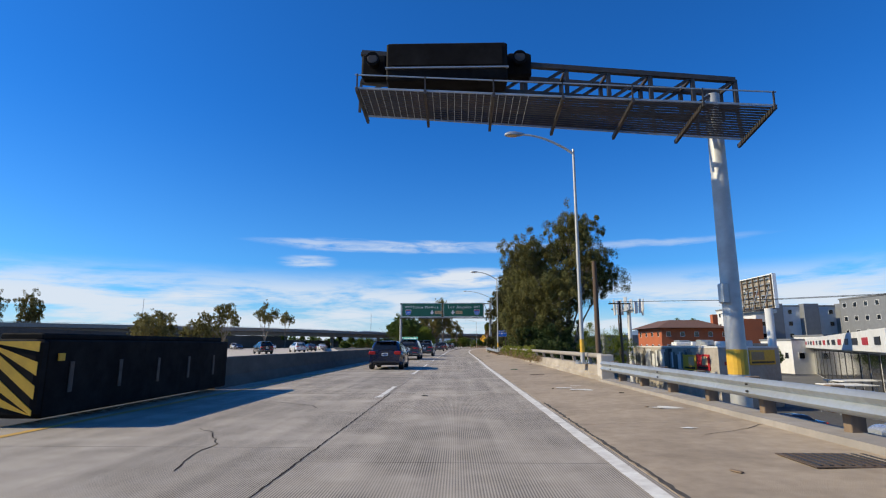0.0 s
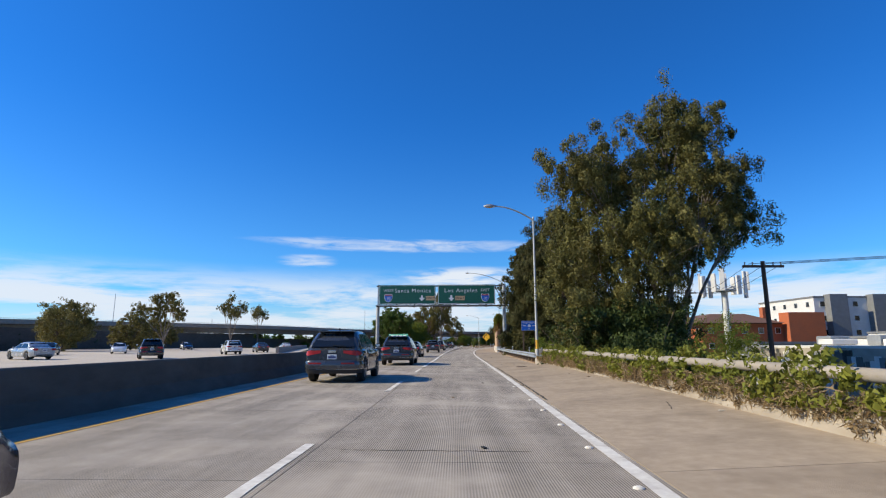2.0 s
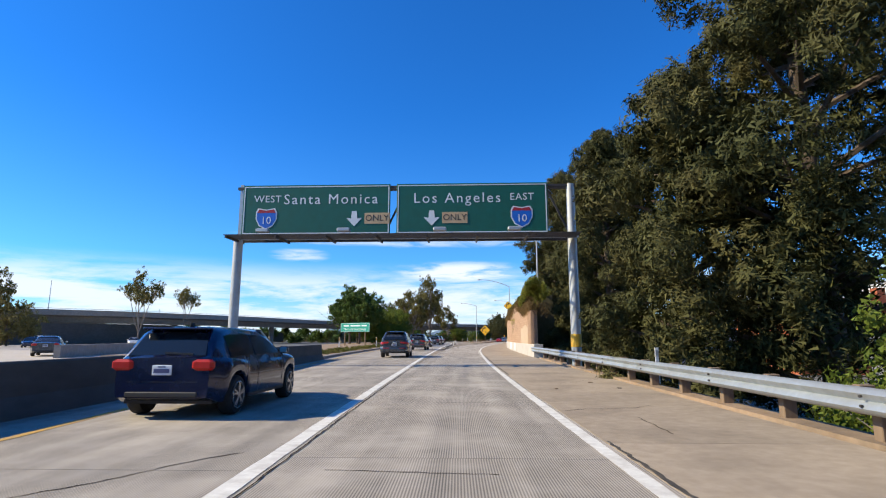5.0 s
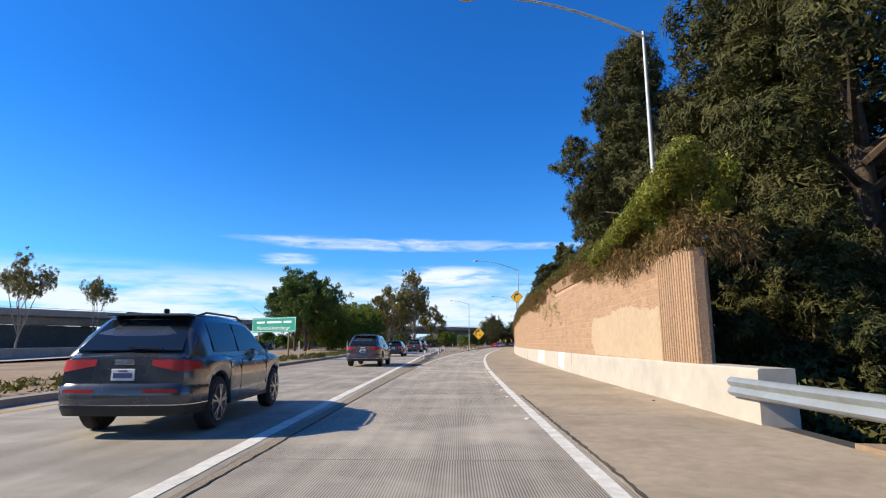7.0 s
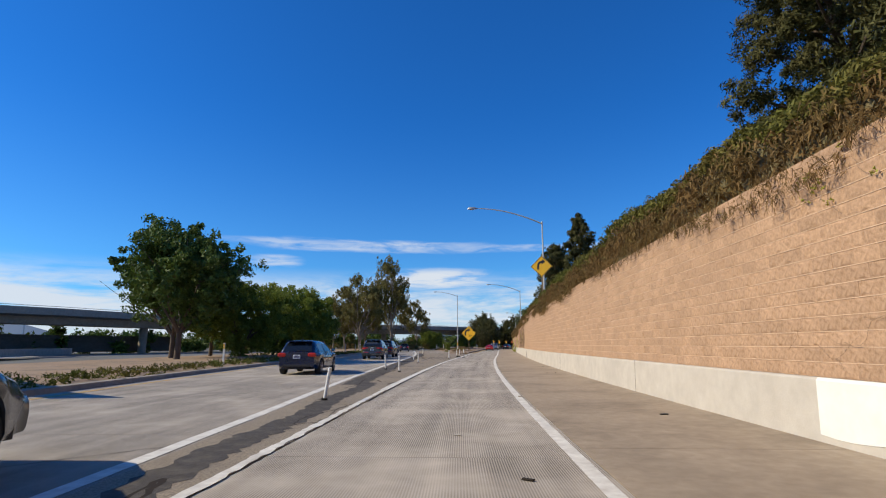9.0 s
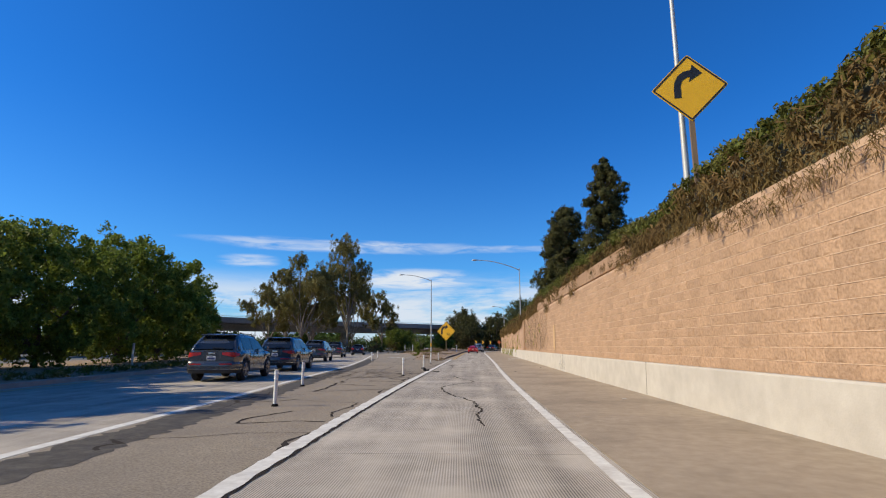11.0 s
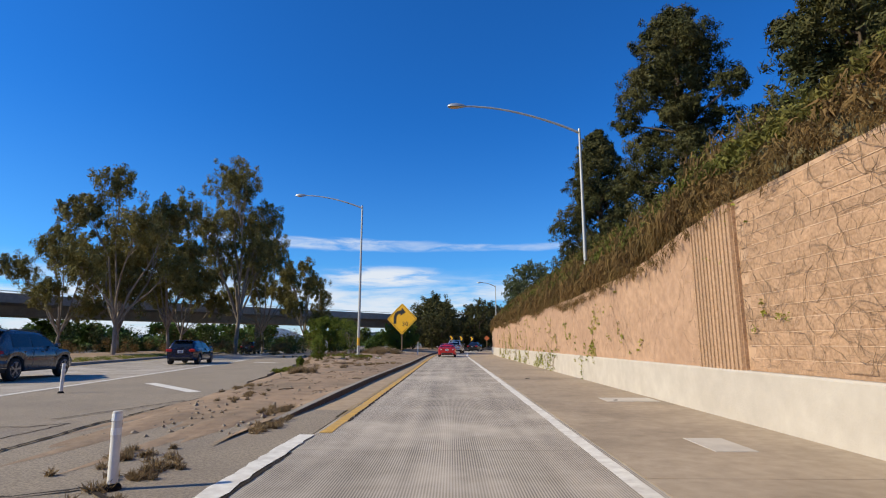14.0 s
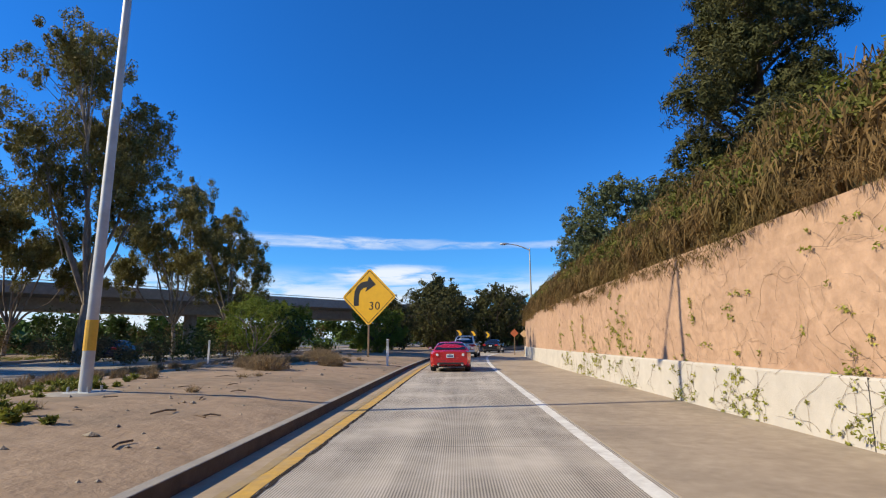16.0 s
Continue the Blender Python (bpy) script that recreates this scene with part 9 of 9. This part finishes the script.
for k in range(46):
    s_ = rnd.uniform(4, 228)
    d_ = rnd.choice((rnd.uniform(1.9, 4.4), rnd.uniform(-1.5, 1.4), rnd.uniform(3.6, 4.5)))
    t = thing("road_litter", at(s_, d_, 0.004 + lift(s_, d_), rnd.uniform(0, 180)), "small scrap of dark litter on the pavement", "litter", "scraps of litter")
    part("scrap", Geo().box((0, 0, 0.008), (rnd.uniform(0.04, 0.16), rnd.uniform(0.03, 0.07), 0.016), bevel=0.005), rnd.choice(("tyre", "post_wood", "tar", "plinth")), t)
for s_, d_, c_ in ((26.8, 2.85, "sign_green"), (223.2, -4.2, "plate"), (177.5, -1.6, "tyre"), (186.2, -1.3, "tyre")):
    t = thing("road_litter", at(s_, d_, 0.004 + lift(s_, d_) if d_ > -3 else 0.42, 70), "flattened scrap of packaging", "litter", "scraps of litter")
    part("scrap", Geo().box((0, 0, 0.015), (0.09, 0.34, 0.03), bevel=0.01), c_, t)

# faded scrawl on the plinth: plain strokes
scr = thing("plinth_scrawl", Matrix(), "faint grey spray-paint scrawl on the plinth", "graffiti")
rnd = random.Random(21)
for k in range(24):
    s_, z_ = 178.1 + rnd.uniform(0, 1.2), rnd.uniform(0.2, 0.6)
    pts = []
    ang = rnd.uniform(0, 6.28)
    for j in range(7):
        pts.append(P(s_, WALL_D + 0.004 + z_ * 0.025, min(max(z_, 0.1), 0.74)))
        ang += rnd.uniform(-0.9, 0.9)
        s_ += 0.14 * math.cos(ang)
        z_ += 0.12 * math.sin(ang)
    part("stroke", Geo().tube(pts, 0.007, 4, caps=False), "scrawl", scr)

# overhead wires
wires = thing("overhead_wires", Matrix(), "thin dark overhead wires strung between the utility poles", "wire")
for e in (-1.0, 0.0, 1.0):
    a, b = Vector((19.8 + e, 59.4, 6.0)), Vector((29.6 + e, 92, 7.4))
    part("wire", Geo().tube([a.lerp(b, f) - Vector((0, 0, 0.9 * math.sin(math.pi * f))) for f in (0, 0.25, 0.5, 0.75, 1)], 0.015, 4), "tyre", wires)
    a, b = Vector((19.8 + e, 59.4, 6.0)), Vector((60 + e, 20, 7.0))
    part("wire", Geo().tube([a.lerp(b, f) - Vector((0, 0, 1.2 * math.sin(math.pi * f))) for f in (0, 0.25, 0.5, 0.75, 1)], 0.015, 4), "tyre", wires)

# stones, twigs and boards on the dirt island
rnd = random.Random(61)
stones = Geo()
for k in range(650):
    s_ = 200 + 50 * rnd.random() ** 1.3
    f = rnd.uniform(0.03, 0.9)
    zz = island_f(s_, f)
    r_ = rnd.uniform(0.012, 0.05) * (1 if k % 9 else 1.8)
    p = P(s_, ISL_R(s_) - 0.12 + (ISL_L(s_) - ISL_R(s_) + 0.12) * f, zz)
    stones.add([(p.x + r_ * rnd.uniform(0.6, 1.3) * a, p.y + r_ * rnd.uniform(0.6, 1.3) * b, p.z + r_ * rnd.uniform(0.4, 0.8) * c) for a, b, c in ((1, 0, 0), (0, 1, 0), (-1, 0, 0), (0, -1, 0), (0, 0, 1), (0.2, 0.1, -1))], [(0, 1, 4), (1, 2, 4), (2, 3, 4), (3, 0, 4), (1, 0, 5), (2, 1, 5), (3, 2, 5), (0, 3, 5)])
tagged(part("island_stones", stones, "gore"), "loose stones and clods strewn on the dirt island", "stones", kind="stuff")
twigs = Geo()
for k in range(130):
    s_ = 202 + 46 * rnd.random()
    f = rnd.uniform(0.02, 0.85)
    p = P(s_, ISL_R(s_) - 0.12 + (ISL_L(s_) - ISL_R(s_) + 0.12) * f, 0.015 + island_f(s_, f))
    a, L_ = rnd.uniform(0, 6.28), rnd.uniform(0.1, 0.5)
    twigs.tube([p, p + Vector((math.cos(a) * L_ * 0.5, math.sin(a) * L_ * 0.5, rnd.uniform(0, 0.03))), p + Vector((math.cos(a + 0.3) * L_, math.sin(a + 0.3) * L_, 0))], rnd.uniform(0.004, 0.012), 4)
tagged(part("island_twigs", twigs, "pole_wood"), "broken dark twigs and stalks on the dirt island", "twigs", kind="stuff")
for s_, d_, z_, tn, w_ in ((218.0, -5.3, 0.0, 62, 0.9), (217.8, -5.1, 0.05, 95, 0.8), (218.6, -7.0, 0.0, 70, 1.3)):
    t = thing("timber_board", at(s_, d_, island_z(s_, d_) + z_, tn), "weathered broken timber board lying in the dirt", "board", "boards on the dirt island")
    part("board", Geo().box((0, 0, 0.02), (0.12, w_, 0.05), bevel=0.008), "post_wood", t)

# ---- wall blocks, last ----
def split_block(seed):
    """A block 0.395 long, 0.19 high, its face rough."""
    rnd = random.Random(seed)
    L_, H_ = 0.2005, 0.0975
    v = [(0.10, -L_, -H_), (0.10, L_, -H_), (0.10, L_, H_), (0.10, -L_, H_)]
    v += [(0.002, -L_, -H_), (0.002, L_, -H_), (0.002, L_, H_), (0.002, -L_, H_)]
    mid = [(rnd.uniform(-0.013, 0.003), y, z) for y, z in ((-0.12, -0.06), (0.02, -0.07), (0.13, -0.05), (-0.13, 0.05), (0.0, 0.06), (0.12, 0.06))]
    v += mid
    f = [(4, 5, 9, 8), (5, 10, 9), (5, 6, 13, 10), (6, 7, 12, 13), (7, 11, 12), (7, 4, 8, 11), (8, 9, 12, 11), (9, 10, 13, 12), (0, 4, 7, 3), (1, 2, 6, 5), (2, 3, 7, 6), (0, 1, 5, 4)]
    return v, f


BLOCKS = [split_block(k) for k in range(6)]
block_meshes = []
for v, f in BLOCKS:
    block_meshes.append(Geo().add(v, f).mesh("block"))
    block_meshes[-1].materials.append(M["block_piece"])
rnd = random.Random(11)
bv, bf, singles = [], [], 0
COURSE, PITCH = 0.2, 0.402
for c in range(15):
    z = 0.82 + COURSE / 2 + c * COURSE
    s = 108.0 + (c % 2) * PITCH / 2
    while s < 201.4:
        if z + 0.06 < WALL_TOP(s):
            m = at(s, WALL_D + 0.165 + rnd.uniform(-0.003, 0.003), z)
            k = rnd.randrange(6)
            if c < 8 and 121 < s < 136 and singles < 300:
                ob = new("block", block_meshes[k])
                ob.parent, ob.matrix_basis = wall, m
                singles += 1
            else:
                n = len(bv)
                a = np.array(m)
                vv = np.array(BLOCKS[k][0]) @ a[:3, :3].T + a[:3, 3]
                bv += vv.tolist()
                bf += [tuple(i + n for i in q) for q in BLOCKS[k][1]]
        s += PITCH
me = bpy.data.meshes.new("block_courses")
me.from_pydata(bv, [], bf)
me.materials.append(M["block"])
ob = new("block_courses", me)
ob.parent = wall
tagged(ob, "tan split-face block courses", kind="stuff")

# pale mortar lines between the courses
for c in range(1, 15):
    z = 0.82 + c * COURSE
    part("mortar_line", Geo().sweep(lambda s: ((WALL_D + 0.1585, min(z, WALL_TOP(s) - 0.03) - 0.005), (WALL_D + 0.1585, min(z, WALL_TOP(s) - 0.03) + 0.005), (WALL_D + 0.185, min(z, WALL_TOP(s) - 0.03) + 0.005), (WALL_D + 0.185, min(z, WALL_TOP(s) - 0.03) - 0.005)), 107.9, 201.4, 2.0), "mortar_pale", wall)

# the wall's later length: one rough rendered face
rng = np.random.default_rng(77)
cols, rows_n = int((300 - 203.1) / 0.16), 15
vs = []
for i in range(cols + 1):
    s = 203.1 + 0.16 * i
    for j in range(rows_n + 1):
        z = 0.8 + (WALL_TOP(s) + 0.02 - 0.8) * j / rows_n
        lump = 0.02 * math.sin(s * 1.7 + z * 2.1) * math.sin(s * 0.6 - z * 1.3) + 0.011 * rng.uniform(-1, 1)
        vs.append(tuple(P(s, WALL_D + 0.145 + lump, z)))
me = bpy.data.meshes.new("render_coat")
me.from_pydata(vs, [], [(i * (rows_n + 1) + j, (i + 1) * (rows_n + 1) + j, (i + 1) * (rows_n + 1) + j + 1, i * (rows_n + 1) + j + 1) for i in range(cols) for j in range(rows_n)])
me.materials.append(M["coat"])
ob = new("render_coat", me)
ob.parent = wall
tagged(ob, "rough tan rendered face")
